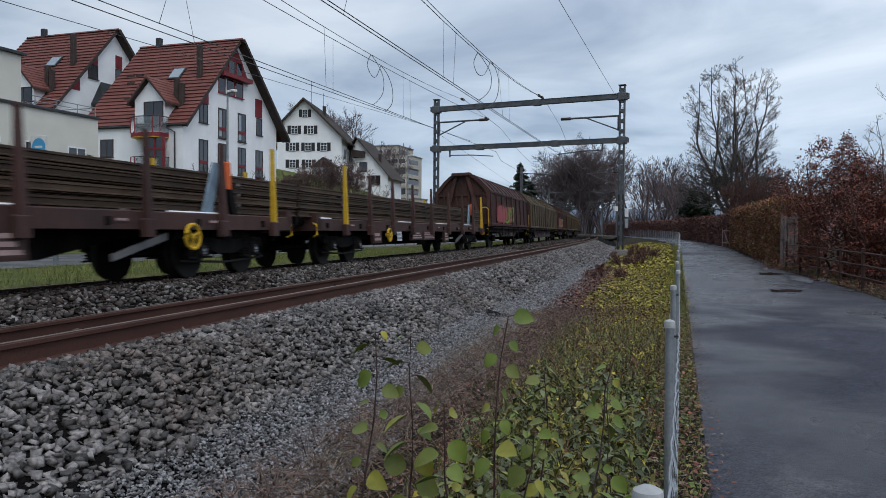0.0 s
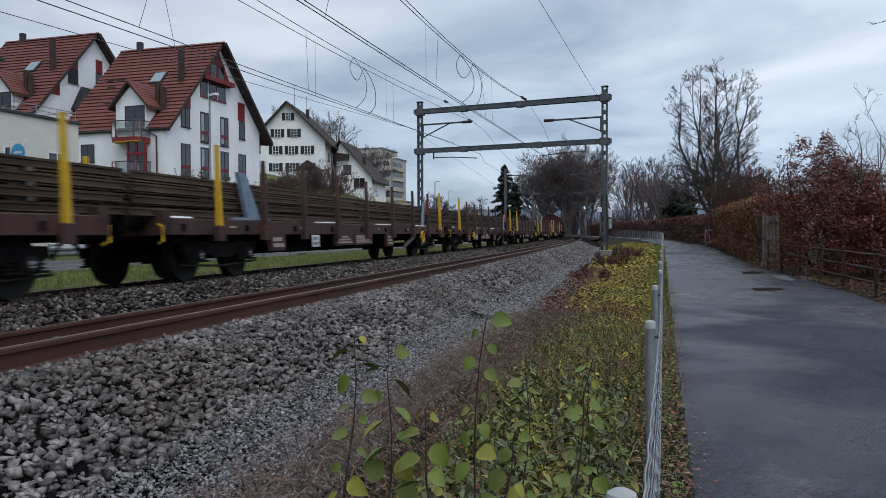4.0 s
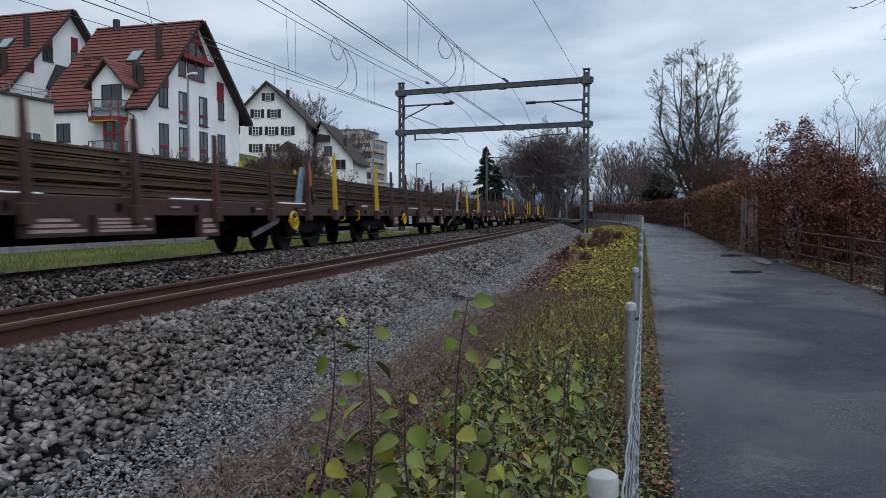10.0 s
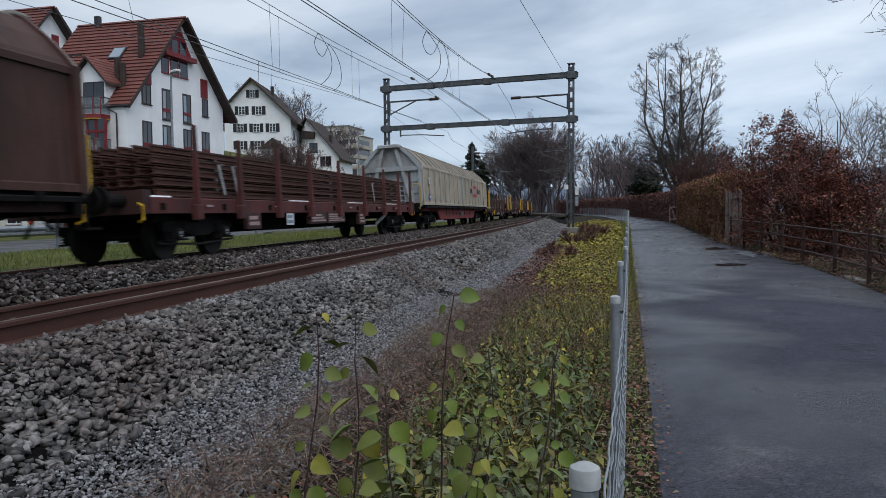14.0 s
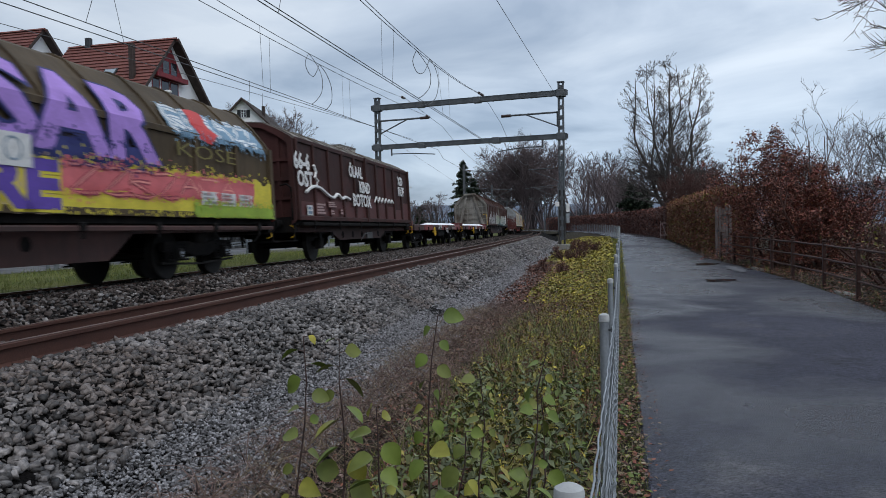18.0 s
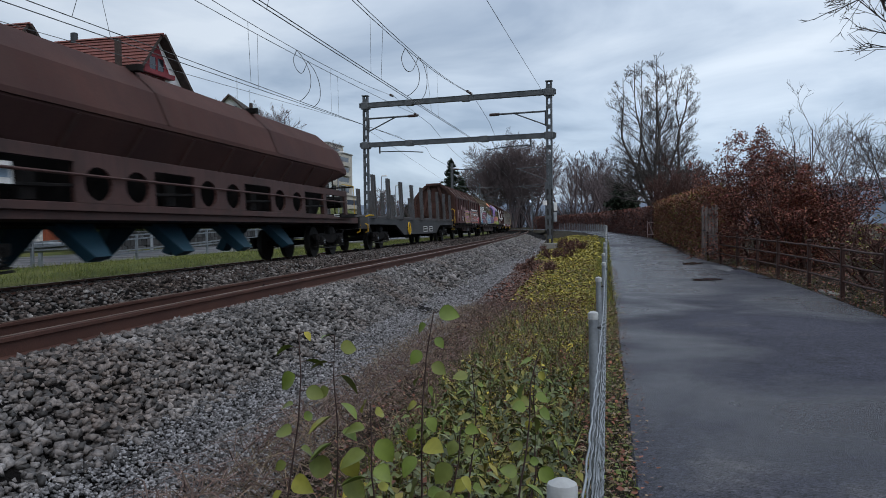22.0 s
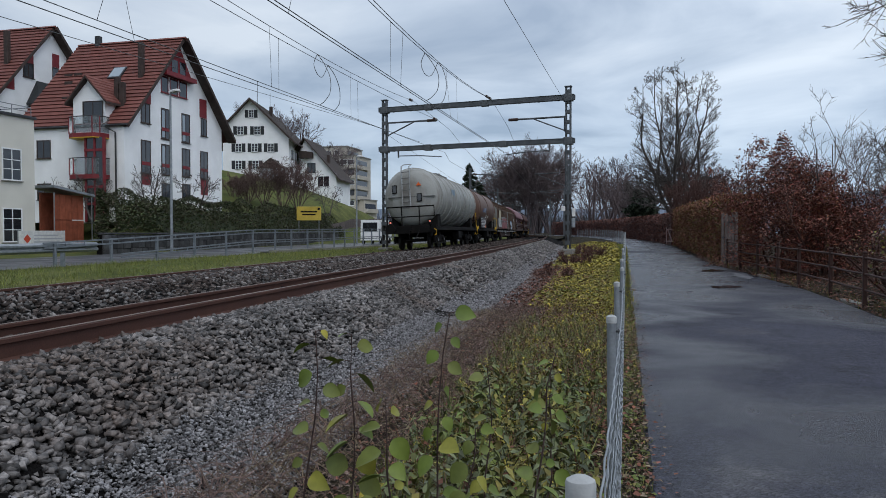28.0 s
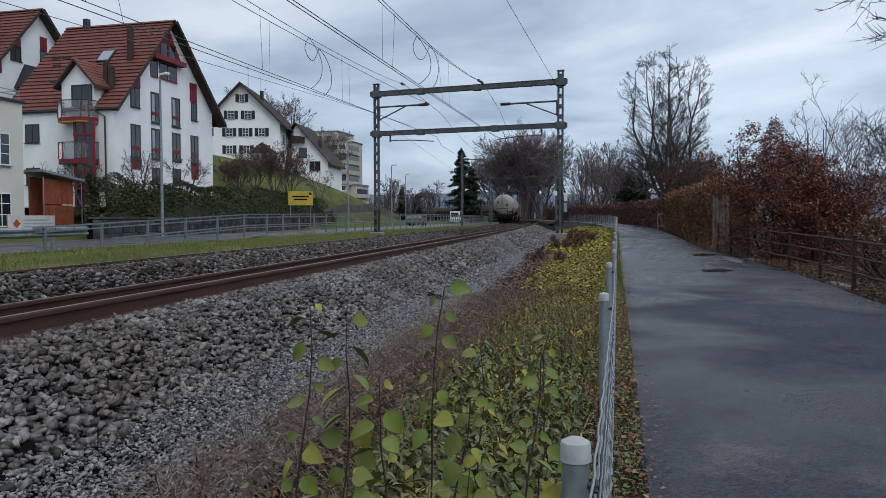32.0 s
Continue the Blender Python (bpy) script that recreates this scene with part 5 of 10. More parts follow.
def tank_wagon(L, body, label, rings, r=1.46, saddle=WAGON_DARK, walkway=True, axles=4):
    w = thing("tank_wagon", label, "wagon", group="goods train")
    h = L / 2 - 0.72
    b = h - 0.35
    zc = 1.18 + r
    n = 32
    prof = [(-b - 0.0, 0.0), (-b + 0.02, 0.35), (-b + 0.08, 0.65), (-b + 0.18, 0.85), (-b + 0.32, 0.96), (-b + 0.55, 1.0), (b - 0.55, 1.0), (b - 0.32, 0.96), (b - 0.18, 0.85), (b - 0.08, 0.65), (b - 0.02, 0.35), (b, 0.0)]
    sh = Shape().loft([[(r * max(k, 0.01) * math.cos(2 * math.pi * i / n), y, zc + r * max(k, 0.01) * math.sin(2 * math.pi * i / n)) for i in range(n)] for y, k in prof])
    tank = part("tank_shell", sh, body, w, smooth=True)
    for k in range(rings):
        y = -b + 0.7 + k * (2 * b - 1.4) / max(1, rings - 1)
        ring = Shape().loft([[((r + q) * math.cos(2 * math.pi * i / n), y + a, zc + (r + q) * math.sin(2 * math.pi * i / n)) for i in range(n)] for a, q in ((-0.07, 0.0), (-0.055, 0.045), (0.055, 0.045), (0.07, 0.0))], caps=False)
        part("shell_ring", ring, body, tank)
        # thin dark loop painted for the shadow line beside each ring
        gap = Shape().loft([[((r + 0.004) * math.cos(2 * math.pi * i / n), y + a, zc + (r + 0.004) * math.sin(2 * math.pi * i / n)) for i in range(n)] for a in (0.075, 0.12)], caps=False)
        part("ring_seam", gap, DARK_LINE, tank, "dark line coloured as shade beside the ring")
    part("main_frame", Shape().box(-1.25, 1.25, -h, h, 0.92, 1.14), saddle, w)
    for d in (-1, 1):
        for y in (-b + 1.0, b - 1.0):
            part("saddle", Shape().prism([(y - 0.5, 1.14), (y + 0.5, 1.14), (y + 0.4, 1.75), (y - 0.4, 1.75)], "x", min(d * 0.8, d * 1.2), max(d * 0.8, d * 1.2)), saddle, w)
        part("side_rail", Shape().box(min(d * 1.24, d * 1.32), max(d * 1.24, d * 1.32), -h, h, 0.94, 1.06), saddle, w)
    part("outlet_pipe", Shape().rod((-1.2, 0.3, 0.72), (1.25, 0.3, 0.72), 0.1, n=10).box(0.9, 1.3, -0.2, 0.9, 0.5, 0.9, bevel=0.04), saddle, w)
    part("air_tank", Shape().rod((-0.3, -1.8, 0.62), (-0.3, -0.4, 0.62), 0.2, n=12), saddle, w)
    if walkway:
        part("walkway", Shape().box(-0.4, 0.4, -1.8, 1.8, zc + r + 0.02, zc + r + 0.09), GREY_STEEL, w)
        part("filling_dome", Shape().rod((0, 0, zc + r - 0.1), (0, 0, zc + r + 0.2), 0.32, n=16), body, w)
    # rear end: ladder, railing, lamps and plates
    lad = part("ladder", Shape().rod((-0.42, -b - 0.10, 2.2), (-0.42, -b - 0.06, zc + r + 0.05), 0.03, n=6).rod((-0.02, -b - 0.10, 2.2), (-0.02, -b - 0.06, zc + r + 0.05), 0.03, n=6).tube([(-0.42, -b - 0.06, zc + r + 0.05), (-0.42, -b + 0.5, zc + r + 0.2), (-0.02, -b + 0.5, zc + r + 0.2), (-0.02, -b - 0.06, zc + r + 0.05)], 0.025), PALE_GREY, w)
    for k in range(7):
        z = 2.1 + k * 0.3
        y = -b - 0.09
        part("rung", Shape().rod((-0.42, y, z), (-0.02, y, z), 0.022, n=6), GREY_STEEL, lad)
    for d in (-1, 1):
        ee = d * (h - 0.05)
        part("end_railing", Shape().tube([(-1.2, ee, 1.1), (-1.2, ee, 2.15), (1.2, ee, 2.15), (1.2, ee, 1.1)], 0.042).tube([(-1.2, ee, 1.65), (1.2, ee, 1.65)], 0.032).tube([(-0.45, ee, 1.1), (-0.45, ee, 2.15)], 0.032).tube([(0.45, ee, 1.1), (0.45, ee, 2.15)], 0.032), WAGON_DARK, w)
    part("end_plate", Shape().box(-0.95, -0.72, -b - 0.02, -b + 0.4, zc + 0.2, zc + 0.62), WAGON_DARK, w)
    part("plate_sheet", Shape().box(-0.92, -0.75, -b - 0.028, -b - 0.021, zc + 0.24, zc + 0.58), GANTRY, w)
    part("end_plate", Shape().box(0.3, 0.56, -b - 0.02, -b + 0.4, zc - 0.25, zc + 0.15), WAGON_DARK, w)
    part("plate_sheet", Shape().box(0.33, 0.53, -b - 0.028, -b - 0.021, zc - 0.21, zc + 0.11), GANTRY, w)
    part("hazard_triangle", Shape().prism([(0.3, zc + 0.55), (0.52, zc + 0.55), (0.41, zc + 0.74)], "y", -b - 0.02, -b + 0.3), ORANGE, w)
    part("weld_seam", Shape().box(-1.2, 1.2, -b - 0.012, -b + 0.3, zc + 0.0, zc + 0.02), GREY_STEEL, w)
    for y in ((-(L / 2 - 2.7), L / 2 - 2.7)):
        bogie(w, y)
    ends(w, L)
    return w, zc, b


# ---- the train, front to rear: what each wagon is and where its front stands ----
def train_run(t):
    return 19.81 * t - 0.03425 * t * t


TRAIN = []


def join_train(w, front, length, wide):
    """front: offset of the wagon's leading buffers; wide: half the distance of its pivots."""
    TRAIN.append((w, front - length / 2, wide))


def run_wagon(w, middle, wide):
    rows = []
    for k in range(65):
        t = k * 0.5
        s = middle + train_run(t)
        a, b = spot(s + wide, -TRACK_GAP - GAUGE / 2), spot(s - wide, -TRACK_GAP - GAUGE / 2)
        c, d = (a + b) / 2, a - b
        lean = -math.degrees(math.atan(FAR_CANT / GAUGE))
        rows.append((t, pose(c.x, c.y, FAR_RAIL_Z - FAR_CANT / 2 + 0.004, 0, lean, -math.degrees(math.atan2(d.x, d.y)))))
    walk(w, rows)


def build_train():
    # covered wagons ahead
    lead = covered_wagon(15.5, COVER_DARK, COVER_DARK, COVER_BROWN, WAGON_BROWN, "dark brown covered wagon with green and red graffiti", axles=2, doors=2, ribs=8)
    spray(lead, -5.5, 0.5, 1.3, 2.2, paint((0.30, 0.06, 0.07)), 1)
    scrawl(lead, -2.6, 0.6, 1.4, 2.2, paint((0.15, 0.33, 0.04)), WAGON_DARK, 41, 3)
    second = covered_wagon(23.2, COVER_OLIVE, COVER_OLIVE, COVER_BROWN, WAGON_BROWN, "olive brown covered wagon with pale streaks", doors=2, ribs=14)
    third = copy_thing(lead, Matrix.Identity(4))
    fourth = copy_thing(second, Matrix.Identity(4))
    fifth = copy_thing(second, Matrix.Identity(4))
    join_train(lead, 45.8, 15.5, 4.5)
    join_train(second, 69.0, 23.2, 8.0)
    join_train(third, 84.5, 15.5, 4.5)
    join_train(fourth, 107.7, 23.2, 8.0)
    join_train(fifth, 130.9, 23.2, 8.0)
    # twelve rail carriers
    a = rail_wagon(4, 0.6, 0)
    b = rail_wagon(4, 4.6, 0, "oxide brown flat wagon half loaded with steel rails")
    c = rail_wagon(4, 0.6, 1, "oxide brown flat wagon with rails and two lashing frames")
    order = [a, c, "c", None, "c", b, None, "c", "c", None, "c", "b"]
    for k, kind in enumerate(order):
        w = kind if kind in (a, b, c) else copy_thing({"b": b, "c": c}.get(kind, a), Matrix.Identity(4))
        join_train(w, 30.3 - 21.0 * k, 21.0, 7.6)
    # beige sliding-wall wagon
    w = covered_wagon(23.9, BEIGE, BEIGE_ROOF, PALE_GREY, FRAME_RED, "beige sliding-wall wagon with a red frame", doors=2, ribs=16)
    plate(w, 1.436, 4.35, 5.95, 1.72, 2.45, paint((0.36, 0.035, 0.04)), "emblem", bars=1, ink=LABEL_PINK)
    for d in (-1, 1):
        part("end_beam", Shape().prism([(-1.42, d * 11.24), (1.42, d * 11.24), (0.5, d * 11.46), (-0.5, d * 11.46)], "z", 2.64, 2.84), PALE_GREY, w)
    for y0, n, z in ((3.1, 4, 1.95), (6.1, 7, 1.95)):
        for k in range(n):
            part("emblem_bar", Shape().box(1.436, 1.44, y0 + k * 0.25, y0 + k * 0.25 + 0.17, z, z + 0.26 + 0.08 * (k % 3 == 0)), DARK_LINE, w)
    for y0, z, n, step in ((-11.2, 1.62, 3, 0.27), (-11.2, 1.47, 4, 0.2), (-11.2, 1.32, 3, 0.3), (-8.9, 1.40, 5, 0.2), (-7.4, 1.40, 6, 0.2), (-5.9, 1.40, 4, 0.2), (8.8, 1.55, 5, 0.22)):
        for k in range(n):
            part("letter_bar", Shape().box(1.4345, 1.438, y0 + k * step, y0 + k * step + step * 0.72, z, z + 0.09), PALE_GREY, w)
    plate(w, 1.436, -10.05, -9.75, 1.35, 1.62, paint((0.05, 0.08, 0.22)), bars=1, ink=LABEL_WHITE)
    part("round_mark", Shape().rod((1.436, -9.92, 2.22), (1.44, -9.92, 2.22), 0.17, n=20), LABEL_WHITE, w)
    part("mark_bar", Shape().box(1.441, 1.444, -10.02, -9.82, 2.19, 2.24), LABEL_PINK, w)
    join_train(w, -221.1, 23.9, 8.0)
    # red rail wagon
    w = rail_wagon(5, 0.6, 2, "faded red bogie wagon loaded with short rails")
    for o in w.children:
        if o.name.startswith(("side_sill", "stake", "solebar")):
            o.data = o.data.copy()
            o.data.materials[0] = WAGON_OXIDE
            if o.name.startswith("stake"):
                tagged(o, "faded red steel stake")
        if o.name.startswith("steel_rail"):
            o.data.materials[0] = RAIL_RUST
    for y in (-6.8, -6.2, -3.9, 4.2, 7.7, 8.05, 8.75):
        part("load_strap", Shape().box(-1.19, 1.19, y, y + 0.09, 1.8, 1.815).prism([(y, 1.2), (y + 0.09, 1.2), (y - 0.11, 1.8), (y - 0.2, 1.8)], "x", 1.19, 1.2), PALE_GREY, w, "pale lashing strap")
    join_train(w, -245.0, 21.2, 7.6)
    # brown sliding wagon with pale graffiti, grey streaked at the rear
    w = covered_wagon(23.4, COVER_BROWN, COVER_BROWN, COVER_GREY, WAGON_BROWN, "brown sliding-wall wagon with pale graffiti and grey ends", doors=2, ribs=14)
    plate(w, 1.436, 7.7, 8.95, 1.32, 2.19, LABEL_WHITE)
    part("round_mark", Shape().rod((1.443, 8.15, 1.9), (1.446, 8.15, 1.9), 0.13, n=18), BLUE_GREY, w)
    part("bar", Shape().box(1.443, 1.446, 8.0, 8.6, 1.52, 1.56), BLUE_GREY, w)
    part("repainted_patch", Shape().box(1.381, 1.386, 7.6, 8.7, 2.25, 2.78), paint((0.13, 0.025, 0.025)), w, "dark red patch")
    TEAL = paint((0.05, 0.17, 0.19))
    spray(w, -2.6, 7.3, 1.15, 1.62, TEAL, 3)
    burner(w, 1.9, 7.1, 1.25, 1.86, [(paint((0.45, 0.45, 0.40)), 0.20), (paint((0.03, 0.035, 0.035)), 0.125), (paint((0.40, 0.41, 0.36)), 0.09)], 42, 5, slant=0.2)
    burner(w, -3.4, 1.6, 1.25, 1.9, [(paint((0.40, 0.40, 0.34)), 0.19), (TEAL, 0.12), (paint((0.42, 0.40, 0.26)), 0.08)], 4, 4, slant=0.2)
    for k in range(9):
        y = -10.2 + k * 0.9
        part("white_streak", Shape().box(1.436, 1.44, y, y + 0.3 + 0.2 * (k % 2), 1.25, 1.8 + 0.25 * (k % 3)), paint((0.42, 0.42, 0.42)), w)
    join_train(w, -266.3, 23.4, 8.0)
    # two flats
    f1 = flat_wagon("red and brown empty flat wagon with snow on its deck")
    f2 = copy_thing(f1, Matrix.Identity(4))
    join_train(f1, -289.7, 15.2, 5.0)
    join_train(f2, -304.8, 15.2, 5.0)
    # dark covered wagon with white scrawl
    w = covered_wagon(14.4, COVER_DARK, COVER_GREY, COVER_DARK, WAGON_BROWN, "dark brown covered wagon with white sprayed scrawl", axles=2, doors=2, ribs=10, frame_ends=False, eave=3.22, crown=3.72)
    WHITE_SPRAY = paint((0.68, 0.68, 0.67))
    for text, y, z, size, wide in (("\u00d6LAAL", -2.0, 2.55, 0.50, 0.95), ("KIND", -1.04, 2.08, 0.49, 1.05), ("BOTOX", -1.84, 1.62, 0.54, 1.1), ("66-6", -6.68, 2.46, 0.60, 1.05), ("OST", -6.5, 2.02, 0.56, 1.1), ("XD", 4.5, 2.62, 0.46, 1.2), ("RUF", 4.45, 2.2, 0.48, 1.2)):
        lettering(w, text, y, z, size, WHITE_SPRAY, x=1.474 if text in ("KIND", "BOTOX") else 1.445, bold=0.02, wide=wide)
    tag_line(w, [(-5.25, 2.62), (-5.1, 2.45), (-5.2, 2.3), (-5.0, 2.2), (-5.12, 2.05)], 0.045, WHITE_SPRAY)
    wave = smooth_line([Vector((y, z, 0)) for y, z in ((-5.95, 1.86), (-5.4, 2.03), (-4.8, 2.02), (-4.2, 1.86), (-3.7, 1.80), (-3.3, 1.92), (-2.9, 1.80), (-2.5, 1.86), (-2.1, 1.80))], 4)
    tag_line(w, [(p.x, p.y) for p in wave], 0.045, WHITE_SPRAY)
    tag_line(w, [(0.84 + 0.227 * k, 1.9 + (0.11 if k % 2 else -0.09) * (1 - 0.04 * k)) for k in range(13)], 0.03, WHITE_SPRAY)
    LOW_RED = paint((0.085, 0.030, 0.028))
    for k in range(10):
        a = -6.4 + 1.28 * k
        part("repainted_patch", Shape().box(1.381, 1.386, a + 0.08, a + 1.2, 1.25, 1.62 + 0.10 * ((k * 7) % 4)), LOW_RED, w, "faded red lower panel")
    plate(w, 1.436, -5.9, -5.5, 1.25, 1.52, LABEL_WHITE, bars=2, ink=BLUE_GREY)
    for y0, y1, z0, z1, n in ((-5.2, -4.4, 1.28, 1.62, 4), (-4.2, -3.4, 1.5, 1.68, 3), (-4.0, -3.6, 1.28, 1.45, 2), (-3.1, -2.8, 1.3, 1.5, 2)):
        plate(w, 1.436, y0, y1, z0, z1, LOW_RED, bars=n, ink=LABEL_PINK)
    join_train(w, -319.5, 14.4, 4.3)
    # olive wagon covered in bright graffiti
    w = covered_wagon(25.4, COVER_OLIVE, COVER_OLIVE, paint((0.20, 0.03, 0.025)), WAGON_BROWN, "olive wagon covered in bright many-coloured graffiti", doors=2, ribs=14, frame_ends=False, bottom_rail=WAGON_BROWN, eave=2.68)
    NAVY, LILAC, ACID = paint((0.03, 0.035, 0.14)), paint((0.34, 0.20, 0.55)), paint((0.55, 0.46, 0.05))
    WHITE, BLACK, SKY = paint((0.62, 0.65, 0.66)), paint((0.02, 0.02, 0.025)), paint((0.06, 0.30, 0.52))
    # purple letters on a blue and acid ground
    E = 2.68
    spray(w, 3.0, 6.9, 1.92, 2.25, NAVY, 11)
    spray(w, 4.4, 11.9, 1.16, 1.95, ACID, 13, x=1.441)
    spray(w, 0.0, 3.5, 1.16, 1.9, ACID, 10, x=1.441)
    spray(w, 3.3, 4.5, 1.14, 1.9, paint((0.50, 0.36, 0.26)), 9, x=1.443)
    for mat, x, bold in ((NAVY, 1.447, 0.10), (LILAC, 1.452, 0.055)):
        roof_lettering(w, "SAR", 3.2, 2.06, 1.72, mat, x, bold, 1.3, E)
    lettering(w, "ELSORE", 0.1, 1.22, 0.88, ACID, x=1.451, bold=0.085, wide=1.5)
    lettering(w, "ELSORE", 0.1, 1.22, 0.88, paint((0.10, 0.055, 0.30)), x=1.456, bold=0.045, wide=1.5)
    spray(w, 4.6, 10.9, 1.48, 1.9, paint((0.54, 0.13, 0.14)), 12, x=1.445)
    burner(w, 4.8, 10.8, 1.46, 1.84, [(paint((0.26, 0.05, 0.07)), 0.05), (paint((0.66, 0.26, 0.22)), 0.018)], 44, 8, x=1.452)
    spray(w, 8.2, 11.8, 1.14, 1.36, paint((0.30, 0.42, 0.06)), 8, x=1.458)
    # orange and blue throw-up on the roof beside the joint
    spray(w, -0.6, 2.3, 2.66, 2.92, NAVY, 17, x=1.43, eave=E)
    burner(w, -0.5, 2.2, 2.98, 3.3, [(paint((0.58, 0.52, 0.48)), 0.15), (paint((0.62, 0.20, 0.06)), 0.11)], 17, 4, x=1.435, eave=E)
    # white letters with a red stroke on a pale blue ground, over the roof's edge
    spray(w, 7.6, 11.6, 2.62, 3.2, paint((0.16, 0.27, 0.37)), 18, x=1.43, eave=E)
    burner(w, 7.8, 11.4, 2.76, 3.2, [(WHITE, 0.09), (paint((0.20, 0.28, 0.36)), 0.02)], 45, 6, x=1.436, eave=E)
    burner(w, 8.7, 9.4, 2.72, 3.2, [(paint((0.52, 0.05, 0.05)), 0.14)], 46, 1, x=1.446, eave=E)
    lettering(w, "KOSE", 7.7, 2.24, 0.38, paint((0.17, 0.145, 0.045)), x=1.446, bold=-0.004, wide=2.6)
    # pale blue and white strokes on a mint glow
    spray(w, -5.2, 0.1, 1.14, 1.9, paint((0.46, 0.52, 0.44)), 16)
    spray(w, -4.6, -0.3, 1.14, 1.5, paint((0.34, 0.46, 0.55)), 19, x=1.441)
    burner(w, -4.6, -0.4, 1.28, 1.9, [(NAVY, 0.17), (WHITE, 0.12), (SKY, 0.045)], 48, 6, x=1.449, slant=0.15)
    # yellow outlined letters high on the wall
    lettering(w, "TOGKOS", -5.6, 2.12, 0.52, paint((0.17, 0.145, 0.045)), x=1.446, bold=-0.006, wide=2.1)
    lettering(w, "HER", -0.25, 2.05, 0.46, paint((0.17, 0.145, 0.045)), x=1.446, bold=-0.006, wide=1.9)
    burner(w, -5.5, -3.4, 2.56, 2.72, [(paint((0.36, 0.38, 0.39)), 0.022)], 61, 5, x=1.43)
    burner(w, -2.9, -1.0, 2.5, 2.64, [(paint((0.40, 0.42, 0.43)), 0.02)], 62, 6, x=1.446)
    # white letters over a dark piece at the rear
    spray(w, -12.0, -5.9, 1.14, 2.2, paint((0.50, 0.54, 0.57)), 14)
    spray(w, -12.1, -9.8, 1.14, 1.5, SKY, 15, x=1.441)
    spray(w, -6.6, -5.4, 1.14, 1.9, SKY, 20, x=1.441)
    burner(w, -11.0, -5.5, 1.3, 2.05, [(WHITE, 0.26), (BLACK, 0.20), (paint((0.12, 0.03, 0.05)), 0.13), (paint((0.45, 0.16, 0.22)), 0.035)], 5, 4, x=1.449)
    lettering(w, "VIZER", -11.25, 2.2, 0.62, WHITE, x=1.446, bold=0.02, wide=2.1)
    plate(w, 1.445, -12.35, -11.35, 1.3, 2.6, LABEL_WHITE, bars=6, ink=PALE_GREY)
    pl = plate(w, 1.462, -4.85, -4.15, 1.76, 2.14, LABEL_WHITE)
    part("ring", Shape().tube([(0, 0.13 * math.cos(0.5236 * i), 0.13 * math.sin(0.5236 * i)) for i in range(13)], 0.016, n=5), BLUE_GREY, pl, m=Matrix.Translation((1.47, -4.5, 1.95)) @ Matrix.Diagonal((0.2, 1, 1, 1)))
    pl = plate(w, 1.466, 3.4, 4.05, 1.72, 2.16, LABEL_WHITE)
    part("ring", Shape().tube([(0, 0.15 * math.cos(0.5236 * i), 0.15 * math.sin(0.5236 * i)) for i in range(13)], 0.016, n=5), BLUE_GREY, pl, m=Matrix.Translation((1.474, 3.72, 1.95)) @ Matrix.Diagonal((0.2, 1, 1, 1)))
    for y in (8.5, 9.3, 10.1):
        plate(w, 1.466, y, y + 0.62, 1.36, 1.62, LABEL_WHITE, bars=3, ink=PALE_GREY)
    join_train(w, -334.1, 25.4, 8.6)
    # brown two-axle wagon
    REDDISH = paint((0.085, 0.034, 0.030))
    w = covered_wagon(16.9, COVER_DARK, COVER_BROWN, COVER_BROWN, WAGON_BROWN, "dark brown two-axle covered wagon with bright graffiti low down", axles=2, doors=2, ribs=10)
    part("repainted_patch", Shape().box(1.381, 1.386, 0.9, 3.95, 1.25, 2.08), paint((0.22, 0.05, 0.06)), w, "faded pink-red patch")
    part("repainted_patch", Shape().box(1.381, 1.386, 4.85, 5.8, 2.1, 2.67), REDDISH, w, "newer red-brown paint")
    spray(w, -3.0, 0.5, 1.16, 1.75, paint((0.46, 0.30, 0.07)), 21)
    burner(w, -2.8, 0.45, 1.25, 1.95, [(paint((0.06, 0.05, 0.12)), 0.16), (paint((0.50, 0.40, 0.12)), 0.11), (paint((0.38, 0.12, 0.34)), 0.05)], 49, 4, x=1.449, slant=0.15)
    spray(w, 1.0, 7.2, 1.14, 1.5, paint((0.42, 0.05, 0.06)), 22)
    spray(w, 5.9, 7.3, 1.14, 1.65, paint((0.46, 0.16, 0.20)), 23, x=1.44)
    burner(w, 0.95, 6.2, 1.24, 1.98, [(paint((0.66, 0.67, 0.67)), 0.25), (paint((0.025, 0.025, 0.03)), 0.155), (paint((0.14, 0.15, 0.16)), 0.085), (paint((0.42, 0.13, 0.05)), 0.035)], 52, 5, x=1.449, slant=0.1)
    for k, top in ((0, 2.0), (1, 2.02), (2, 2.3), (3, 2.28)):
        a = -7.56 + 1.51 * k
        part("repainted_patch", Shape().box(1.381, 1.386, a, a + 1.37, 1.25, top), REDDISH, w, "newer red-brown paint")
    part("ridge_rail", Shape().box(-0.34, 0.34, -7.4, 7.4, CROWN - 0.06, CROWN + 0.07, bevel=0.03), COVER_DARK, w)
    part("round_mark", Shape().rod((1.436, -4.9, 2.2), (1.44, -4.9, 2.2), 0.17, n=20), LABEL_PINK, w)
    plate(w, 1.436, -4.6, -4.2, 1.3, 1.6, LABEL_WHITE, bars=1, ink=BLUE_GREY)
    plate(w, 1.436, -7.0, -6.4, 1.45, 2.0, REDDISH, bars=5, ink=LABEL_PINK)
    plate(w, 1.436, -3.7, -3.0, 1.95, 2.25, REDDISH, bars=4, ink=LABEL_PINK)
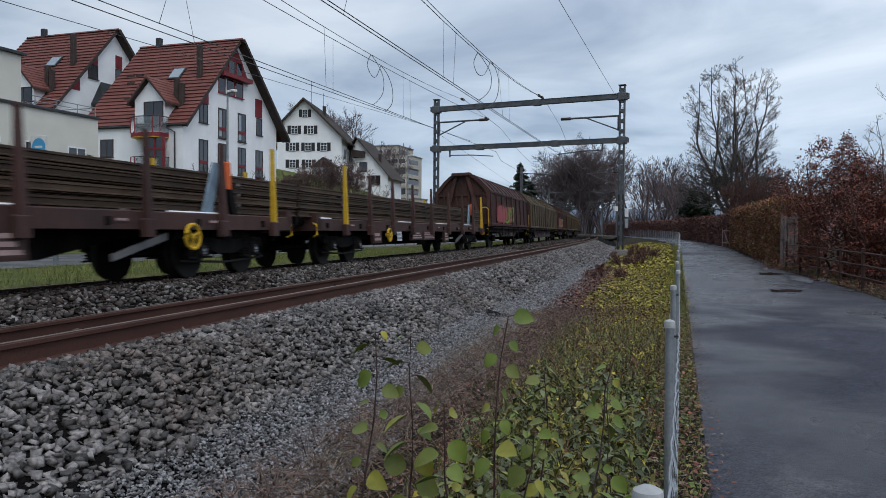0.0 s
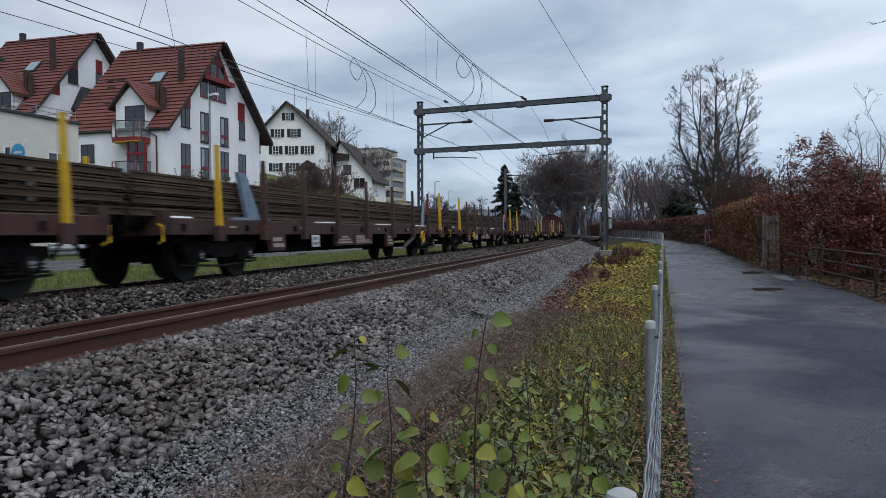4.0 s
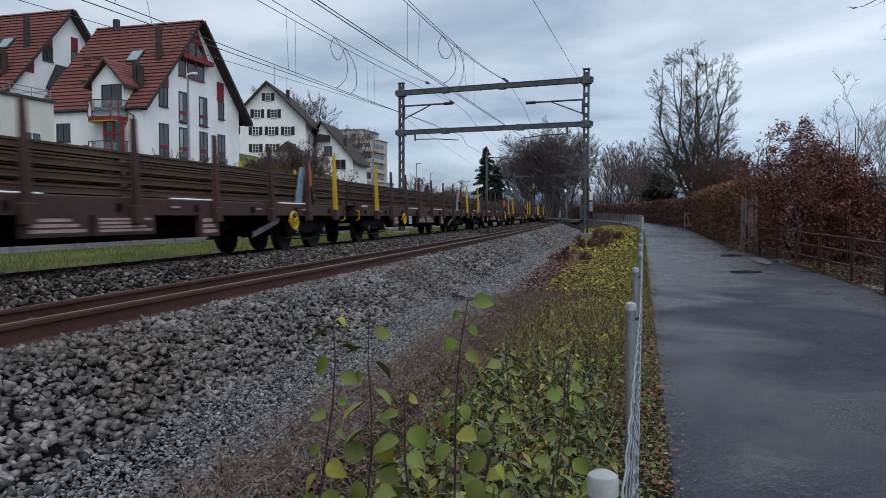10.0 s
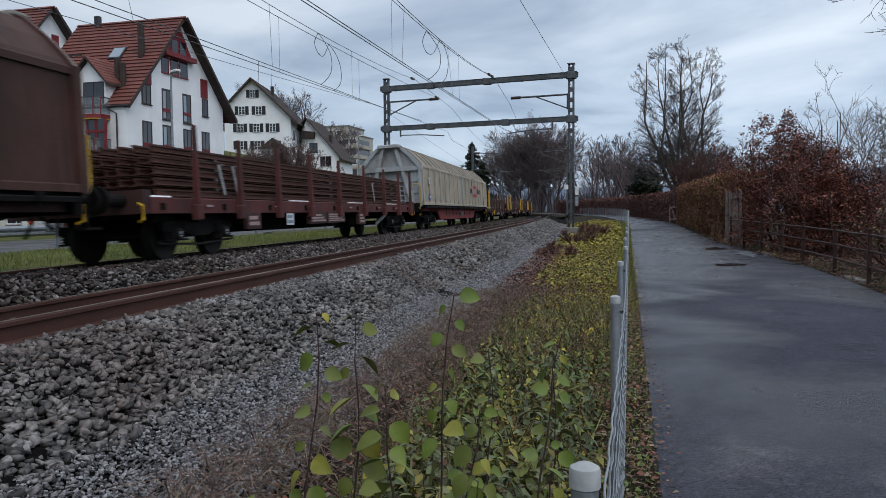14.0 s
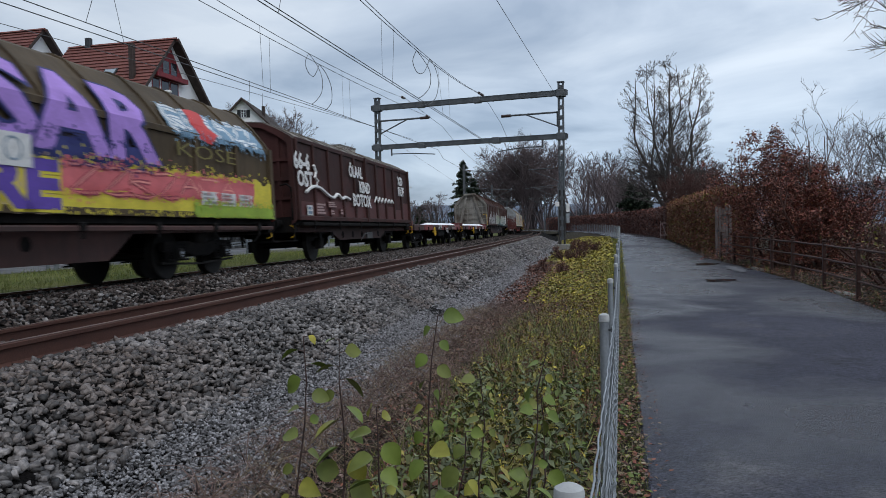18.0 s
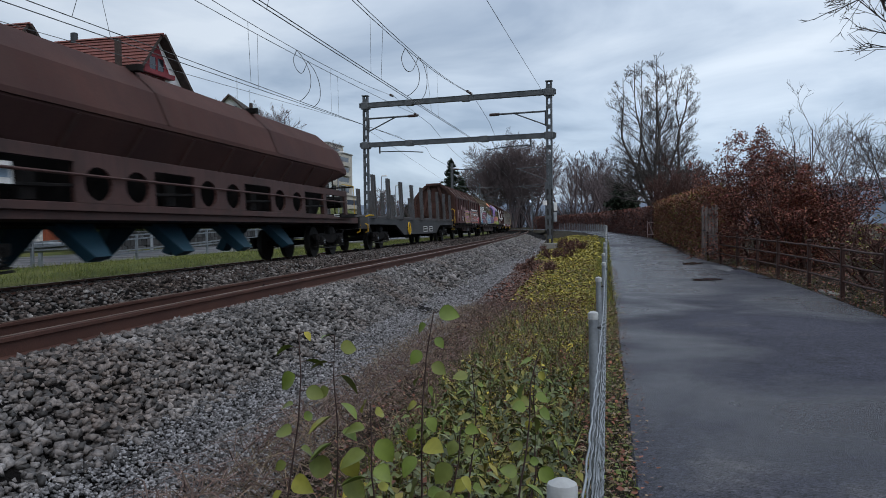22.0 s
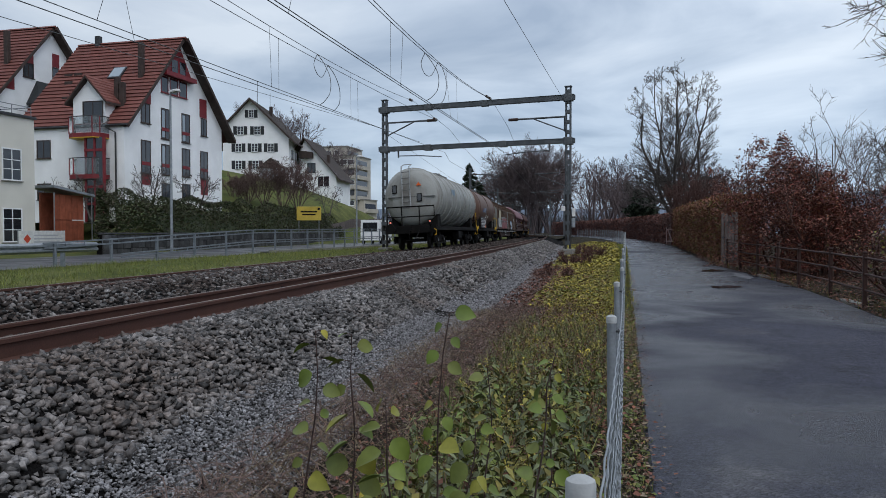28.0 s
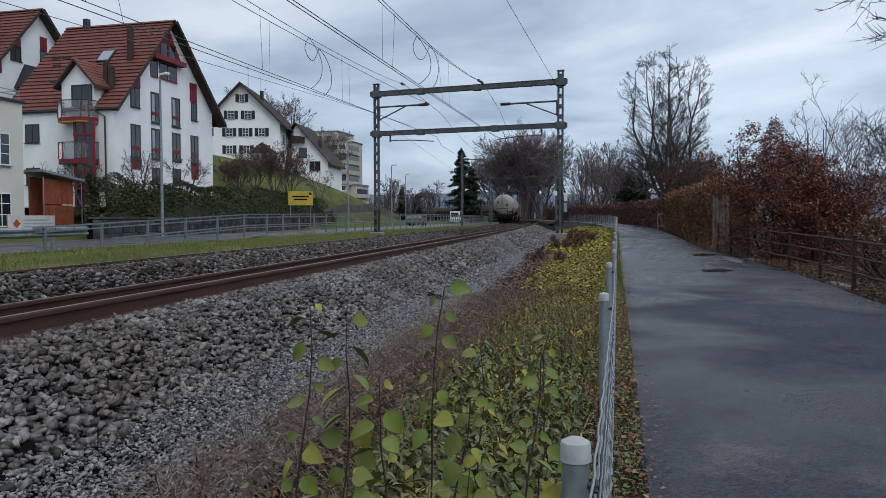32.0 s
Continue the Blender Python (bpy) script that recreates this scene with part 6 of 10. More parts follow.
    plate(w, 1.436, -3.5, -3.1, 1.55, 1.85, REDDISH, bars=3, ink=LABEL_PINK)
    join_train(w, -359.3, 16.9, 4.9)
    w = stanchion_wagon("grey flat wagon with tall paired steel stanchions, empty")
    join_train(w, -376.0, 23.2, 8.1)
    w = hopper_wagon(HOPPER_BROWN, WAGON_BROWN, "sooty brown hopper wagon with oval holes and blue chutes", paint((0.015, 0.05, 0.075)))
    plate(w, 1.365, -8.2, -7.9, 2.5, 2.9, LABEL_WHITE, bars=1, ink=BLUE_GREY)
    join_train(w, -399.0, 21.9, 7.6)
    w = hopper_wagon(MAUVE, WAGON_BROWN, "mauve hopper wagon with oval holes and ochre chutes", paint((0.10, 0.065, 0.035)))
    join_train(w, -421.3, 21.9, 7.6)
    w = covered_wagon(24.8, COVER_TAN, COVER_TAN, paint((0.17, 0.17, 0.158)), WAGON_BROWN, "tan brown sliding-wall wagon with faded red graffiti and pale ends", doors=2, ribs=16, frame_ends=True, bottom_rail=PALE_GREY)
    spray(w, -7.8, -1.6, 1.14, 1.75, paint((0.15, 0.045, 0.05)), 51)
    burner(w, -7.5, -1.9, 1.3, 2.0, [(paint((0.20, 0.20, 0.21)), 0.17), (paint((0.17, 0.045, 0.05)), 0.13), (paint((0.30, 0.10, 0.10)), 0.04)], 51, 6, x=1.447)
    burner(w, -7.9, -1.7, 1.9, 2.2, [(paint((0.16, 0.19, 0.19)), 0.035)], 54, 8, x=1.446)
    edge, fill = Shape(), Shape()
    for y0, y1, z0, z1 in ((3.3, 3.72, 1.62, 1.96), (3.3, 5.0, 1.72, 1.88), (3.86, 4.66, 1.16, 1.76), (4.0, 4.28, 1.7, 1.95), (4.6, 5.0, 1.5, 1.92)):
        edge.box(1.449, 1.452, y0 - 0.06, y1 + 0.06, z0 - 0.05, z1 + 0.05)
        for k in range(3):
            u, v = y0 + (y1 - y0) * k / 3, y0 + (y1 - y0) * (k + 0.8) / 3
            fill.box(1.453, 1.456 + 0.001 * k, u, v, z0 + 0.04 * (k % 2), z1 - 0.05 * ((k + 1) % 2))
    part("graffiti", edge, paint((0.14, 0.22, 0.32)), w)
    part("graffiti", fill, paint((0.44, 0.53, 0.62)), w)
    part("faded_patch", Shape().box(1.436, 1.44, 5.5, 6.25, 1.27, 1.78), paint((0.105, 0.075, 0.05)), w)
    part("faded_patch", Shape().box(1.436, 1.44, 6.3, 6.55, 1.3, 1.76), paint((0.10, 0.10, 0.11)), w)
    part("faded_patch", Shape().box(1.436, 1.44, 6.7, 7.1, 1.32, 1.56), paint((0.12, 0.07, 0.035)), w)
    scrawl(w, -1.0, -0.4, 1.5, 1.9, paint((0.40, 0.48, 0.58)), WAGON_DARK, 53, 1, fat=0.06)
    plate(w, 1.44, 8.7, 9.5, 1.37, 2.31, PALE_GREY, "pale_panel")
    part("round_mark", Shape().rod((1.446, 9.08, 1.97), (1.45, 9.08, 1.97), 0.15, n=18), LABEL_PINK, w)
    part("bar", Shape().box(1.446, 1.45, 8.95, 9.25, 1.54, 1.58), BLUE_GREY, w)
    for y0, y1 in ((-10.2, -9.42), (-9.24, -8.2)):
        plate(w, 1.44, y0, y1, 1.95, 2.78, paint((0.40, 0.37, 0.26)), "pale_panel")
        plate(w, 1.44, y0, y1, 1.27, 1.948, paint((0.34, 0.38, 0.40)), "pale_panel", bars=4, ink=PALE_GREY)
    part("round_mark", Shape().rod((1.452, -8.64, 2.02), (1.455, -8.64, 2.02), 0.14, n=18), LABEL_PINK, w)
    plate(w, 1.436, -11.1, -10.25, 1.3, 2.05, paint((0.36, 0.40, 0.42)), bars=6, ink=PALE_GREY)
    for y in (-0.6, 0.6):
        plate(w, 1.16, y, y + 0.8, 0.55, 0.85, LABEL_WHITE, bars=1)
    join_train(w, -443.75, 24.8, 8.5)
    w, zc, b = tank_wagon(13.5, TANK_BROWN, "rust brown tank wagon with faded hazard plates", 3, r=1.42)
    def on_shell(y, z):
        a = math.asin(max(-1, min(1, (z - zc) / 1.42)))
        return Matrix.Translation((1.425 * math.cos(a), y, zc + 1.425 * math.sin(a))) @ pose(0, 0, 0, 0, -math.degrees(a), 0)
    for y in (-0.7, 0.5):
        d = part("hazard_diamond", Shape().prism([(-0.2, 0), (0, -0.2), (0.2, 0), (0, 0.2)], "x", 0, 0.012), LABEL_WHITE, w, "worn white hazard diamond", m=on_shell(y, 1.95))
        part("mark", Shape().prism([(-0.15, 0), (0, -0.15), (0.02, 0.0), (0, 0.15)], "x", 0.012, 0.016), paint((0.16, 0.10, 0.09)), d)
    part("dark_plate", Shape().box(0, 0.012, -0.16, 0.16, -0.12, 0.12), WAGON_DARK, w, m=on_shell(-0.1, 1.62))
    part("small_plate", Shape().box(0, 0.012, -0.14, 0.14, -0.07, 0.07), LABEL_WHITE, w, m=on_shell(4.67, 2.35))
    # a worn emblem in pale blue shapes
    for y, h in ((-2.65, 0.3), (-2.22, 0.3), (-1.8, 0.3)):
        part("emblem_bar", Shape().prism([(0, 0), (0.3, 0), (0.36, h), (0.06, h)], "x", 0, 0.01), paint((0.22, 0.27, 0.36)), w, m=on_shell(y, 2.3))
    part("emblem_mark", Shape().prism([(0, 0), (0.42, 0), (0.21, 0.36)], "x", 0, 0.01), paint((0.08, 0.13, 0.26)), w, m=on_shell(-3.3, 2.28))
    info = part("info_board", Shape().box(1.36, 1.40, -4.6, -1.83, 1.14, 1.92, bevel=0.012), paint((0.035, 0.035, 0.04)), w, "dark data board with pale lines")
    r = random.Random(8)
    for k in range(6):
        y = -4.5
        while y < -2.3:
            e = min(-2.25, y + r.uniform(0.2, 0.7))
            part("bar", Shape().box(1.401, 1.404, y, e, 1.22 + k * 0.11, 1.27 + k * 0.11), LABEL_WHITE, info)
            y = e + r.uniform(0.08, 0.3)
    part("diamond", Shape().prism([(-2.3, 1.62), (-2.08, 1.40), (-1.86, 1.62), (-2.08, 1.84)], "x", 1.401, 1.405), LABEL_WHITE, info)
    part("number_plate", Shape().box(1.401, 1.407, -2.2, -1.86, 1.16, 1.36), ORANGE, info, "orange plate")
    for y, wd in ((0.9, 0.18), (1.4, 0.32), (2.15, 0.14)):
        part("stained_band", Shape().loft([[(1.4235 * math.cos(c), y + a, zc + 1.4235 * math.sin(c)) for c in np.linspace(-1.0, 2.0, 20)] for a in (0, wd)], caps=False, closed=False), material("rust_run_stain", (0.115, 0.065, 0.042), 0.6, vary=0.4, scale=2, streak=(0.075, 0.042, 0.032)), w, smooth=True)
    for yy in (6.05, -6.05):
        part("step_rail", Shape().tube([(1.28, yy - 0.35, 0.95), (1.30, yy - 0.1, 1.15), (1.30, yy + 0.3, 1.25), (1.30, yy + 0.3, 1.05)], 0.035), YELLOW, w, "yellow hand rail")
        part("platform_rail", Shape().tube([(1.2, yy, 1.1), (1.2, yy, 2.15), (0.6, yy, 2.2)], 0.025), YELLOW, w, "yellow hand rail")
    join_train(w, -468.7, 13.4, 4.0)
    w, zc, b = tank_wagon(16.0, TANK_WHITE, "dirty white ribbed tank wagon with red tail lamps", 9, r=1.47)
    LAMP = bpy.data.materials.new("lit_tail_lamp")
    LAMP.use_nodes = True
    e = LAMP.node_tree.nodes["Principled BSDF"]
    e.inputs["Base Color"].default_value = (0.8, 0.15, 0.1, 1)
    e.inputs["Emission Color"].default_value = (1, 0.35, 0.25, 1)
    e.inputs["Emission Strength"].default_value = 0.4
    for x in (-1.0, 1.0):
        part("tail_lamp", Shape().box(x - 0.085, x + 0.085, -7.4, -7.3, 1.24, 1.50, bevel=0.03), WAGON_DARK, w, "dark tail lamp box")
        part("lamp_glass", Shape().rod((x, -7.41, 1.38), (x, -7.43, 1.38), 0.045, n=12), LAMP, w, "lit lamp glass")
    part("emblem_bar", Shape().box(1.46, 1.475, -3.2, -2.2, zc + 0.2, zc + 0.5), BLUE_GREY, w)
    part("black_seam", Shape().loft([[(1.485 * math.cos(2 * math.pi * i / 32), 1.8 + a, zc + 1.485 * math.sin(2 * math.pi * i / 32)) for i in range(32)] for a in (-0.05, 0.05)], caps=False), WAGON_DARK, w)
    join_train(w, -482.0, 16.0, 5.3)


build_train()


def motions():
    # the delivery van drives off along the road
    rows = []
    for t, s in ((0, -440), (10, -262), (18, -115), (24, -6), (26, 29.5), (27.5, 56.8), (28, 66), (28.5, 75.4), (29, 85), (30.5, 112), (32, 139)):
        p = along(s, -15.6, 0.33)
        rows.append((t, p))
    walk(VAN, rows)
    # the shoots lean over in the wind of the train
    for k, (t, x, y) in enumerate(SHOOTS):
        b = 0.6 * math.sin(k * 2.3)
        sway = ((0, 0), (2, b), (5, -b), (8, b), (11, -b * 0.5), (14, b), (17, -0.5), (18.8, 0.2), (19.4, 1.0 + b), (19.9, 2.1), (20.4, 2.3 + b * 0.5), (21.2, 1.6), (22.2, 0.2), (23.2, -0.4 + b), (24.2, 0.6), (25.5, 0.3), (28, 0.0), (32, b * 0.4))
        walk(t, [(a, pose(x, y, 0, -0.3 * v, v, 0)) for a, v in sway])
    for w, middle, wide in TRAIN:
        run_wagon(w, middle, wide)

# ---- overhead line ----
def lattice_post(parent, x, y, z0, z1, turn, dark_to):
    """Two channels with battens, as one post of several parts."""
    m = pose(x, y, 0, 0, 0, turn)
    for dx in (-0.12, 0.12):
        sh = Shape().box(dx - 0.035, dx + 0.035, -0.11, 0.11, z0, z1)
        part("post_channel", sh, GANTRY, parent, m=m)
        part("post_base_coat", Shape().box(dx - 0.039, dx + 0.039, -0.114, 0.114, z0, dark_to), GANTRY_DARK, parent, "tarred lower post", m=m)
    n = int((z1 - z0) / 0.55)
    for k in range(n):
        z = z0 + 0.3 + k * 0.55
        part("post_batten", Shape().box(-0.12, 0.12, -0.125, -0.112, z, z + 0.2), GANTRY, parent, m=m)
        part("post_batten", Shape().box(-0.12, 0.12, 0.112, 0.125, z, z + 0.2), GANTRY, parent, m=m)
    part("footing", Shape().box(-0.35, 0.35, -0.35, 0.35, z0 - 0.4, z0 + 0.08, bevel=0.04), CONCRETE, parent, "concrete footing", m=m)
    part("post_cap", Shape().box(-0.19, 0.19, -0.15, 0.15, z1, z1 + 0.05), GANTRY, parent, m=m)


def beam(parent, a, b, z, h):
    a, b = Vector((*a, z)), Vector((*b, z))
    d = b - a
    m = Matrix.Translation(a) @ d.to_track_quat("X", "Z").to_matrix().to_4x4()
    L = d.length
    for dy in (-0.13, 0.13):
        part("beam_channel", Shape().box(-0.35, L + 0.35, dy - 0.03, dy + 0.03, -h / 2, h / 2), GANTRY, parent, m=m)
        part("beam_flange", Shape().box(-0.35, L + 0.35, dy - 0.055, dy + 0.055, h / 2, h / 2 + 0.02), GANTRY, parent, m=m)
    for k in range(10):
        x = L * (k + 0.5) / 10
        part("beam_batten", Shape().box(x - 0.06, x + 0.06, -0.13, 0.13, -h / 2 - 0.018, -h / 2), GANTRY, parent, m=m)
    return m


RIGHT_POST, LEFT_POST = (6.62, 41.5), (-3.74, 45.7)


def build_gantry():
    g = thing("overhead_line_gantry", "grey steel portal over both tracks with two cross beams", "gantry")
    (rx, ry), (lx, ly) = RIGHT_POST, LEFT_POST
    turn = math.degrees(math.atan2(ry - ly, rx - lx))
    lattice_post(g, rx, ry, 0.45, 9.35, turn, 4.9 - 1.4)
    lattice_post(g, lx, ly, 0.45, 9.35, turn, 1.9)
    beam(g, (lx, ly), (rx, ry), 8.78, 0.26)
    beam(g, (lx, ly), (rx, ry), 6.42, 0.24)
    u = Vector((rx - lx, ry - ly, 0)).normalized()
    L = Vector((lx, ly, 0))

    def at(d, z):
        return L + u * d + Vector((0, 0, z))
    W = (Vector((rx, ry, 0)) - L).length
    # brackets on the posts that steady the carrying cables, and arms under the lower beam
    for d0, d1, z in ((0.2, 3.35, 8.0), (W - 0.2, W - 3.4, 7.75)):
        br = part("bracket", Shape().tube([at(d0, z), at(d1, z)], 0.055), GANTRY, g)
        part("bracket_strut", Shape().tube([at(d0, z - 0.75), at((d0 + d1 * 1.2) / 2.2, z - 0.03)], 0.04), GANTRY, br)
        part("bracket_foot", Shape().tube([at(d0, z - 0.8), at(d0 + 0.0, z + 0.05)], 0.05), GANTRY, br)
        part("insulator", Shape().tube([at(d1, z), at(d1 + (0.55 if d1 < d0 else -0.55), z)], 0.085, n=8), INSULATOR, br)
    for d0, d1, z in ((0.9, 3.7, 6.0), (W - 1.05, W - 3.6, 5.95)):
        part("drop_bracket", Shape().tube([at(d0, 6.35), at(d0, z - 0.1)], 0.05), GANTRY, g)
        part("steady_arm", Shape().tube([at(d0, z), at((d0 + d1) / 2, z - 0.03), at(d1, z - 0.15)], 0.032), GANTRY, g)
    for d in (2.85, 6.35):
        for z in (8.78, 6.42):
            part("beam_clamp", Shape().box(-0.22, 0.22, -0.2, 0.2, -0.17, 0.17, bevel=0.03), GANTRY, g, m=Matrix.Translation(at(d + (1.1 if z < 7 and d > 4 else 0), z)) @ pose(0, 0, 0, 0, 0, turn))
    for d in (0.0, W):
        for z in (8.78, 6.42):
            part("corner_clamp", Shape().box(-0.26, 0.26, -0.2, 0.2, -0.2, 0.2, bevel=0.05), GANTRY, g, m=Matrix.Translation(at(d, z)) @ pose(0, 0, 0, 0, 0, turn))
    sb = Matrix.Translation(Vector((rx, ry - 0.22, 0)))
    part("signal_plate", Shape().box(0.18, 0.36, -0.02, 0.02, 2.3, 2.75), LABEL_WHITE, g, "white plate on the post", m=sb)
    part("post_lamp", Shape().box(-0.42, -0.2, -0.1, 0.1, 2.6, 2.85, bevel=0.03), LABEL_WHITE, g, m=sb)
    part("post_box", Shape().box(0.16, 0.34, -0.12, 0.1, 1.7, 2.2, bevel=0.02), GALV, g, m=sb)


build_gantry()


def sag_line(a, b, sag, n=14):
    a, b = Vector(a), Vector(b)
    return [a.lerp(b, k / n) - Vector((0, 0, sag * 4 * (k / n) * (1 - k / n))) for k in range(n + 1)]


def wire(name, pts, r, label, insulate=None):
    w = thing(name, label, "overhead wire")
    part("wire", Shape().tube(pts, r, n=5), WIRE, w)
    if insulate:
        a, b = insulate
        part("insulator", Shape().rod(a, b, 0.075, n=8), INSULATOR, w)
    return w


def point_on(pts, y):
    for a, b in zip(pts, pts[1:]):
        if (a.y - y) * (b.y - y) <= 0 and a.y != b.y:
            return a.lerp(b, (y - a.y) / (b.y - a.y))
    return pts[0]


def build_wires():
    # (gantry end, a point on the way, z there) carried on to the next support behind the camera
    def back(end, mid, y=-14.0):
        e, m = Vector(end), Vector(mid)
        k = (e.y - y) / (e.y - m.y)
        p = e + (m - e) * k
        return p
    spans = {
        "near_contact": ((3.34, 42.3, 5.80), (-1.58, 21.25, 5.8), 0.02, 0.011),
        "near_contact_b": ((3.15, 42.3, 5.88), (-1.37, 22.61, 5.8), 0.02, 0.011),
        "near_carrier": ((2.46, 42.5, 8.89), (-1.57, 21.32, 7.33), 0.0, 0.011),
        "near_carrier_b": ((2.31, 42.5, 8.98), (-1.31, 22.86, 7.52), 0.0, 0.011),
        "far_contact": ((-0.13, 44.3, 6.1), (-5.4, 23.46, 5.95), 0.02, 0.011),
        "far_contact_b": ((-1.61, 44.3, 6.72), (-5.37, 24.29, 5.95), 0.05, 0.011),
        "far_carrier": ((-1.99, 44.3, 9.11), (-5.44, 23.28, 7.76), 0.0, 0.011),
        "far_carrier_b": ((-0.55, 44.3, 7.97), (-5.37, 24.32, 7.63), 0.0, 0.011),
        "feeder_left": ((-3.72, 45.7, 7.64), (-7.93, 24.44, 6.5), 0.0, 0.009),
        "feeder_right": ((6.65, 41.5, 8.16), (2.59, 24.0, 7.42), 0.0, 0.008),
    }
    lines = {}
    for key, (end, mid, sag, r) in spans.items():
        b = back(end, mid)
        if "carrier" in key:
            b.z = 9.0
            # a hanging cable: its low point lies between the supports
            e, m = Vector(end), Vector(mid)
            pts = []
            for k in range(25):
                q = k / 24
                p = e.lerp(b, q)
                qm = (e.y - m.y) / (e.y - b.y)
                chord = e.lerp(b, qm).z
                sagz = (chord - m.z) / (4 * qm * (1 - qm))
                p.z -= sagz * 4 * q * (1 - q)
                pts.append(p)
        else:
            pts = sag_line(end, b, sag)
        lines[key] = pts
        name = "contact_wire" if "contact" in key else "carrying_cable" if "carrier" in key else "feeder_wire"
        ins = None
        if "carrier" in key:
            d = (pts[1] - pts[0]).normalized()
            ins = (pts[0] + d * 0.25, pts[0] + d * 0.85)
        w = wire(name, pts, r, {"contact_wire": "thin dark contact wire over the track", "carrying_cable": "sagging carrying cable with an insulator", "feeder_wire": "single thin feeder wire along the posts"}[name], ins)
        lines[key + "_thing"] = w
    # droppers, and slack loops that join the cables and the contact wires: (cable, wire, heights along the line)
    for side, drops, loop in (("far", ((23.3, 23.45, 24.3, 24.3), (31.8, 29.9, 31.3, 32.6), (15.75, 15.9, 16.6, 16.6), (8.0, 8.0, 9.0, 9.0)), (27.7, 26.95, 28.25, 29.3)), ("near", ((21.3, 21.3, 22.85, 22.6), (29.35, 28.6, 32.1, 30.4), (14.0, 14.0, 15.0, 15.0), (7.0, 7.0, 8.0, 8.0)), (25.7, 25.1, 28.2, 26.7))):
        ca, cb, wa, wb = lines[side + "_carrier"], lines[side + "_carrier_b"], lines[side + "_contact"], lines[side + "_contact_b"]
        ta, tb = lines[side + "_carrier_thing"], lines[side + "_carrier_b_thing"]
        for ya, yc, yb, yd in drops:
            part("dropper", Shape().rod(point_on(ca, ya), point_on(wa, yc), 0.006, n=4), WIRE, ta)
            part("dropper", Shape().rod(point_on(cb, yb), point_on(wb, yd), 0.006, n=4), WIRE, tb)
        ya, yc, yb, yd = loop
        a, c, e, d = point_on(ca, ya), point_on(wa, yc), point_on(cb, yb), point_on(wb, yd)
        x = Vector((1, 0, 0))
        part("jumper_loop", Shape().tube(smooth_line([a, a - x * 0.13 + Vector((0, 0, -0.35)), a + x * 0.0 + Vector((0, 0, -0.72)), a.lerp(e, 0.5) + Vector((0, 0, -0.62)), e]), 0.012, n=5), WIRE, ta)
        part("jumper_loop", Shape().tube(smooth_line([a, a + x * 0.22 + Vector((0, 0, -0.3)), a.lerp(c, 0.45) + x * 0.42, a.lerp(c, 0.75) + x * 0.40, a.lerp(c, 0.93) + x * 0.18, c]), 0.012, n=5), WIRE, ta)
        part("jumper_loop", Shape().tube(smooth_line([e, e.lerp(d, 0.2) + x * 0.22, e.lerp(d, 0.5) + x * 0.36, e.lerp(d, 0.8) + x * 0.32, e.lerp(d, 0.95) + x * 0.14, d]), 0.012, n=5), WIRE, tb)
    # the line goes on beyond the gantry
    for key, o, z0 in (("near_contact", -0.75, 5.85), ("near_carrier", -0.75, 8.7), ("far_contact", -4.487, 6.0), ("far_carrier", -4.487, 8.6)):
        sup = [36.5, 80, 122, 165, 205, 245]
        pts = []
        for a, b in zip(sup, sup[1:]):
            for k in range(8):
                q = k / 8
                sag = 1.3 if "carrier" in key else 0.0
                pts.append(spot(a + (b - a) * q, o, z0 - sag * 4 * q * (1 - q)))
        pts[0] = lines[key][0]
        wire("contact_wire" if "contact" in key else "carrying_cable", pts, 0.011, "thin wire running on over the far track")
    d1 = [(-3.85, 45.7, 7.5)] + [spot(s, -9.4, 7.0) for s in (82, 124, 166)]
    wire("feeder_wire", [Vector(p) for p in d1], 0.009, "single thin feeder wire along the posts")


build_wires()


def line_post(s, o, arm_to, label):
    """A single far mast with a cantilever arm."""
    p = along(s, o, 0.3)
    t = thing("overhead_line_mast", label, "mast", p, group="far masts")
    part("mast", Shape().box(-0.13, 0.13, -0.13, 0.13, 0, 8.6), GANTRY, t)
    d = 1 if arm_to > o else -1
    n = abs(arm_to - o)
    part("top_arm", Shape().tube([(0, 0, 7.9), (d * n, 0, 7.7)], 0.06), GANTRY, t)
    part("arm_strut", Shape().tube([(0, 0, 6.2), (d * n * 0.9, 0, 7.6)], 0.05), GANTRY, t)
    part("steady_arm", Shape().tube([(0, 0, 6.0), (d * (n + 0.4), 0, 5.6)], 0.04), GANTRY, t)
    part("insulator", Shape().tube([(d * 0.3, 0, 7.88), (d * 0.8, 0, 7.85)], 0.1), INSULATOR, t)
    return t


for s in (80, 122, 165, 205):
    line_post(s, 3.0, -0.75, "grey far mast with a slanting bracket beside the track")
    line_post(s + 1, -8.2, -4.487, "grey far mast with a slanting bracket beside the grass")

# ---- the mesh fence beside the path ----


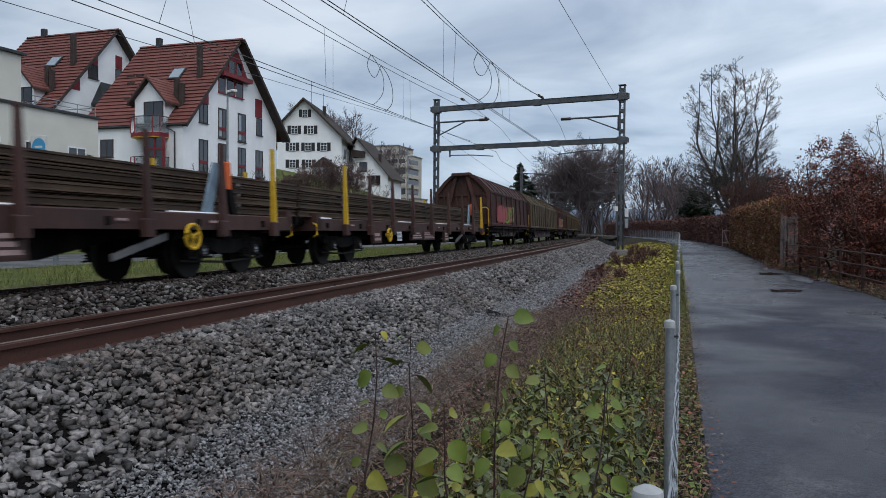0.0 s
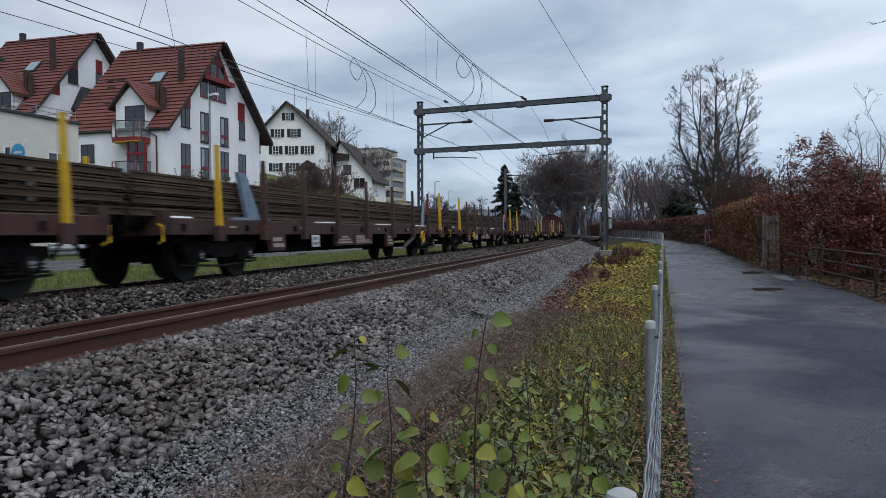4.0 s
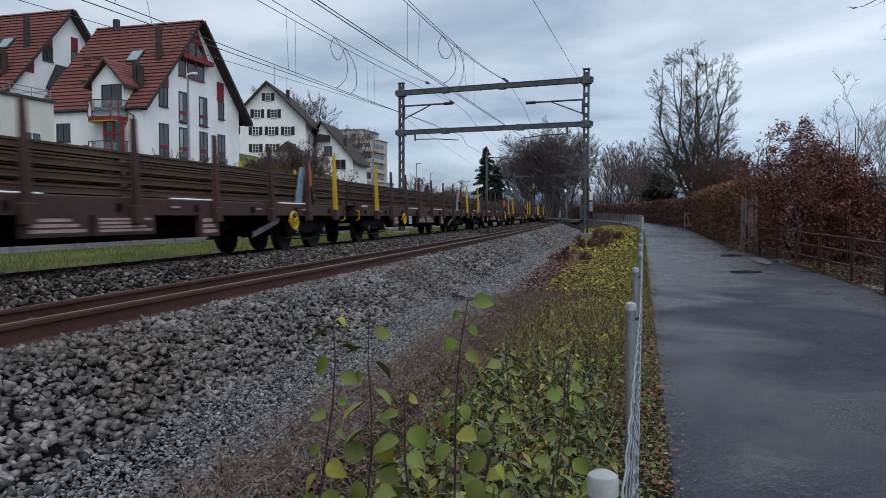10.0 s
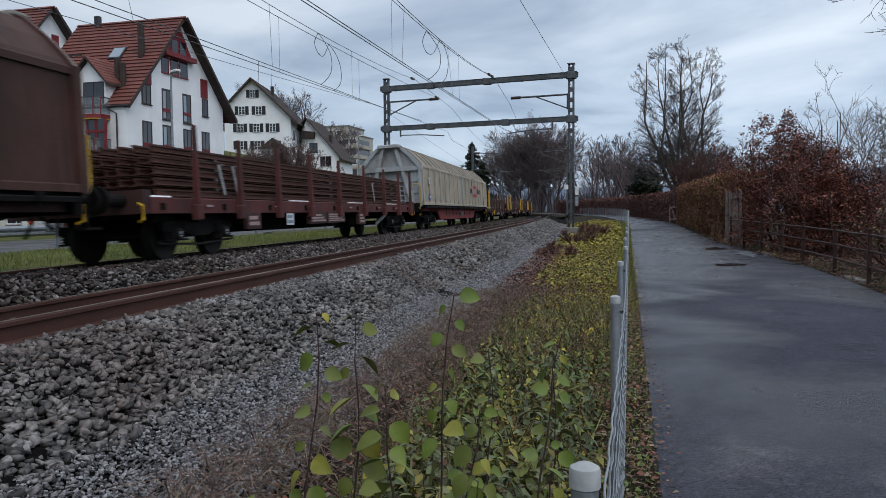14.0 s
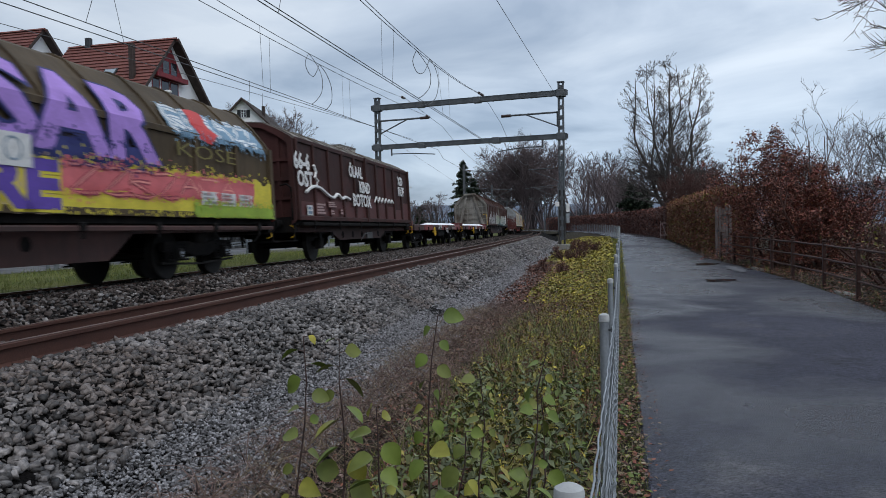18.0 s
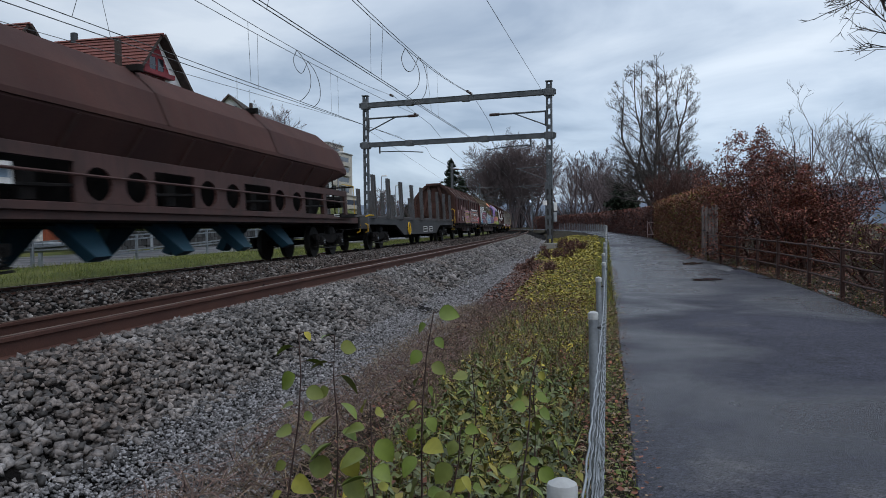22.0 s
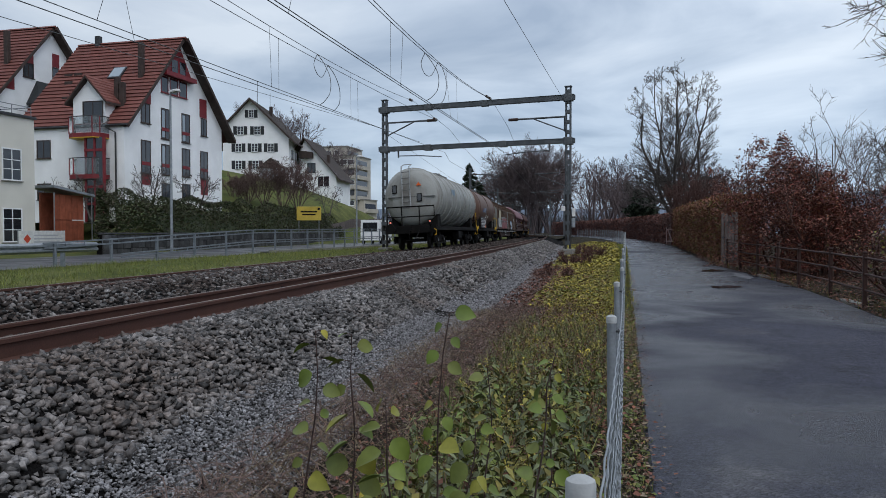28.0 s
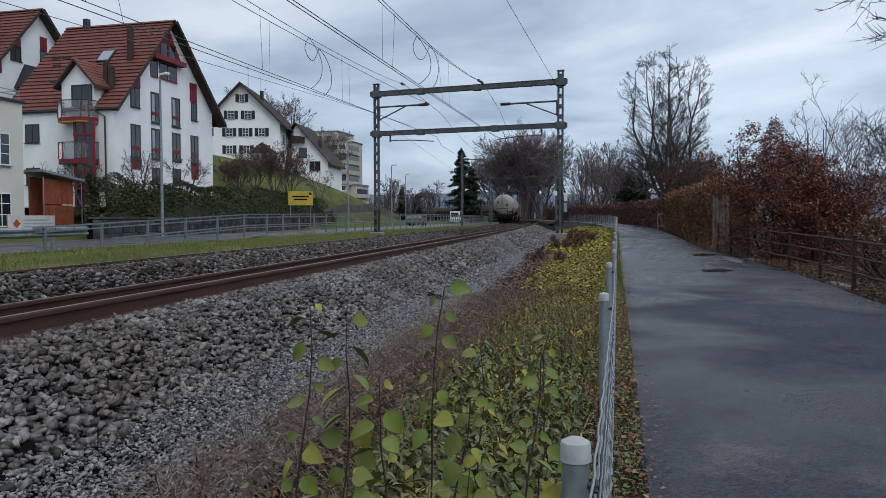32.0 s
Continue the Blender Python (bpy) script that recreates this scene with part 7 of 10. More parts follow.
def build_fence():
    f = thing("wire_fence", "low galvanised wire mesh fence with capped posts", "fence")
    post = cap = None
    base = Vector((0.82, 3.7, 0))
    u = Vector((0.236, 1.0, 0)).normalized()
    pts = [Vector((0.225, 1.255, 0))] + [base + u * 2.57 * k for k in range(20)]
    ang = -math.degrees(math.atan2(u.x, u.y))
    # past the straight the posts follow the path's bend
    h = 0.0
    p = pts[-1].copy()
    for k in range(24):
        h = float(np.interp(p.y, PATH_Y, PATH_H))
        p = p + Vector((math.sin(h), math.cos(h), 0)) * 2.57
        pts.append(p.copy())
    for k, q in enumerate(pts):
        m = pose(q.x, q.y, -0.12 + climb(q.y), random.uniform(-0.6, 0.6), random.uniform(-0.8, 0.8), ang)
        if post is None:
            ob = part("post", Shape().rod((0, 0, 0), (0, 0, 1.125), 0.0228, n=14), GALV, f, smooth=True, m=m)
            post = ob.data
            cs = Shape().loft([[(r * math.cos(2 * math.pi * i / 18), r * math.sin(2 * math.pi * i / 18), z) for i in range(18)] for r, z in ((0.0232, 1.108), (0.0258, 1.110), (0.0258, 1.136), (0.0240, 1.142), (0.0135, 1.148), (0.001, 1.151))])
            c = part("post_cap", cs, CAP, ob, "pale plastic cap", smooth=True)
            cap = c.data
        else:
            ob = shared("post", post, f, m)
            shared("post_cap", cap, ob, Matrix.Identity(4))
        if k < 4:
            part("wire_clip", Shape().rod((0.018, -0.004, 1.07), (0.040, -0.004, 1.07), 0.006, n=8).rod((0.034, -0.012, 1.062), (0.034, 0.004, 1.078), 0.004, n=6), METAL_DARK, ob, "dark wire clip")
    # mesh: line wires and kinked uprights, on the path's side of the posts
    def top(k):
        return pts[k] + Vector((0.036, 0, climb(pts[k].y)))
    for k in range(13):
        a, b = top(k), top(k + 1)
        if k == 0:
            a = a + (a - b) * 1.0
        n = 96 if k == 0 else 56 if k < 3 else 24
        rows_ = 11
        for r in range(rows_):
            z = 0.06 + r * 0.092
            dip = 0.035 if r == rows_ - 1 else 0.015
            pl = []
            for i in range(n + 1):
                q = i / n
                p = a.lerp(b, q)
                kink = 0.0022 * math.sin(i * 1.57 + r * 2.1)
                pl.append((p.x + kink, p.y, p.z + z - dip * 4 * q * (1 - q) * (1 if k else 0.4) + 0.004 * math.sin(i * 1.57 + r * 0.9)))
            part("line_wire", Shape().tube(pl, 0.0026 if r == rows_ - 1 else 0.0016, n=5), GALV, f)
        sh = Shape()
        m_ = int((b - a).length / 0.10)
        for i in range(m_):
            p = a.lerp(b, (i + 0.5) / m_)
            zs = [0.0 + 0.062 * j for j in range(16)]
            sh.tube([(p.x + (0.004 if j % 2 else -0.004), p.y + (0.014 if j % 2 else -0.014), p.z + z) for j, z in enumerate(zs)], 0.0012, n=3)
        tagged(part("upright_wire_mesh", sh, GALV, f), kind="stuff")
    sh = Shape()
    for k in range(13, len(pts) - 1):
        for r in range(6):
            sh.tube([top(k) + Vector((0, 0, 0.1 + 0.17 * r)), top(k + 1) + Vector((0, 0, 0.1 + 0.17 * r))], 0.003, n=3)
        n = 10
        for i in range(n):
            p = top(k).lerp(top(k + 1), i / n)
            sh.tube([p, p + Vector((0, 0, 0.95))], 0.003, n=3)
    tagged(part("far_mesh", sh, GALV, f), kind="stuff")


build_fence()

# ---- houses ----
def window(h, x, z0, z1, wdt, y=0.0, frame_mat=DARK_WOOD, axis="y", out=-1, cross=True, label=""):
    """A window set into a wall: frame, glass, mullion and sill. The wall lies across the given axis at y."""
    def bx(a0, a1, d0, d1, c0, c1):
        d0, d1 = y + out * d0, y + out * d1
        lo, hi = min(d0, d1), max(d0, d1)
        return Shape().box(a0, a1, lo, hi, c0, c1) if axis == "y" else Shape().box(lo, hi, a0, a1, c0, c1)
    f = 0.07
    fr = bx(x - wdt / 2 - f, x + wdt / 2 + f, -0.02, 0.035, z0 - f, z0)
    for q in ((x - wdt / 2 - f, x - wdt / 2, z0, z1), (x + wdt / 2, x + wdt / 2 + f, z0, z1), (x - wdt / 2 - f, x + wdt / 2 + f, z1, z1 + f)):
        o = bx(q[0], q[1], -0.02, 0.035, q[2], q[3])
        fr.add(o.v, o.f)
    w = part("window", fr, frame_mat, h, label)
    part("pane", bx(x - wdt / 2, x + wdt / 2, -0.015, 0.012, z0, z1), PANE, w)
    if cross:
        part("mullion", bx(x - 0.025, x + 0.025, 0.012, 0.03, z0, z1), frame_mat, w)
    part("sill", bx(x - wdt / 2 - 0.12, x + wdt / 2 + 0.12, 0.0, 0.12, z0 - f - 0.05, z0 - f), frame_mat if frame_mat != FRAME_WHITE else CONCRETE, w)
    return w


def roof_slope(h, x_eave, z_eave, x_ridge, z_ridge, y0, y1, mat, courses, thick=0.09):
    """One side of a roof: a boarded deck and overlapping courses of tile."""
    dx, dz = x_ridge - x_eave, z_ridge - z_eave
    n = Vector((-dz, 0, dx)).normalized()
    if n.z < 0:
        n = -n
    # under red tile the deck is dark, painting shadow lines between the courses
    deck = part("roof_deck", Shape().loft([[(x_eave, y, z_eave - 0.0), (x_ridge, y, z_ridge), (x_ridge, y, z_ridge - 0.14), (x_eave, y, z_eave - 0.14)] for y in (y0, y1)]), ROOF_GAP_SHADE if mat == ROOF_TILE else DARK_WOOD, h)
    for k in range(courses):
        a, b = (k + 0.07) / courses, (k + 1) / courses
        p, q = Vector((x_eave + dx * a, 0, z_eave + dz * a)), Vector((x_eave + dx * min(b, 1), 0, z_eave + dz * min(b, 1)))
        lo, hi = p + n * (thick if mat == ROOF_TILE else 0.045), q + n * 0.025
        sh = Shape().loft([[(p.x, y, p.z + 0.004), (lo.x, y, lo.z), (hi.x, y, hi.z), (q.x, y, q.z + 0.004)] for y in (y0, y1)])
        part("tile_course", sh, mat, deck)
    return deck


def gable_wall(h, W, z0, ze, zr, y, t, mat, xm=None, zer=None):
    """A gable: wall with its peak; thick towards +y."""
    xm = W / 2 if xm is None else xm
    zer = ze if zer is None else zer
    return part("wall", Shape().prism([(0, z0), (W, z0), (W, zer), (xm, zr), (0, ze)], "y", y, y + t), mat, h)


def build_red_house(m, label, peak=True):
    h = thing("house", label, "house", m)
    W, Ln, z0, ze, zr, xm, zer = 12.9, 9.2, 2.2, 9.3, 16.85, 6.75, 10.55
    gable_wall(h, W, z0, ze, zr - 0.12, 0, 0.35, WHITE_WALL, xm, zer)
    gable_wall(h, W, z0, ze, zr - 0.12, Ln - 0.35, 0.35, WHITE_WALL, xm, zer)
    part("wall", Shape().box(0, 0.35, 0.352, Ln - 0.352, z0, ze), WHITE_WALL, h)
    part("wall", Shape().box(W - 0.35, W, 0.352, Ln - 0.352, z0, zer), WHITE_WALL, h)
    k, kr = (zr - ze) / xm, 1.01
    ov, ovr = 0.12, 1.05
    roof_slope(h, -ov, ze - ov * k, xm, zr, -0.42, Ln + 0.3, ROOF_TILE, 24)
    roof_slope(h, W + ovr, zr - (W + ovr - xm) * kr, xm, zr, -0.75, Ln + 0.3, ROOF_TILE, 24)
    part("ridge_cap", Shape().prism([(xm - 0.2, zr + 0.0), (xm, zr + 0.16), (xm + 0.2, zr + 0.0)], "y", -0.6, Ln + 0.3), ROOF_TILE, h)
    # dark verge boards on the gable
    for (ax, az), yo in (((-ov, ze - ov * k), -0.40), ((W + ovr, zr - (W + ovr - xm) * kr), -0.74)):
        part("verge_board", Shape().prism([(ax, az - 0.26), (xm, zr - 0.26), (xm, zr + 0.06), (ax, az + 0.06)], "y", yo - 0.07, yo), DARK_WOOD, h)
        part("soffit", Shape().prism([(ax, az - 0.2), (xm, zr - 0.2), (xm, zr - 0.15), (ax, az - 0.15)], "y", yo, 0.0), DARK_WOOD, h)
    # gable windows
    for x, z, zt, w in ((2.39, 9.62, 10.97, 0.95), (4.8, 8.73, 10.96, 0.95), (7.5, 8.75, 10.95, 1.0), (10.1, 9.6, 10.95, 0.75), (2.39, 5.9, 8.24, 1.0), (4.8, 5.95, 8.2, 0.95), (7.5, 6.0, 8.15, 1.0), (10.1, 6.0, 8.2, 1.0), (4.8, 4.1, 5.2, 0.95), (7.5, 4.3, 5.3, 1.0)):
        if not peak and x < 5 and z > 8.5:
            continue
        wn = window(h, x, z, zt, w, frame_mat=DARK_WOOD)
        # every third or so half pane takes the painted sky reflection
        part("pane_reveal", Shape().box(x - w / 2 + 0.06, x - 0.06, -0.02, -0.013, z + 0.08, zt - 0.1), PANE_SKY if (int(x) + int(z)) % 3 == 0 else PANE, wn)
        if zt - z > 1.7:
            part("balustrade", Shape().box(x - w / 2, x + w / 2, -0.06, -0.04, z + 0.55, z + 0.8), RED_PAINT, h)
    for x, a, b in ((10.0, 11.05, 12.6), (2.39, 5.0, 5.8), (10.1, 4.6, 5.9)):
        part("red_panel", Shape().box(x - 0.5, x + 0.5, -0.05, 0.0, a, b), RED_PAINT, h)
    part("red_panel", Shape().prism([(2.0, 11.05), (3.0, 11.05), (3.0, 12.2), (2.0, 11.1)], "y", -0.05, 0.0), RED_PAINT, h)
    # glazed peak
    if peak:
        for x, w in ((4.75, 0.8), (5.95, 0.95), (7.15, 0.95)):
            window(h, x, 12.3, 13.45, w, frame_mat=RED_PAINT, cross=False)
        for x in (6.1, 7.15):
            window(h, x, 14.05, 15.05, 0.8, frame_mat=RED_PAINT, cross=False)
        part("peak_beam", Shape().box(4.3, 8.3, -0.55, -0.02, 13.55, 13.9), RED_PAINT, h)
        part("peak_boarding", Shape().prism([(4.9, 13.95), (8.4, 13.95), (6.75, 16.3)], "y", -0.008, 0.0), RED_PAINT, h)
    else:
        window(h, 4.45, 12.35, 13.4, 0.95, frame_mat=DARK_WOOD)
        part("red_panel", Shape().prism([(3.95, 13.48), (4.95, 13.48), (4.95, 14.4), (3.95, 13.5)], "y", -0.05, 0.0), RED_PAINT, h)
        part("red_panel", Shape().box(7.0, 7.75, -0.05, 0.0, 13.7, 14.8), RED_PAINT, h)
        window(h, 7.35, 12.5, 13.6, 0.6, frame_mat=DARK_WOOD, cross=False)
        # slate lean-to between the two houses
        part("lean_to_roof", Shape().add([(4.2, -1.3, 10.2), (8.2, -1.3, 10.2), (8.2, -0.01, 12.2), (5.3, -0.01, 12.2), (4.2, -1.3, 10.05), (8.2, -1.3, 10.05), (8.2, -0.01, 12.05), (5.3, -0.01, 12.05), (4.2, -0.01, 10.2), (4.2, -0.01, 10.05)], [(0, 1, 2, 3), (7, 6, 5, 4), (0, 4, 5, 1), (1, 5, 6, 2), (0, 3, 8), (4, 9, 7), (0, 8, 9, 4)]), SHUTTER, h, "dark slate lean-to roof")
        part("lean_to_wall", Shape().box(4.4, 8.0, -1.1, -0.01, 7.0, 10.05), DARK_WOOD, h)
    # dormer and balconies on the side
    dy, dw, zb, zp = 2.9, 2.7, 9.2, 12.6
    part("dormer_wall", Shape().prism([(dy - dw / 2, zb), (dy + dw / 2, zb), (dy + dw / 2, 11.1), (dy, zp - 0.15), (dy - dw / 2, 11.1)], "x", -0.06, 3.0), WHITE_WALL, h)
    for d in (-1, 1):
        a, b = (dy + d * (dw / 2 + 0.4), 10.8), (dy, zp + 0.12)
        dk = part("dormer_roof", Shape().prism([(a[0], a[1]), (b[0], b[1]), (b[0], b[1] - 0.16), (a[0], a[1] - 0.16)], "x", -0.45, 3.3), DARK_WOOD, h)
        for c in range(8):
            y0, y1 = a[0] + (b[0] - a[0]) * c / 8, a[0] + (b[0] - a[0]) * (c + 1.05) / 8
            z0_, z1_ = a[1] + (b[1] - a[1]) * c / 8, a[1] + (b[1] - a[1]) * (c + 1.05) / 8
            part("tile_course", Shape().prism([(y0, z0_ + 0.004), (y0, z0_ + 0.1), (y1, z1_ + 0.04), (y1, z1_ + 0.004)], "x", -0.45, 3.3), ROOF_TILE, dk)
    window(h, dy - 0.35, 9.3, 10.85, 1.6, y=-0.06, axis="x", frame_mat=DARK_WOOD)
    window(h, 6.9, 6.97, 8.18, 1.1, axis="x", frame_mat=DARK_WOOD)
    window(h, 6.9, 3.9, 5.0, 1.1, axis="x", frame_mat=DARK_WOOD)
    for z in (8.22, 5.28):
        ring = [(-0.0, 1.25), (-0.85, 1.35), (-1.15, 1.75), (-1.15, 3.35), (-0.85, 3.95), (0.0, 4.1)]
        b = part("balcony", Shape().prism([(x, y) for x, y in ring], "z", z, z + 0.30), RED_PAINT, h)
        part("balcony_floor", Shape().prism([(x * 1.02, y) for x, y in ring], "z", z - 0.06, z), YELLOW if z > 8 else DARK_WOOD, b)
        for (xa, ya), (xb, yb) in zip(ring[:-1], ring[1:]):
            part("glass_panel", Shape().add([(xa, ya, z + 0.34), (xb, yb, z + 0.34), (xb, yb, z + 1.42), (xa, ya, z + 1.42), (xa + 0.02, ya, z + 0.34), (xb + 0.02, yb, z + 0.34), (xb + 0.02, yb, z + 1.42), (xa + 0.02, ya, z + 1.42)], [(0, 1, 2, 3), (7, 6, 5, 4), (0, 3, 7, 4), (1, 5, 6, 2), (3, 2, 6, 7), (0, 4, 5, 1)]), BALCONY_GLASS, b)
        part("hand_rail", Shape().tube([(x, y, z + 1.47) for x, y in ring], 0.04), METAL_DARK, b)
        for x, y in ring[1:-1]:
            part("rail_post", Shape().rod((x, y, z + 0.3), (x, y, z + 1.47), 0.04, n=6), RED_PAINT, b)
    for y in (1.0, 1.75, 2.5):
        part("bay_column", Shape().box(-0.95, -0.80, y - 0.08, y + 0.08, z0, 8.2), RED_PAINT, h)
    part("bay_glass", Shape().box(-0.90, -0.85, 1.0, 2.5, z0, 8.2), PANE, h)
    for z in (3.4, 4.6, 7.2):
        part("bay_rail", Shape().box(-0.97, -0.8, 0.9, 2.6, z, z + 0.18), RED_PAINT, h)
    part("down_pipe", Shape().tube([(-0.2, 1.6, 9.1), (-0.16, 0.62, 8.6), (-0.12, 0.62, z0)], 0.06), METAL_DARK, h)
    part("gutter", Shape().rod((-ov - 0.08, -0.4, ze - ov * k - 0.05), (-ov - 0.08, Ln + 0.3, ze - ov * k - 0.05), 0.08), METAL_DARK, h)
    # things on the roof
    def on(x):
        return ze + k * x
    part("flue", Shape().box(3.4, 3.75, 0.98, 1.38, on(3.4) - 0.1, on(3.6) + 2.55, bevel=0.03), DARK_WOOD, h, "tall dark flue")
    for y in (0.95, 1.38):
        part("flue", Shape().box(1.15, 1.5, y, y + 0.36, on(1.15) - 0.1, on(1.3) + 1.7 + (y - 0.95) * 0.9, bevel=0.03), DARK_WOOD, h)
    part("chimney", Shape().box(6.5, 6.9, 7.3, 7.75, zr - 0.3, zr + 0.7, bevel=0.03), METAL_DARK, h)
    n = Vector((-k, 0, 1)).normalized()
    c = Vector((3.95, 3.55, on(3.95))) + n * 0.12
    m_ = Matrix.Translation(c) @ pose(0, 0, 0, 0, -math.degrees(math.atan(k)))
    sk = part("roof_window", Shape().box(-0.68, 0.68, -0.58, 0.58, -0.06, 0.06, bevel=0.02), METAL_DARK, h, m=m_)
    part("pane", Shape().box(-0.56, 0.56, -0.48, 0.48, 0.06, 0.075), PANE_SKY, sk)
    for b_, x in ((8.1, 3.9), (6.64, 1.94), (7.52, 3.24), (6.2, 2.2), (7.2, 3.9), (5.9, 1.5)):
        part("snow_guard", Shape().box(x, x + 0.12, b_ - 0.35, b_ + 0.35, on(x) + 0.05, on(x) + 0.30), DARK_WOOD, h)
    return h


HOUSE = pose(-23.0, 54.0, 0, 0, 0, 75.5)
build_red_house(HOUSE, "white rendered house with a steep red tiled roof and red balconies")
build_red_house(pose(-11.7, 2.55, 1.6) @ HOUSE, "white rendered house with a red tiled roof beside its twin", False)


def build_cream_house():
    u = Vector((1.2, 4.4, 0)).normalized()
    ang = math.degrees(math.atan2(u.y, u.x))
    far = Vector((-22.9, 42.0, 0))
    h = thing("flat_roofed_house", "cream rendered building with a flat roof and white windows", "house", pose(far.x, far.y, 0, 0, 0, ang))
    # local x runs along the front towards the far corner at 0; y points away from the road
    part("wall", Shape().box(-15, 0, 0, 0.35, 0.1, 7.7), CREAM_WALL, h)
    part("wall", Shape().box(-0.35, 0, 0.352, 9, 0.1, 7.7), CREAM_WALL, h)
    part("wall", Shape().box(-15, -14.65, 0.352, 9, 0.1, 7.7), CREAM_WALL, h)
    part("wall", Shape().box(-15, 0, 9.0, 9.35, 0.1, 7.7), CREAM_WALL, h)
    part("roof", Shape().box(-15.1, 0.1, -0.12, 9.4, 7.7, 7.85, bevel=0.03), METAL_DARK, h)
    part("upper_storey", Shape().box(-15, -4.6, 0.6, 8.5, 7.85, 10.4), CREAM_WALL, h)
    part("upper_roof", Shape().box(-15.2, -4.4, 0.4, 8.7, 10.4, 10.55, bevel=0.03), METAL_DARK, h)
    part("roof_railing", Shape().tube([(-4.4, 0.1, 8.35), (-0.1, 0.1, 8.35), (-0.1, 6, 8.35)], 0.025).tube([(-4.4, 0.1, 8.1), (-0.1, 0.1, 8.1)], 0.02), GALV, h)
    for x in (-4.2, -2.8, -1.4, -0.1):
        part("rail_post", Shape().rod((x, 0.1, 7.85), (x, 0.1, 8.36), 0.022, n=6), GALV, h)
    for x in (-1.55, -4.3, -7.0, -9.7):
        window(h, x, 4.3, 5.9, 1.15, frame_mat=FRAME_WHITE)
        window(h, x, 1.0, 2.7, 1.15, frame_mat=FRAME_WHITE)
        for z in (4.85, 5.35, 1.6, 2.2):
            part("glazing_bar", Shape().box(x - 0.55, x + 0.55, -0.03, -0.012, z - 0.02, z + 0.02), FRAME_WHITE, h)
    part("flue", Shape().rod((-7.6, 1.0, 10.5), (-7.6, 1.0, 12.2), 0.16), METAL_DARK, h)
    s = thing("round_sign", "white square shop sign with a pale blue disc", "sign", pose(far.x, far.y, 0, 0, 0, ang))
    part("board", Shape().box(-4.72, -4.62, -1.25, -0.15, 5.0, 6.2, bevel=0.02), LABEL_WHITE, s)
    blue = material("sign_blue", (0.05, 0.26, 0.48), 0.5, vary=0.08)
    for x in (-4.615, -4.731):
        part("disc", Shape().rod((x, -0.70, 5.62), (x + 0.006, -0.70, 5.62), 0.45, n=28), blue, s)
    part("sign_bar", Shape().box(-4.738, -4.733, -0.95, -0.45, 5.58, 5.68), LABEL_WHITE, s)
    part("sign_dot", Shape().box(-4.738, -4.733, -0.85, -0.55, 5.36, 5.42), LABEL_WHITE, s)
    part("bracket", Shape().rod((-4.67, -0.2, 5.9), (-4.67, 0.0, 5.9), 0.03), GALV, s)
    b = thing("banner", "white banner with a red diamond and unreadable lines", "banner", pose(far.x, far.y, 0, 0, 0, ang))
    part("cloth", Shape().box(-2.6, 0.6, -1.45, -1.43, 0.7, 1.55), LABEL_WHITE, b)
    part("diamond", Shape().prism([(-2.3, 1.12), (-2.05, 0.88), (-1.8, 1.12), (-2.05, 1.36)], "y", -1.458, -1.452), paint((0.45, 0.06, 0.03)), b)
    for z, e in ((1.3, 0.3), (1.12, 0.0), (0.95, 0.2)):
        part("bar", Shape().box(-1.6, 0.4 - e, -1.458, -1.452, z - 0.04, z + 0.04), GREY_WALL, b)
    for x in (-2.6, 0.6):
        part("banner_post", Shape().rod((x, -1.4, 0.1), (x, -1.4, 1.6), 0.03, n=6), GALV, b)


build_cream_house()


def build_shed():
    m = pose(-23.55, 45.6, 0, 0, 0, 72) @ Matrix.Diagonal((0.76, 0.7, 1.25, 1))
    s = thing("porch_shed", "rust red boarded shed with a sloping metal canopy", "shed", m)
    red = material("rust_red_boards", (0.29, 0.082, 0.045), 0.75, vary=0.25, scale=3, fine=30, each=0.15)
    part("back", Shape().box(-0.3, 2.9, 1.4, 1.6, 0.2, 3.1), red, s)
    for k in range(5):
        part("board", Shape().box(-0.3 + k * 0.62, 0.29 + k * 0.62, 0.0, 0.06, 0.3, 1.75), red, s)
        part("board", Shape().box(-0.3 + k * 0.62, 0.29 + k * 0.62, 0.02, 0.07, 1.80, 3.0), red, s)
    part("canopy", Shape().add([(-0.9, -0.7, 3.3), (3.4, -0.7, 2.95), (3.4, 2, 2.95), (-0.9, 2, 3.3), (-0.9, -0.7, 3.42), (3.4, -0.7, 3.07), (3.4, 2, 3.07), (-0.9, 2, 3.42)], [(3, 2, 1, 0), (4, 5, 6, 7), (0, 1, 5, 4), (1, 2, 6, 5), (2, 3, 7, 6), (3, 0, 4, 7)]), GALV, s)
    for x in (-0.7, 3.2):
        part("canopy_post", Shape().rod((x, -0.5, 0.2), (x, -0.5, 3.1), 0.05, n=8), GALV, s)
    # low concrete garden wall with bins' doors behind the road
    for k in range(16):
        p = along(31.5 + k * 2.6, -21.4, 0.2)
        g = thing("garden_wall", "low dark mossy retaining wall under the ivy", "wall", p, group="retaining walls")
        part("wall_core", Shape().box(-0.2, 0.12, -1.28, 1.28, 0, 1.12), GAP_BLACK, g)
        rs = random.Random(k)
        for c in range(3):
            y = -1.28
            while y < 1.2:
                e = min(1.28, y + rs.uniform(0.35, 0.75))
                part("stone", Shape().box(0.1, 0.2 + rs.uniform(0, 0.06), y + 0.012, e - 0.012, c * 0.375 + 0.01, c * 0.375 + 0.365, bevel=0.03), MOSSY_STONE, g)
                y = e
        part("coping", Shape().box(-0.25, 0.25, -1.3, 1.3, 1.15, 1.24, bevel=0.02), MOSSY_STONE, g)


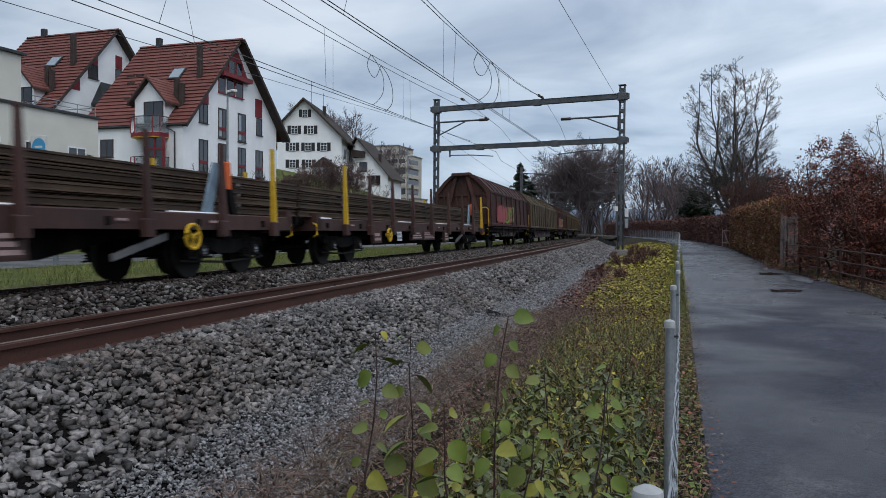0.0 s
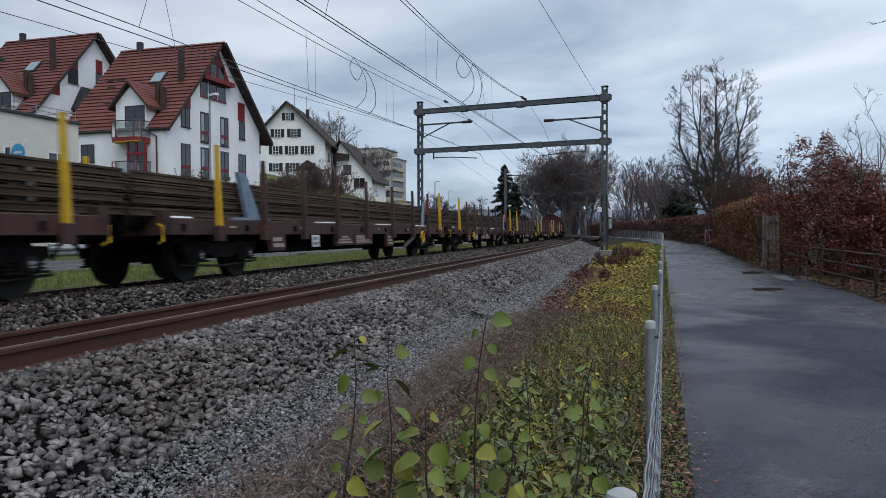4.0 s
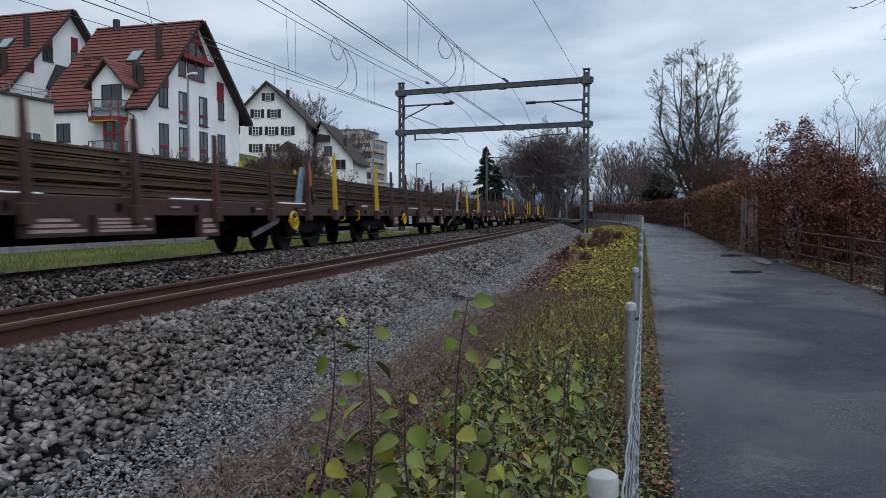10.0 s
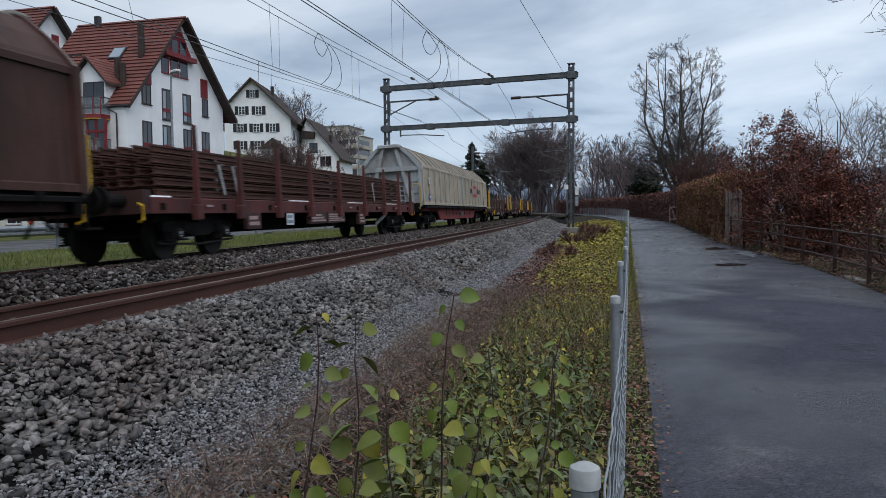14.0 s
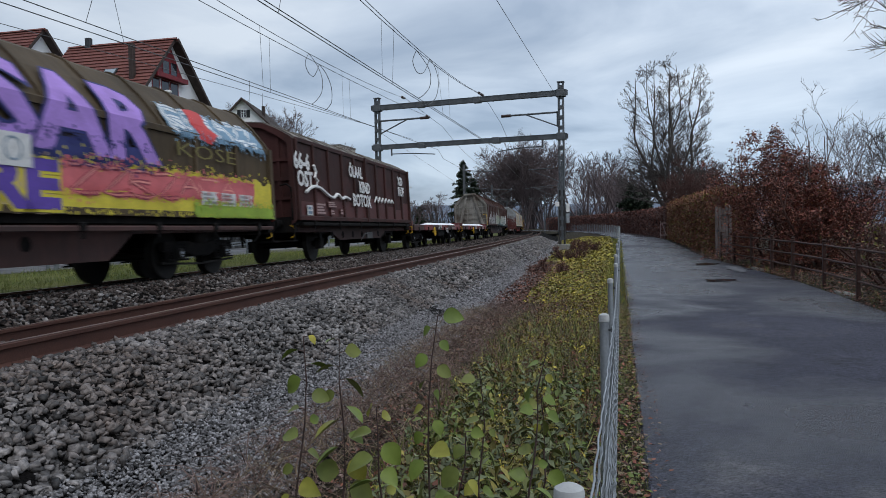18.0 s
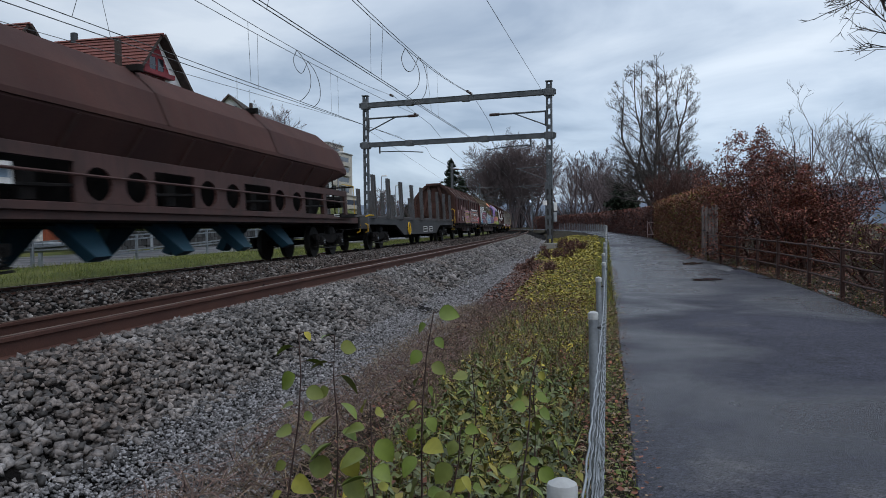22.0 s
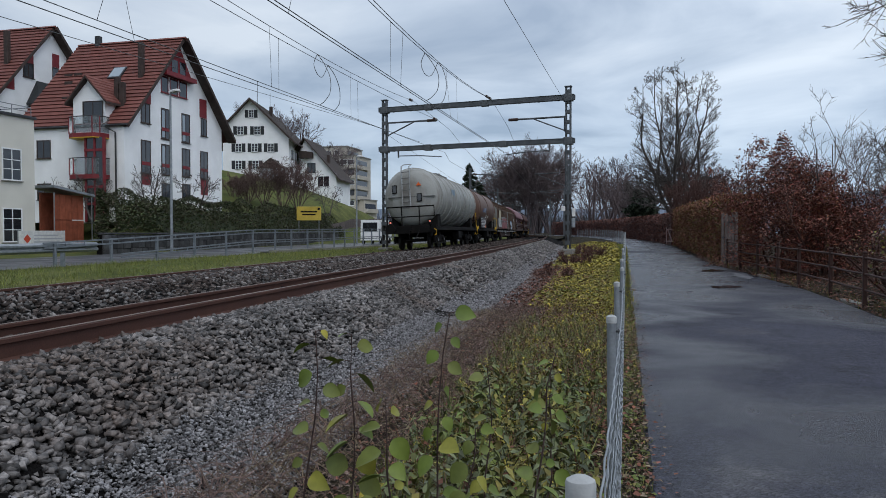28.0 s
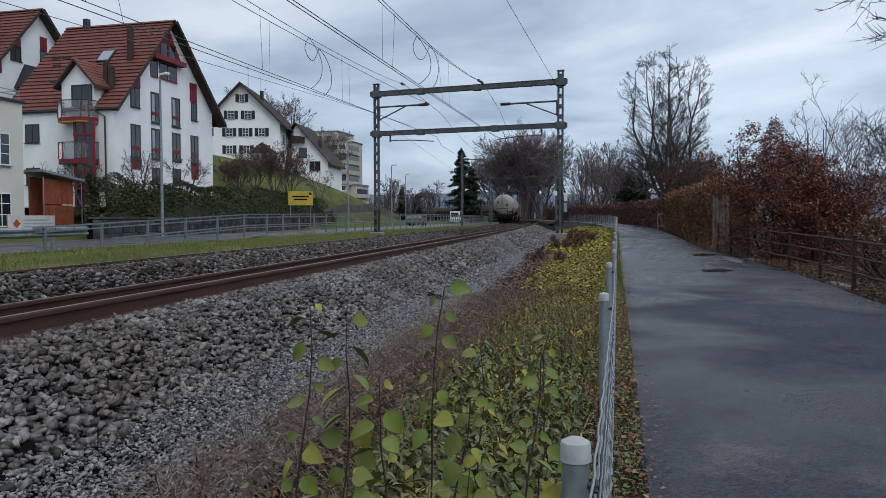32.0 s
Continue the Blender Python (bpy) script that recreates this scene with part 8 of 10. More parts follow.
build_shed()


def shuttered(h, x, z, w=0.9, hh=1.2, y=0.0, one=False):
    win = window(h, x, z, z + hh, w, y=y, frame_mat=FRAME_WHITE)
    for zz in (z + hh * 0.33, z + hh * 0.66):
        part("glazing_bar", Shape().box(x - w / 2, x + w / 2, y - 0.03, y - 0.012, zz - 0.015, zz + 0.015), FRAME_WHITE, win)
    for d in (-1, 1):
        part("shutter", Shape().box(min(x + d * (w / 2 + 0.08), x + d * (w / 2 + 0.62)), max(x + d * (w / 2 + 0.08), x + d * (w / 2 + 0.62)), y - 0.05, y - 0.005, z - 0.05, z + hh + 0.05), SHUTTER, win)


def build_farmhouse():
    # local x along the gable, y away from the camera
    h = thing("farmhouse", "white farmhouse with rows of black shutters and a brown roof", "house", pose(-34.6, 117.0, 0, 0, 0, 0))
    W, z0, ze, zr = 10.2, 7.0, 17.6, 22.0
    gable_wall(h, W, z0, ze, zr, 0, 0.4, WHITE_WALL, xm=4.3, zer=15.9)
    part("wall", Shape().box(W - 0.4, W, 0.402, 15, z0, 15.9), WHITE_WALL, h)
    part("wall", Shape().box(0, 0.4, 0.402, 15, z0, ze), WHITE_WALL, h)
    part("wall", Shape().box(0, W, 15.0, 15.4, z0, 17.0), WHITE_WALL, h)
    roof_slope(h, -0.9, 16.7, 4.3, 22.1, -0.8, 15.8, ROOF_DARK, 14)
    roof_slope(h, W + 1.2, 15.18, 4.3, 22.1, -0.8, 15.8, ROOF_DARK, 18)
    part("verge_board", Shape().prism([(W + 1.2, 14.88), (4.3, 21.8), (4.3, 22.15), (W + 1.2, 15.23)], "y", -0.86, -0.8), DARK_WOOD, h)
    part("verge_board", Shape().prism([(-0.9, 16.4), (4.3, 21.8), (4.3, 22.15), (-0.9, 16.75)], "y", -0.86, -0.8), DARK_WOOD, h)
    shuttered(h, 4.4, 19.2, 0.7, 1.1)
    for x in (2.7, 5.3, 7.4):
        shuttered(h, x, 16.6 if x < 7 else 13.95)
    for x in (2.4, 4.9, 7.6):
        shuttered(h, x, 13.95 if x < 7 else 11.3)
    for x in (2.4, 5.0):
        shuttered(h, x, 11.3)
    for y in (2.5, 5.5, 8.5, 11.5):
        window(h, y, 13.0, 14.3, 1.2, y=W, axis="x", out=1, frame_mat=SHUTTER)
        window(h, y, 10.2, 11.5, 1.2, y=W, axis="x", out=1, frame_mat=SHUTTER)
    part("chimney", Shape().box(6.0, 6.5, 5, 5.5, 19.6, 21.7, bevel=0.05), DARK_WOOD, h)
    part("aerial", Shape().rod((4.9, 2, 21.5), (4.9, 2, 25.2), 0.03, n=5).rod((6.4, 4, 20), (6.4, 4, 23.6), 0.03, n=5), METAL_DARK, h)
    part("stair_porch", Shape().box(6.4, 9.6, -2.6, -0.02, 7.0, 11.2), GREY_WALL, h)
    part("porch_roof", Shape().prism([(6.0, 11.2), (8.0, 12.7), (10.0, 11.2)], "y", -3.0, -0.02), ROOF_DARK, h)
    part("rear_roof", Shape().prism([(-3.4, 15.2), (0.0, 18.8), (3.4, 18.8), (3.4, 15.2)], "y", 8, 16), ROOF_DARK, h)
    g = thing("annex", "grey and white annex with a long sloping brown roof", "house", pose(-23.6, 122.0, -0.7, 0, 0, -6) @ Matrix.Diagonal((0.82, 1, 0.96, 1)))
    gable_wall(g, 7.2, 6.0, 16.2, 17.8, 0, 0.4, WHITE_WALL, xm=0.9, zer=11.9)
    part("wall", Shape().box(6.8, 7.2, 0.402, 9, 6.0, 11.9), WHITE_WALL, g)
    part("wall", Shape().box(0, 0.4, 0.402, 9, 6.0, 15.0), WHITE_WALL, g)
    part("wall", Shape().box(0, 7.2, 9, 9.4, 6.0, 11.6), WHITE_WALL, g)
    roof_slope(g, 8.1, 11.0, 0.9, 18.0, -0.7, 9.6, ROOF_DARK, 14)
    roof_slope(g, -1.0, 16.1, 0.9, 18.0, -0.7, 9.6, ROOF_DARK, 4)
    part("lean_to_roof", Shape().prism([(0.0, 14.6), (2.6, 14.6), (2.6, 15.6), (0.0, 15.9)], "y", -0.9, -0.01), ROOF_DARK, g)
    window(g, 2.2, 12.3, 13.8, 1.5, frame_mat=SHUTTER)
    window(g, 4.6, 10.0, 11.6, 2.2, frame_mat=FRAME_WHITE)
    part("chimney", Shape().box(4.6, 5.2, 2, 2.6, 12.5, 15.4, bevel=0.05), DARK_WOOD, g)


build_farmhouse()


def build_flats():
    a = thing("apartment_block", "beige concrete apartment block with ribbon balconies", "apartment block", pose(-35.0, 205, -2.3, 0, 0, -14))
    BEI = material("beige_concrete", (0.42, 0.39, 0.34), 0.85, vary=0.1, scale=0.3, fine=10)
    for i, (x0, x1, y0, y1, top) in enumerate(((-1.0, 6.0, 6.0, 18.0, 27.4), (6.05, 10.8, 0.0, 12.0, 24.2), (10.85, 12.6, 2.0, 12.0, 12.5))):
        part("wall", Shape().box(x0, x1, y0, y1, 2, top), BEI, a)
        part("roof", Shape().box(x0 - 0.2, x1 + 0.2, y0 - 0.2, y1 + 0.2, top, top + 0.3), CONCRETE, a)
        n = min(5, int((top - 8) / 2.75))
        for k in range(n):
            z = top - 2.3 - k * 2.75
            if k < 4:
                part("ribbon_window", Shape().box(x1, x1 + 0.06, y0 + 0.6, y0 + 9.0, z, z + 1.35), PANE, a)
                part("parapet", Shape().box(x1 + 0.062, x1 + 0.7, y0 + 0.3, y0 + 9.3, z - 1.1, z - 0.05), BEI, a)
            if i == 1:
                for x in (x0 + 0.3, x0 + 2.5):
                    w = part("window", Shape().box(x, x + 1.95, y0 - 0.05, y0 + 0.01, z, z + 1.5), SHUTTER if (k + int(x)) % 2 else FRAME_WHITE, a)
                    part("pane", Shape().box(x + 0.12, x + 1.83, y0 - 0.07, y0 - 0.05, z + 0.15, z + 1.3), PANE, w)
                part("balcony", Shape().box(x0 + 2.3, x1 - 0.1, y0 - 0.6, y0 - 0.06, z - 1.0, z - 0.1), BEI, a)
            else:
                for x in (x0 + 0.8, x0 + 3.4, x0 + 6.0):
                    if x + 1.6 < x1:
                        w = part("window", Shape().box(x, x + 1.6, y0 - 0.05, y0 + 0.01, z, z + 1.3), FRAME_WHITE, a)
                        part("pane", Shape().box(x + 0.12, x + 1.48, y0 - 0.07, y0 - 0.05, z + 0.12, z + 1.2), PANE, w)


build_flats()

# ---- along the road ----
def kerb_o(s):
    """Offset of the road's railing, which draws nearer to the track further on."""
    return float(np.interp(s, (12, 33, 38.5, 50, 61, 73, 100, 140), (-12.6, -12.45, -11.7, -11.1, -10.2, -9.7, -9.4, -9.4)))


def build_guard_rail():
    g = thing("guard_rail", "galvanised crash barrier along the road", "barrier")
    post = None
    for k in range(8):
        m = along(-6 + k * 3.1, -12.75, 0.30)
        if post is None:
            post = part("post", Shape().box(-0.05, 0.05, -0.06, 0.06, 0, 0.80), GALV, g, m=m).data
        else:
            shared("post", post, g, m)
    prof = [(-0.02, -0.16), (0.06, -0.10), (0.06, -0.05), (-0.01, 0.0), (0.06, 0.05), (0.06, 0.10), (-0.02, 0.16), (-0.05, 0.16), (0.03, 0.10), (0.03, 0.05), (-0.04, 0.0), (0.03, -0.05), (0.03, -0.10), (-0.05, -0.16)]
    for k in range(8):
        a = -7.5 + k * 3.1
        part("rail_beam", Shape().loft([[spot(s, -12.65 + o, 0.95 + z + 0.004 * (k % 2)) for o, z in prof] for s in (a, a + 1.55, a + 3.12)]), GALV, g)
    # a taller railing starts low behind the barrier and rises to full height
    r = thing("road_railing", "grey steel railing with paired rails along the road", "railing")

    def high(s):
        return float(np.interp(s, (14.5, 30, 45, 60), (0.74, 1.22, 1.32, 1.36)))
    ss = list(np.arange(15.1, 31, 2.9)) + list(np.arange(32.4, 136, 1.9))
    for s in ss:
        part("railing_post", Shape().box(-0.045, 0.045, -0.05, 0.05, -0.1, high(s), bevel=0.012), RAILING, r, m=along(s, kerb_o(s), 0.36))
    for low, name in ((0.0, "top_rail"), (0.15, "top_rail"), (0.56, "middle_rail"), (0.68, "middle_rail")):
        part(name, Shape().loft([[spot(s, kerb_o(s) + a, 0.36 + high(s) - low + b) for a, b in ((-0.035, -0.025), (0.035, -0.025), (0.035, 0.025), (-0.035, 0.025))] for s in np.arange(14.6 + 4 * (low > 0.5), 136, 1.45)]), RAILING, r)
    sh = Shape()
    for s in np.arange(15.6, 134, 0.95):
        q = spot(s, kerb_o(s), 0.36 + high(s))
        sh.rod(q - Vector((0, 0, 0.15)), q, 0.014, n=5, caps=False)
        if s > 19.5:
            sh.rod(q - Vector((0, 0, 0.68)), q - Vector((0, 0, 0.56)), 0.014, n=5, caps=False)
    tagged(part("spacer_mass", sh, RAILING, r), kind="stuff")
    k = thing("kerb_wall", "low concrete edge below the road railing", "kerb", kind="structure")
    part("kerb", Shape().loft([[spot(s, kerb_o(s) - 0.2, 0.0), spot(s, kerb_o(s) + 0.25, 0.0), spot(s, kerb_o(s) + 0.25, 0.50), spot(s, kerb_o(s) - 0.2, 0.50)] for s in np.arange(32, 138, 3.0)]), CONCRETE, k)
    tagged(part("pavement", Shape().loft([[spot(s, -13.15, 0.2), spot(s, kerb_o(s) - 0.2, 0.2), spot(s, kerb_o(s) - 0.2, 0.43), spot(s, -13.15, 0.39)] for s in np.arange(32, 138, 3.0)]), ROAD), "grey asphalt pavement behind the railing", "pavement", kind="structure")


build_guard_rail()


def street_lamp(x, y, z, h, turn, label):
    t = thing("street_lamp", label, "street lamp", pose(x, y, z, 0, 0, turn), group="street lamps")
    part("pole", Shape().rod((0, 0, 0), (0, 0, h), 0.085, 0.05, n=10), GALV, t, smooth=True)
    part("arm", Shape().tube([(0, 0, h - 0.05), (0.1, 0, h + 0.05), (0.3, 0, h + 0.08)], 0.035), GALV, t)
    part("lamp_head", Shape().box(0.10, 0.80, -0.15, 0.15, h + 0.03, h + 0.16, bevel=0.05), LABEL_WHITE, t, "flat pale lamp head")


street_lamp(-14.65, 40.2, 0.3, 8.5, -40, "slim galvanised street lamp beside the road")
street_lamp(-5.5, 88, 0.3, 7.1, -40, "slim galvanised street lamp beside the road")
street_lamp(-5.2, 118, 0.3, 7.7, -40, "slim galvanised street lamp beside the road")
street_lamp(-8.6, 72, 0.3, 8.25, -40, "slim galvanised street lamp beside the road")


BOARD_YELLOW = material("faded_yellow_board", (0.42, 0.31, 0.05), 0.6, vary=0.15, scale=2)


def build_board():
    x, y, z = -12.6, 69.0, 2.55
    b = thing("yellow_billboard", "yellow board on two posts with two dark unreadable lines", "sign", pose(x, y, 0, 0, 0, 8))
    part("board", Shape().box(-1.1, 1.1, -0.04, 0.04, z, z + 1.25, bevel=0.02), BOARD_YELLOW, b)
    for zz, a, c in ((z + 0.72, -0.75, 0.75), (z + 0.46, -0.6, 0.6)):
        part("bar", Shape().box(a, c, -0.048, -0.042, zz, zz + 0.13), WAGON_DARK, b)
    part("mark", Shape().box(0.78, 1.0, -0.048, -0.042, z + 0.95, z + 1.15), WAGON_DARK, b)
    for xx in (-0.9, 0.9):
        part("post", Shape().rod((xx, 0.06, 0.2), (xx, 0.06, z + 1.2), 0.04, n=8), GALV, b)


build_board()


def build_van(m, label, white=True):
    v = thing("van" if white else "car", label, "van" if white else "car", m)
    bodym = FRAME_WHITE if white else GREY_STEEL
    H = 2.3 if white else 1.45
    Lh = 2.5 if white else 2.1
    part("body", Shape().prism([(-Lh, 0.35), (Lh, 0.35), (Lh, 0.95), (Lh - 0.7, 1.1), (Lh - 1.3, H), (-Lh + (0.1 if white else 0.7), H), (-Lh, 1.0)], "x", -0.92, 0.92), bodym, v)
    part("windscreen", Shape().add([(-0.8, Lh - 0.68, 1.16), (0.8, Lh - 0.68, 1.16), (0.7, Lh - 1.24, H - 0.08), (-0.7, Lh - 1.24, H - 0.08)], [(0, 1, 2, 3)]), PANE, v)
    part("rear_window", Shape().box(-0.7, 0.7, -Lh - 0.01, -Lh + 0.02, 1.2, H - 0.25), PANE, v)
    for x in (-0.925, 0.91):
        part("side_window", Shape().box(x, x + 0.015, -Lh + 0.8, Lh - 1.3, 1.15, H - 0.18), PANE, v)
    for x in (-0.95, 0.75):
        for y in (-Lh + 0.8, Lh - 0.8):
            part("wheel", Shape().rod((x, y, 0.33), (x + 0.2, y, 0.33), 0.33, n=16), WAGON_DARK, v)
    return v


VAN = build_van(Matrix.Identity(4), "white delivery van on the road")
build_van(along(93.4, -15.6, 0.32), "silver car on the road", False)
build_van(along(108, -18.6, 0.32), "silver car on the road", False)


def build_picket():
    f = thing("picket_fence", "low weathered board fence along the foot of the grass bank", "fence")
    me = None
    for k in range(70):
        s = 62 + k * 0.85
        p = hill(s, -21.9 - 0.02 * k, 0)
        m = pose(p.x, p.y, p.z - 0.1, 0, 0, bearing(s))
        if me is None:
            me = part("board", Shape().box(-0.03, 0.03, -0.36, 0.36, 0, 1.1, bevel=0.01), OLD_WOOD, f, m=m).data
        else:
            shared("board", me, f, m)


build_picket()

# ---- stones and plants, scattered ----
RNG = np.random.default_rng(7)


def spin(n, tilt=None):
    """n random turns; tilt: only turns about z with a lean of up to so many radians."""
    if tilt is None:
        q = RNG.normal(size=(n, 4))
        q /= np.linalg.norm(q, axis=1)[:, None]
    else:
        a, b = RNG.uniform(0, 2 * np.pi, n) / 2, RNG.uniform(0, 2 * np.pi, n)
        t = RNG.uniform(0, tilt, n) / 2
        z = np.stack([np.cos(a), 0 * a, 0 * a, np.sin(a)], 1)
        w = np.stack([np.cos(t), np.sin(t) * np.cos(b), np.sin(t) * np.sin(b), 0 * t], 1)
        q = np.stack([w[:, 0] * z[:, 0] - (w[:, 1:] * z[:, 1:]).sum(1), *(w[:, :1] * z[:, 1:] + z[:, :1] * w[:, 1:] + np.cross(w[:, 1:], z[:, 1:])).T], 1)
    w, x, y, z = q.T
    return np.stack([np.stack([1 - 2 * (y * y + z * z), 2 * (x * y - z * w), 2 * (x * z + y * w)], -1), np.stack([2 * (x * y + z * w), 1 - 2 * (x * x + z * z), 2 * (y * z - x * w)], -1), np.stack([2 * (x * z - y * w), 2 * (y * z + x * w), 1 - 2 * (x * x + y * y)], -1)], 1)


def mass_mesh(name, verts, faces):
    """A mesh from arrays: verts (n, 3), faces (m, k)."""
    me = bpy.data.meshes.new(name)
    n, (m, k) = len(verts), faces.shape
    me.vertices.add(n)
    me.vertices.foreach_set("co", verts.astype(np.float32).ravel())
    me.loops.add(m * k)
    me.loops.foreach_set("vertex_index", faces.astype(np.int32).ravel())
    me.polygons.add(m)
    me.polygons.foreach_set("loop_start", np.arange(0, m * k, k, dtype=np.int32))
    me.update(calc_edges=True)
    me.validate()
    return me


def scatter(name, forms, faces, places, sizes, mats, turns):
    """Many small copies as one mesh. forms (t, v, 3); sizes (n,) or (n, 3). mats: several share the copies out."""
    n = len(places)
    which = RNG.integers(0, len(forms), n)
    sizes = np.asarray(sizes, float)
    sizes = sizes[:, None, None] if sizes.ndim == 1 else sizes[:, None, :]
    v = np.einsum("nij,nvj->nvi", turns, forms[which] * sizes) + np.asarray(places)[:, None, :]
    k = forms.shape[1]
    f = (faces[None] + (np.arange(n) * k)[:, None, None]).reshape(-1, faces.shape[1])
    me = mass_mesh(name, v.reshape(-1, 3), f)
    for m in mats:
        me.materials.append(m)
    if len(mats) > 1:
        me.polygons.foreach_set("material_index", np.repeat(RNG.integers(0, len(mats), n), len(faces)).astype(np.int32))
    return new(name, me)


def stone_forms(count=20):
    """Broken stones: blocks with shifted corners and one corner knocked off."""
    cube = np.array([(x, y, z) for x in (-1, 1) for y in (-1, 1) for z in (-1, 1)], float) * 0.72
    f = np.array([(0, 1, 3), (0, 3, 2), (4, 6, 7), (4, 7, 5), (0, 4, 5), (0, 5, 1), (2, 3, 7), (2, 7, 6), (0, 2, 6), (0, 6, 4), (1, 5, 7), (1, 7, 3)])
    out = []
    for _ in range(count):
        v = cube * RNG.uniform([0.85, 0.65, 0.38], [1.30, 1.05, 0.72]) + RNG.normal(0, 0.13, (8, 3))
        v[RNG.integers(0, 8)] *= 0.45
        v[RNG.integers(0, 8)] *= 0.7
        out.append(v)
    return np.stack(out), f


STONE, STONE_F = stone_forms()
LEAF = np.array([[(0, 0, 0), (-0.30, 0.42, 0.07), (0, 0.48, -0.02), (0.30, 0.42, 0.07), (0, 1, -0.06)], [(0, 0, 0), (-0.36, 0.40, 0.12), (0, 0.5, 0.0), (0.33, 0.46, 0.06), (0.06, 1, 0.05)], [(0, 0, 0), (-0.22, 0.5, 0.03), (0, 0.5, -0.05), (0.24, 0.45, 0.10), (-0.05, 1, -0.16)]], float) - (0, 0.5, 0)
LEAF_F = np.array([(0, 3, 2), (0, 2, 1), (1, 2, 4), (2, 3, 4)])
BLADE = np.array([[(-0.02, 0, 0), (0.02, 0, 0), (0.016, 0.08, 0.5), (-0.016, 0.08, 0.5), (0.0, 0.35, 0.95)], [(-0.02, 0, 0), (0.02, 0, 0), (0.015, 0.15, 0.42), (-0.015, 0.15, 0.42), (0.02, 0.62, 0.62)]], float)
BLADE_F = np.array([(0, 1, 2), (0, 2, 3), (3, 2, 4)])


def along_many(s, o, z):
    h, x, y = np.interp(s, LINE_S, LINE_H), np.interp(s, LINE_S, LINE_PX), np.interp(s, LINE_S, LINE_PY)
    return np.stack([x + np.cos(h) * o, y - np.sin(h) * o, z], -1)


def climb_many(s, o):
    return np.interp(s, (10, 31, 60, 100, 200), (0.0, 0.2, 0.5, 0.78, 1.1)) * np.clip((o - 2.2) / 2.4, 0, 1)


BANK_O = np.linspace(-21, 8, 600)
BANK_Z = np.array([bank(o) for o in BANK_O])


def stones(name, label, s0, s1, o0, o1, per_m2, size, mats, lift=0.0, edge=0.0, deep=1.3):
    n = int((s1 - s0) * (o1 - o0) * per_m2)
    s, o = RNG.uniform(s0, s1, n), RNG.uniform(o0, o1, n)
    if edge:
        o = o + edge * np.sin(s * 1.3) * 0.5 + RNG.normal(0, edge * 0.6, n)
    z = np.interp(o, BANK_O, BANK_Z) + lift + RNG.uniform(0.6 - deep, 0.6, n) * size
    sz = size * RNG.uniform(0.55, 1.25, n) * 0.62
    ob = scatter(name, STONE, STONE_F, along_many(s, o, z), sz, mats, spin(n, 0.9))
    return tagged(ob, label, "ballast", kind="stuff")


stones("ballast_stones", "loose grey crushed stones beside the rail", -5, 9, 0.10, 1.50, 1750, 0.054, [BALLAST], edge=0.035, deep=1.75)
stones("ballast_stones", "loose grey crushed stones beside the rail", 9, 26, 0.10, 1.60, 520, 0.070, [BALLAST], edge=0.05, deep=1.7)
stones("ballast_stones", "loose grey crushed stones beside the far stretch of rail", 26, 75, 0.12, 2.0, 120, 0.105, [BALLAST], edge=0.06)
stones("ballast_stones", "rust stained stones between the tracks", -3, 32, -6.5, -1.62, 330, 0.062, [BALLAST_OLD, BALLAST_OLD, BALLAST], lift=0.0)
stones("ballast_stones", "rust stained stones between the far tracks", 30, 90, -6.5, -1.62, 45, 0.10, [BALLAST_OLD])
stones("ballast_stones", "rust stained stones between the near rails", -3, 40, -1.38, -0.12, 200, 0.06, [BALLAST_OLD], lift=0.02)
stones("fine_gravel", "fine blue grey gravel strip along the ballast", -4, 8, 1.44, 2.45, 4700, 0.023, [GRAVEL], lift=0.006, edge=0.04)
stones("ballast_stones", "loose grey crushed stones beside the rail behind the viewer", -22, -5, 0.10, 1.7, 230, 0.085, [BALLAST], edge=0.06)
stones("ballast_stones", "rust stained stones between the tracks behind the viewer", -22, -3, -6.5, -1.62, 90, 0.10, [BALLAST_OLD])
stones("fine_gravel", "fine blue grey gravel strip behind the viewer", -22, -5, 1.42, 2.65, 260, 0.06, [GRAVEL], lift=0.01, edge=0.08)
stones("fine_gravel", "fine blue grey gravel strip along the ballast", 8, 24, 1.52, 2.6, 1150, 0.034, [GRAVEL], lift=0.01, edge=0.08)
stones("fine_gravel", "fine blue grey gravel strip further along the ballast", 24, 70, 1.6, 2.9, 150, 0.065, [GRAVEL], lift=0.01, edge=0.08)


def leaf_mat(name, base, second, rough=0.6):
    m = material(name, base, rough, vary=0.3, scale=1.6, fine=18, hue=second, island=0.6, spec=0.25, coords="World", bump=0)
    return m


YG = leaf_mat("yellow_green_leaf", (0.36, 0.28, 0.04), (0.21, 0.20, 0.035))
OLIVE = leaf_mat("olive_leaf", (0.13, 0.125, 0.03), (0.18, 0.145, 0.035))
GREEN = leaf_mat("fresh_green_leaf", (0.080, 0.115, 0.03), (0.125, 0.135, 0.035))
DULL = leaf_mat("dull_green_leaf", (0.075, 0.095, 0.045), (0.11, 0.12, 0.06))
RUSSET = leaf_mat("russet_leaf", (0.13, 0.05, 0.028), (0.09, 0.038, 0.025))
BEECH = leaf_mat("brown_beech_leaf", (0.185, 0.070, 0.042), (0.24, 0.105, 0.054))
BEECH_DARK = leaf_mat("dark_beech_leaf", (0.135, 0.052, 0.040), (0.20, 0.078, 0.048))
HEDGE_PLUM = leaf_mat("dull_plum_brown_leaf", (0.072, 0.036, 0.034), (0.105, 0.050, 0.043))
PLUM = leaf_mat("plum_red_leaf", (0.235, 0.068, 0.052), (0.15, 0.048, 0.043))
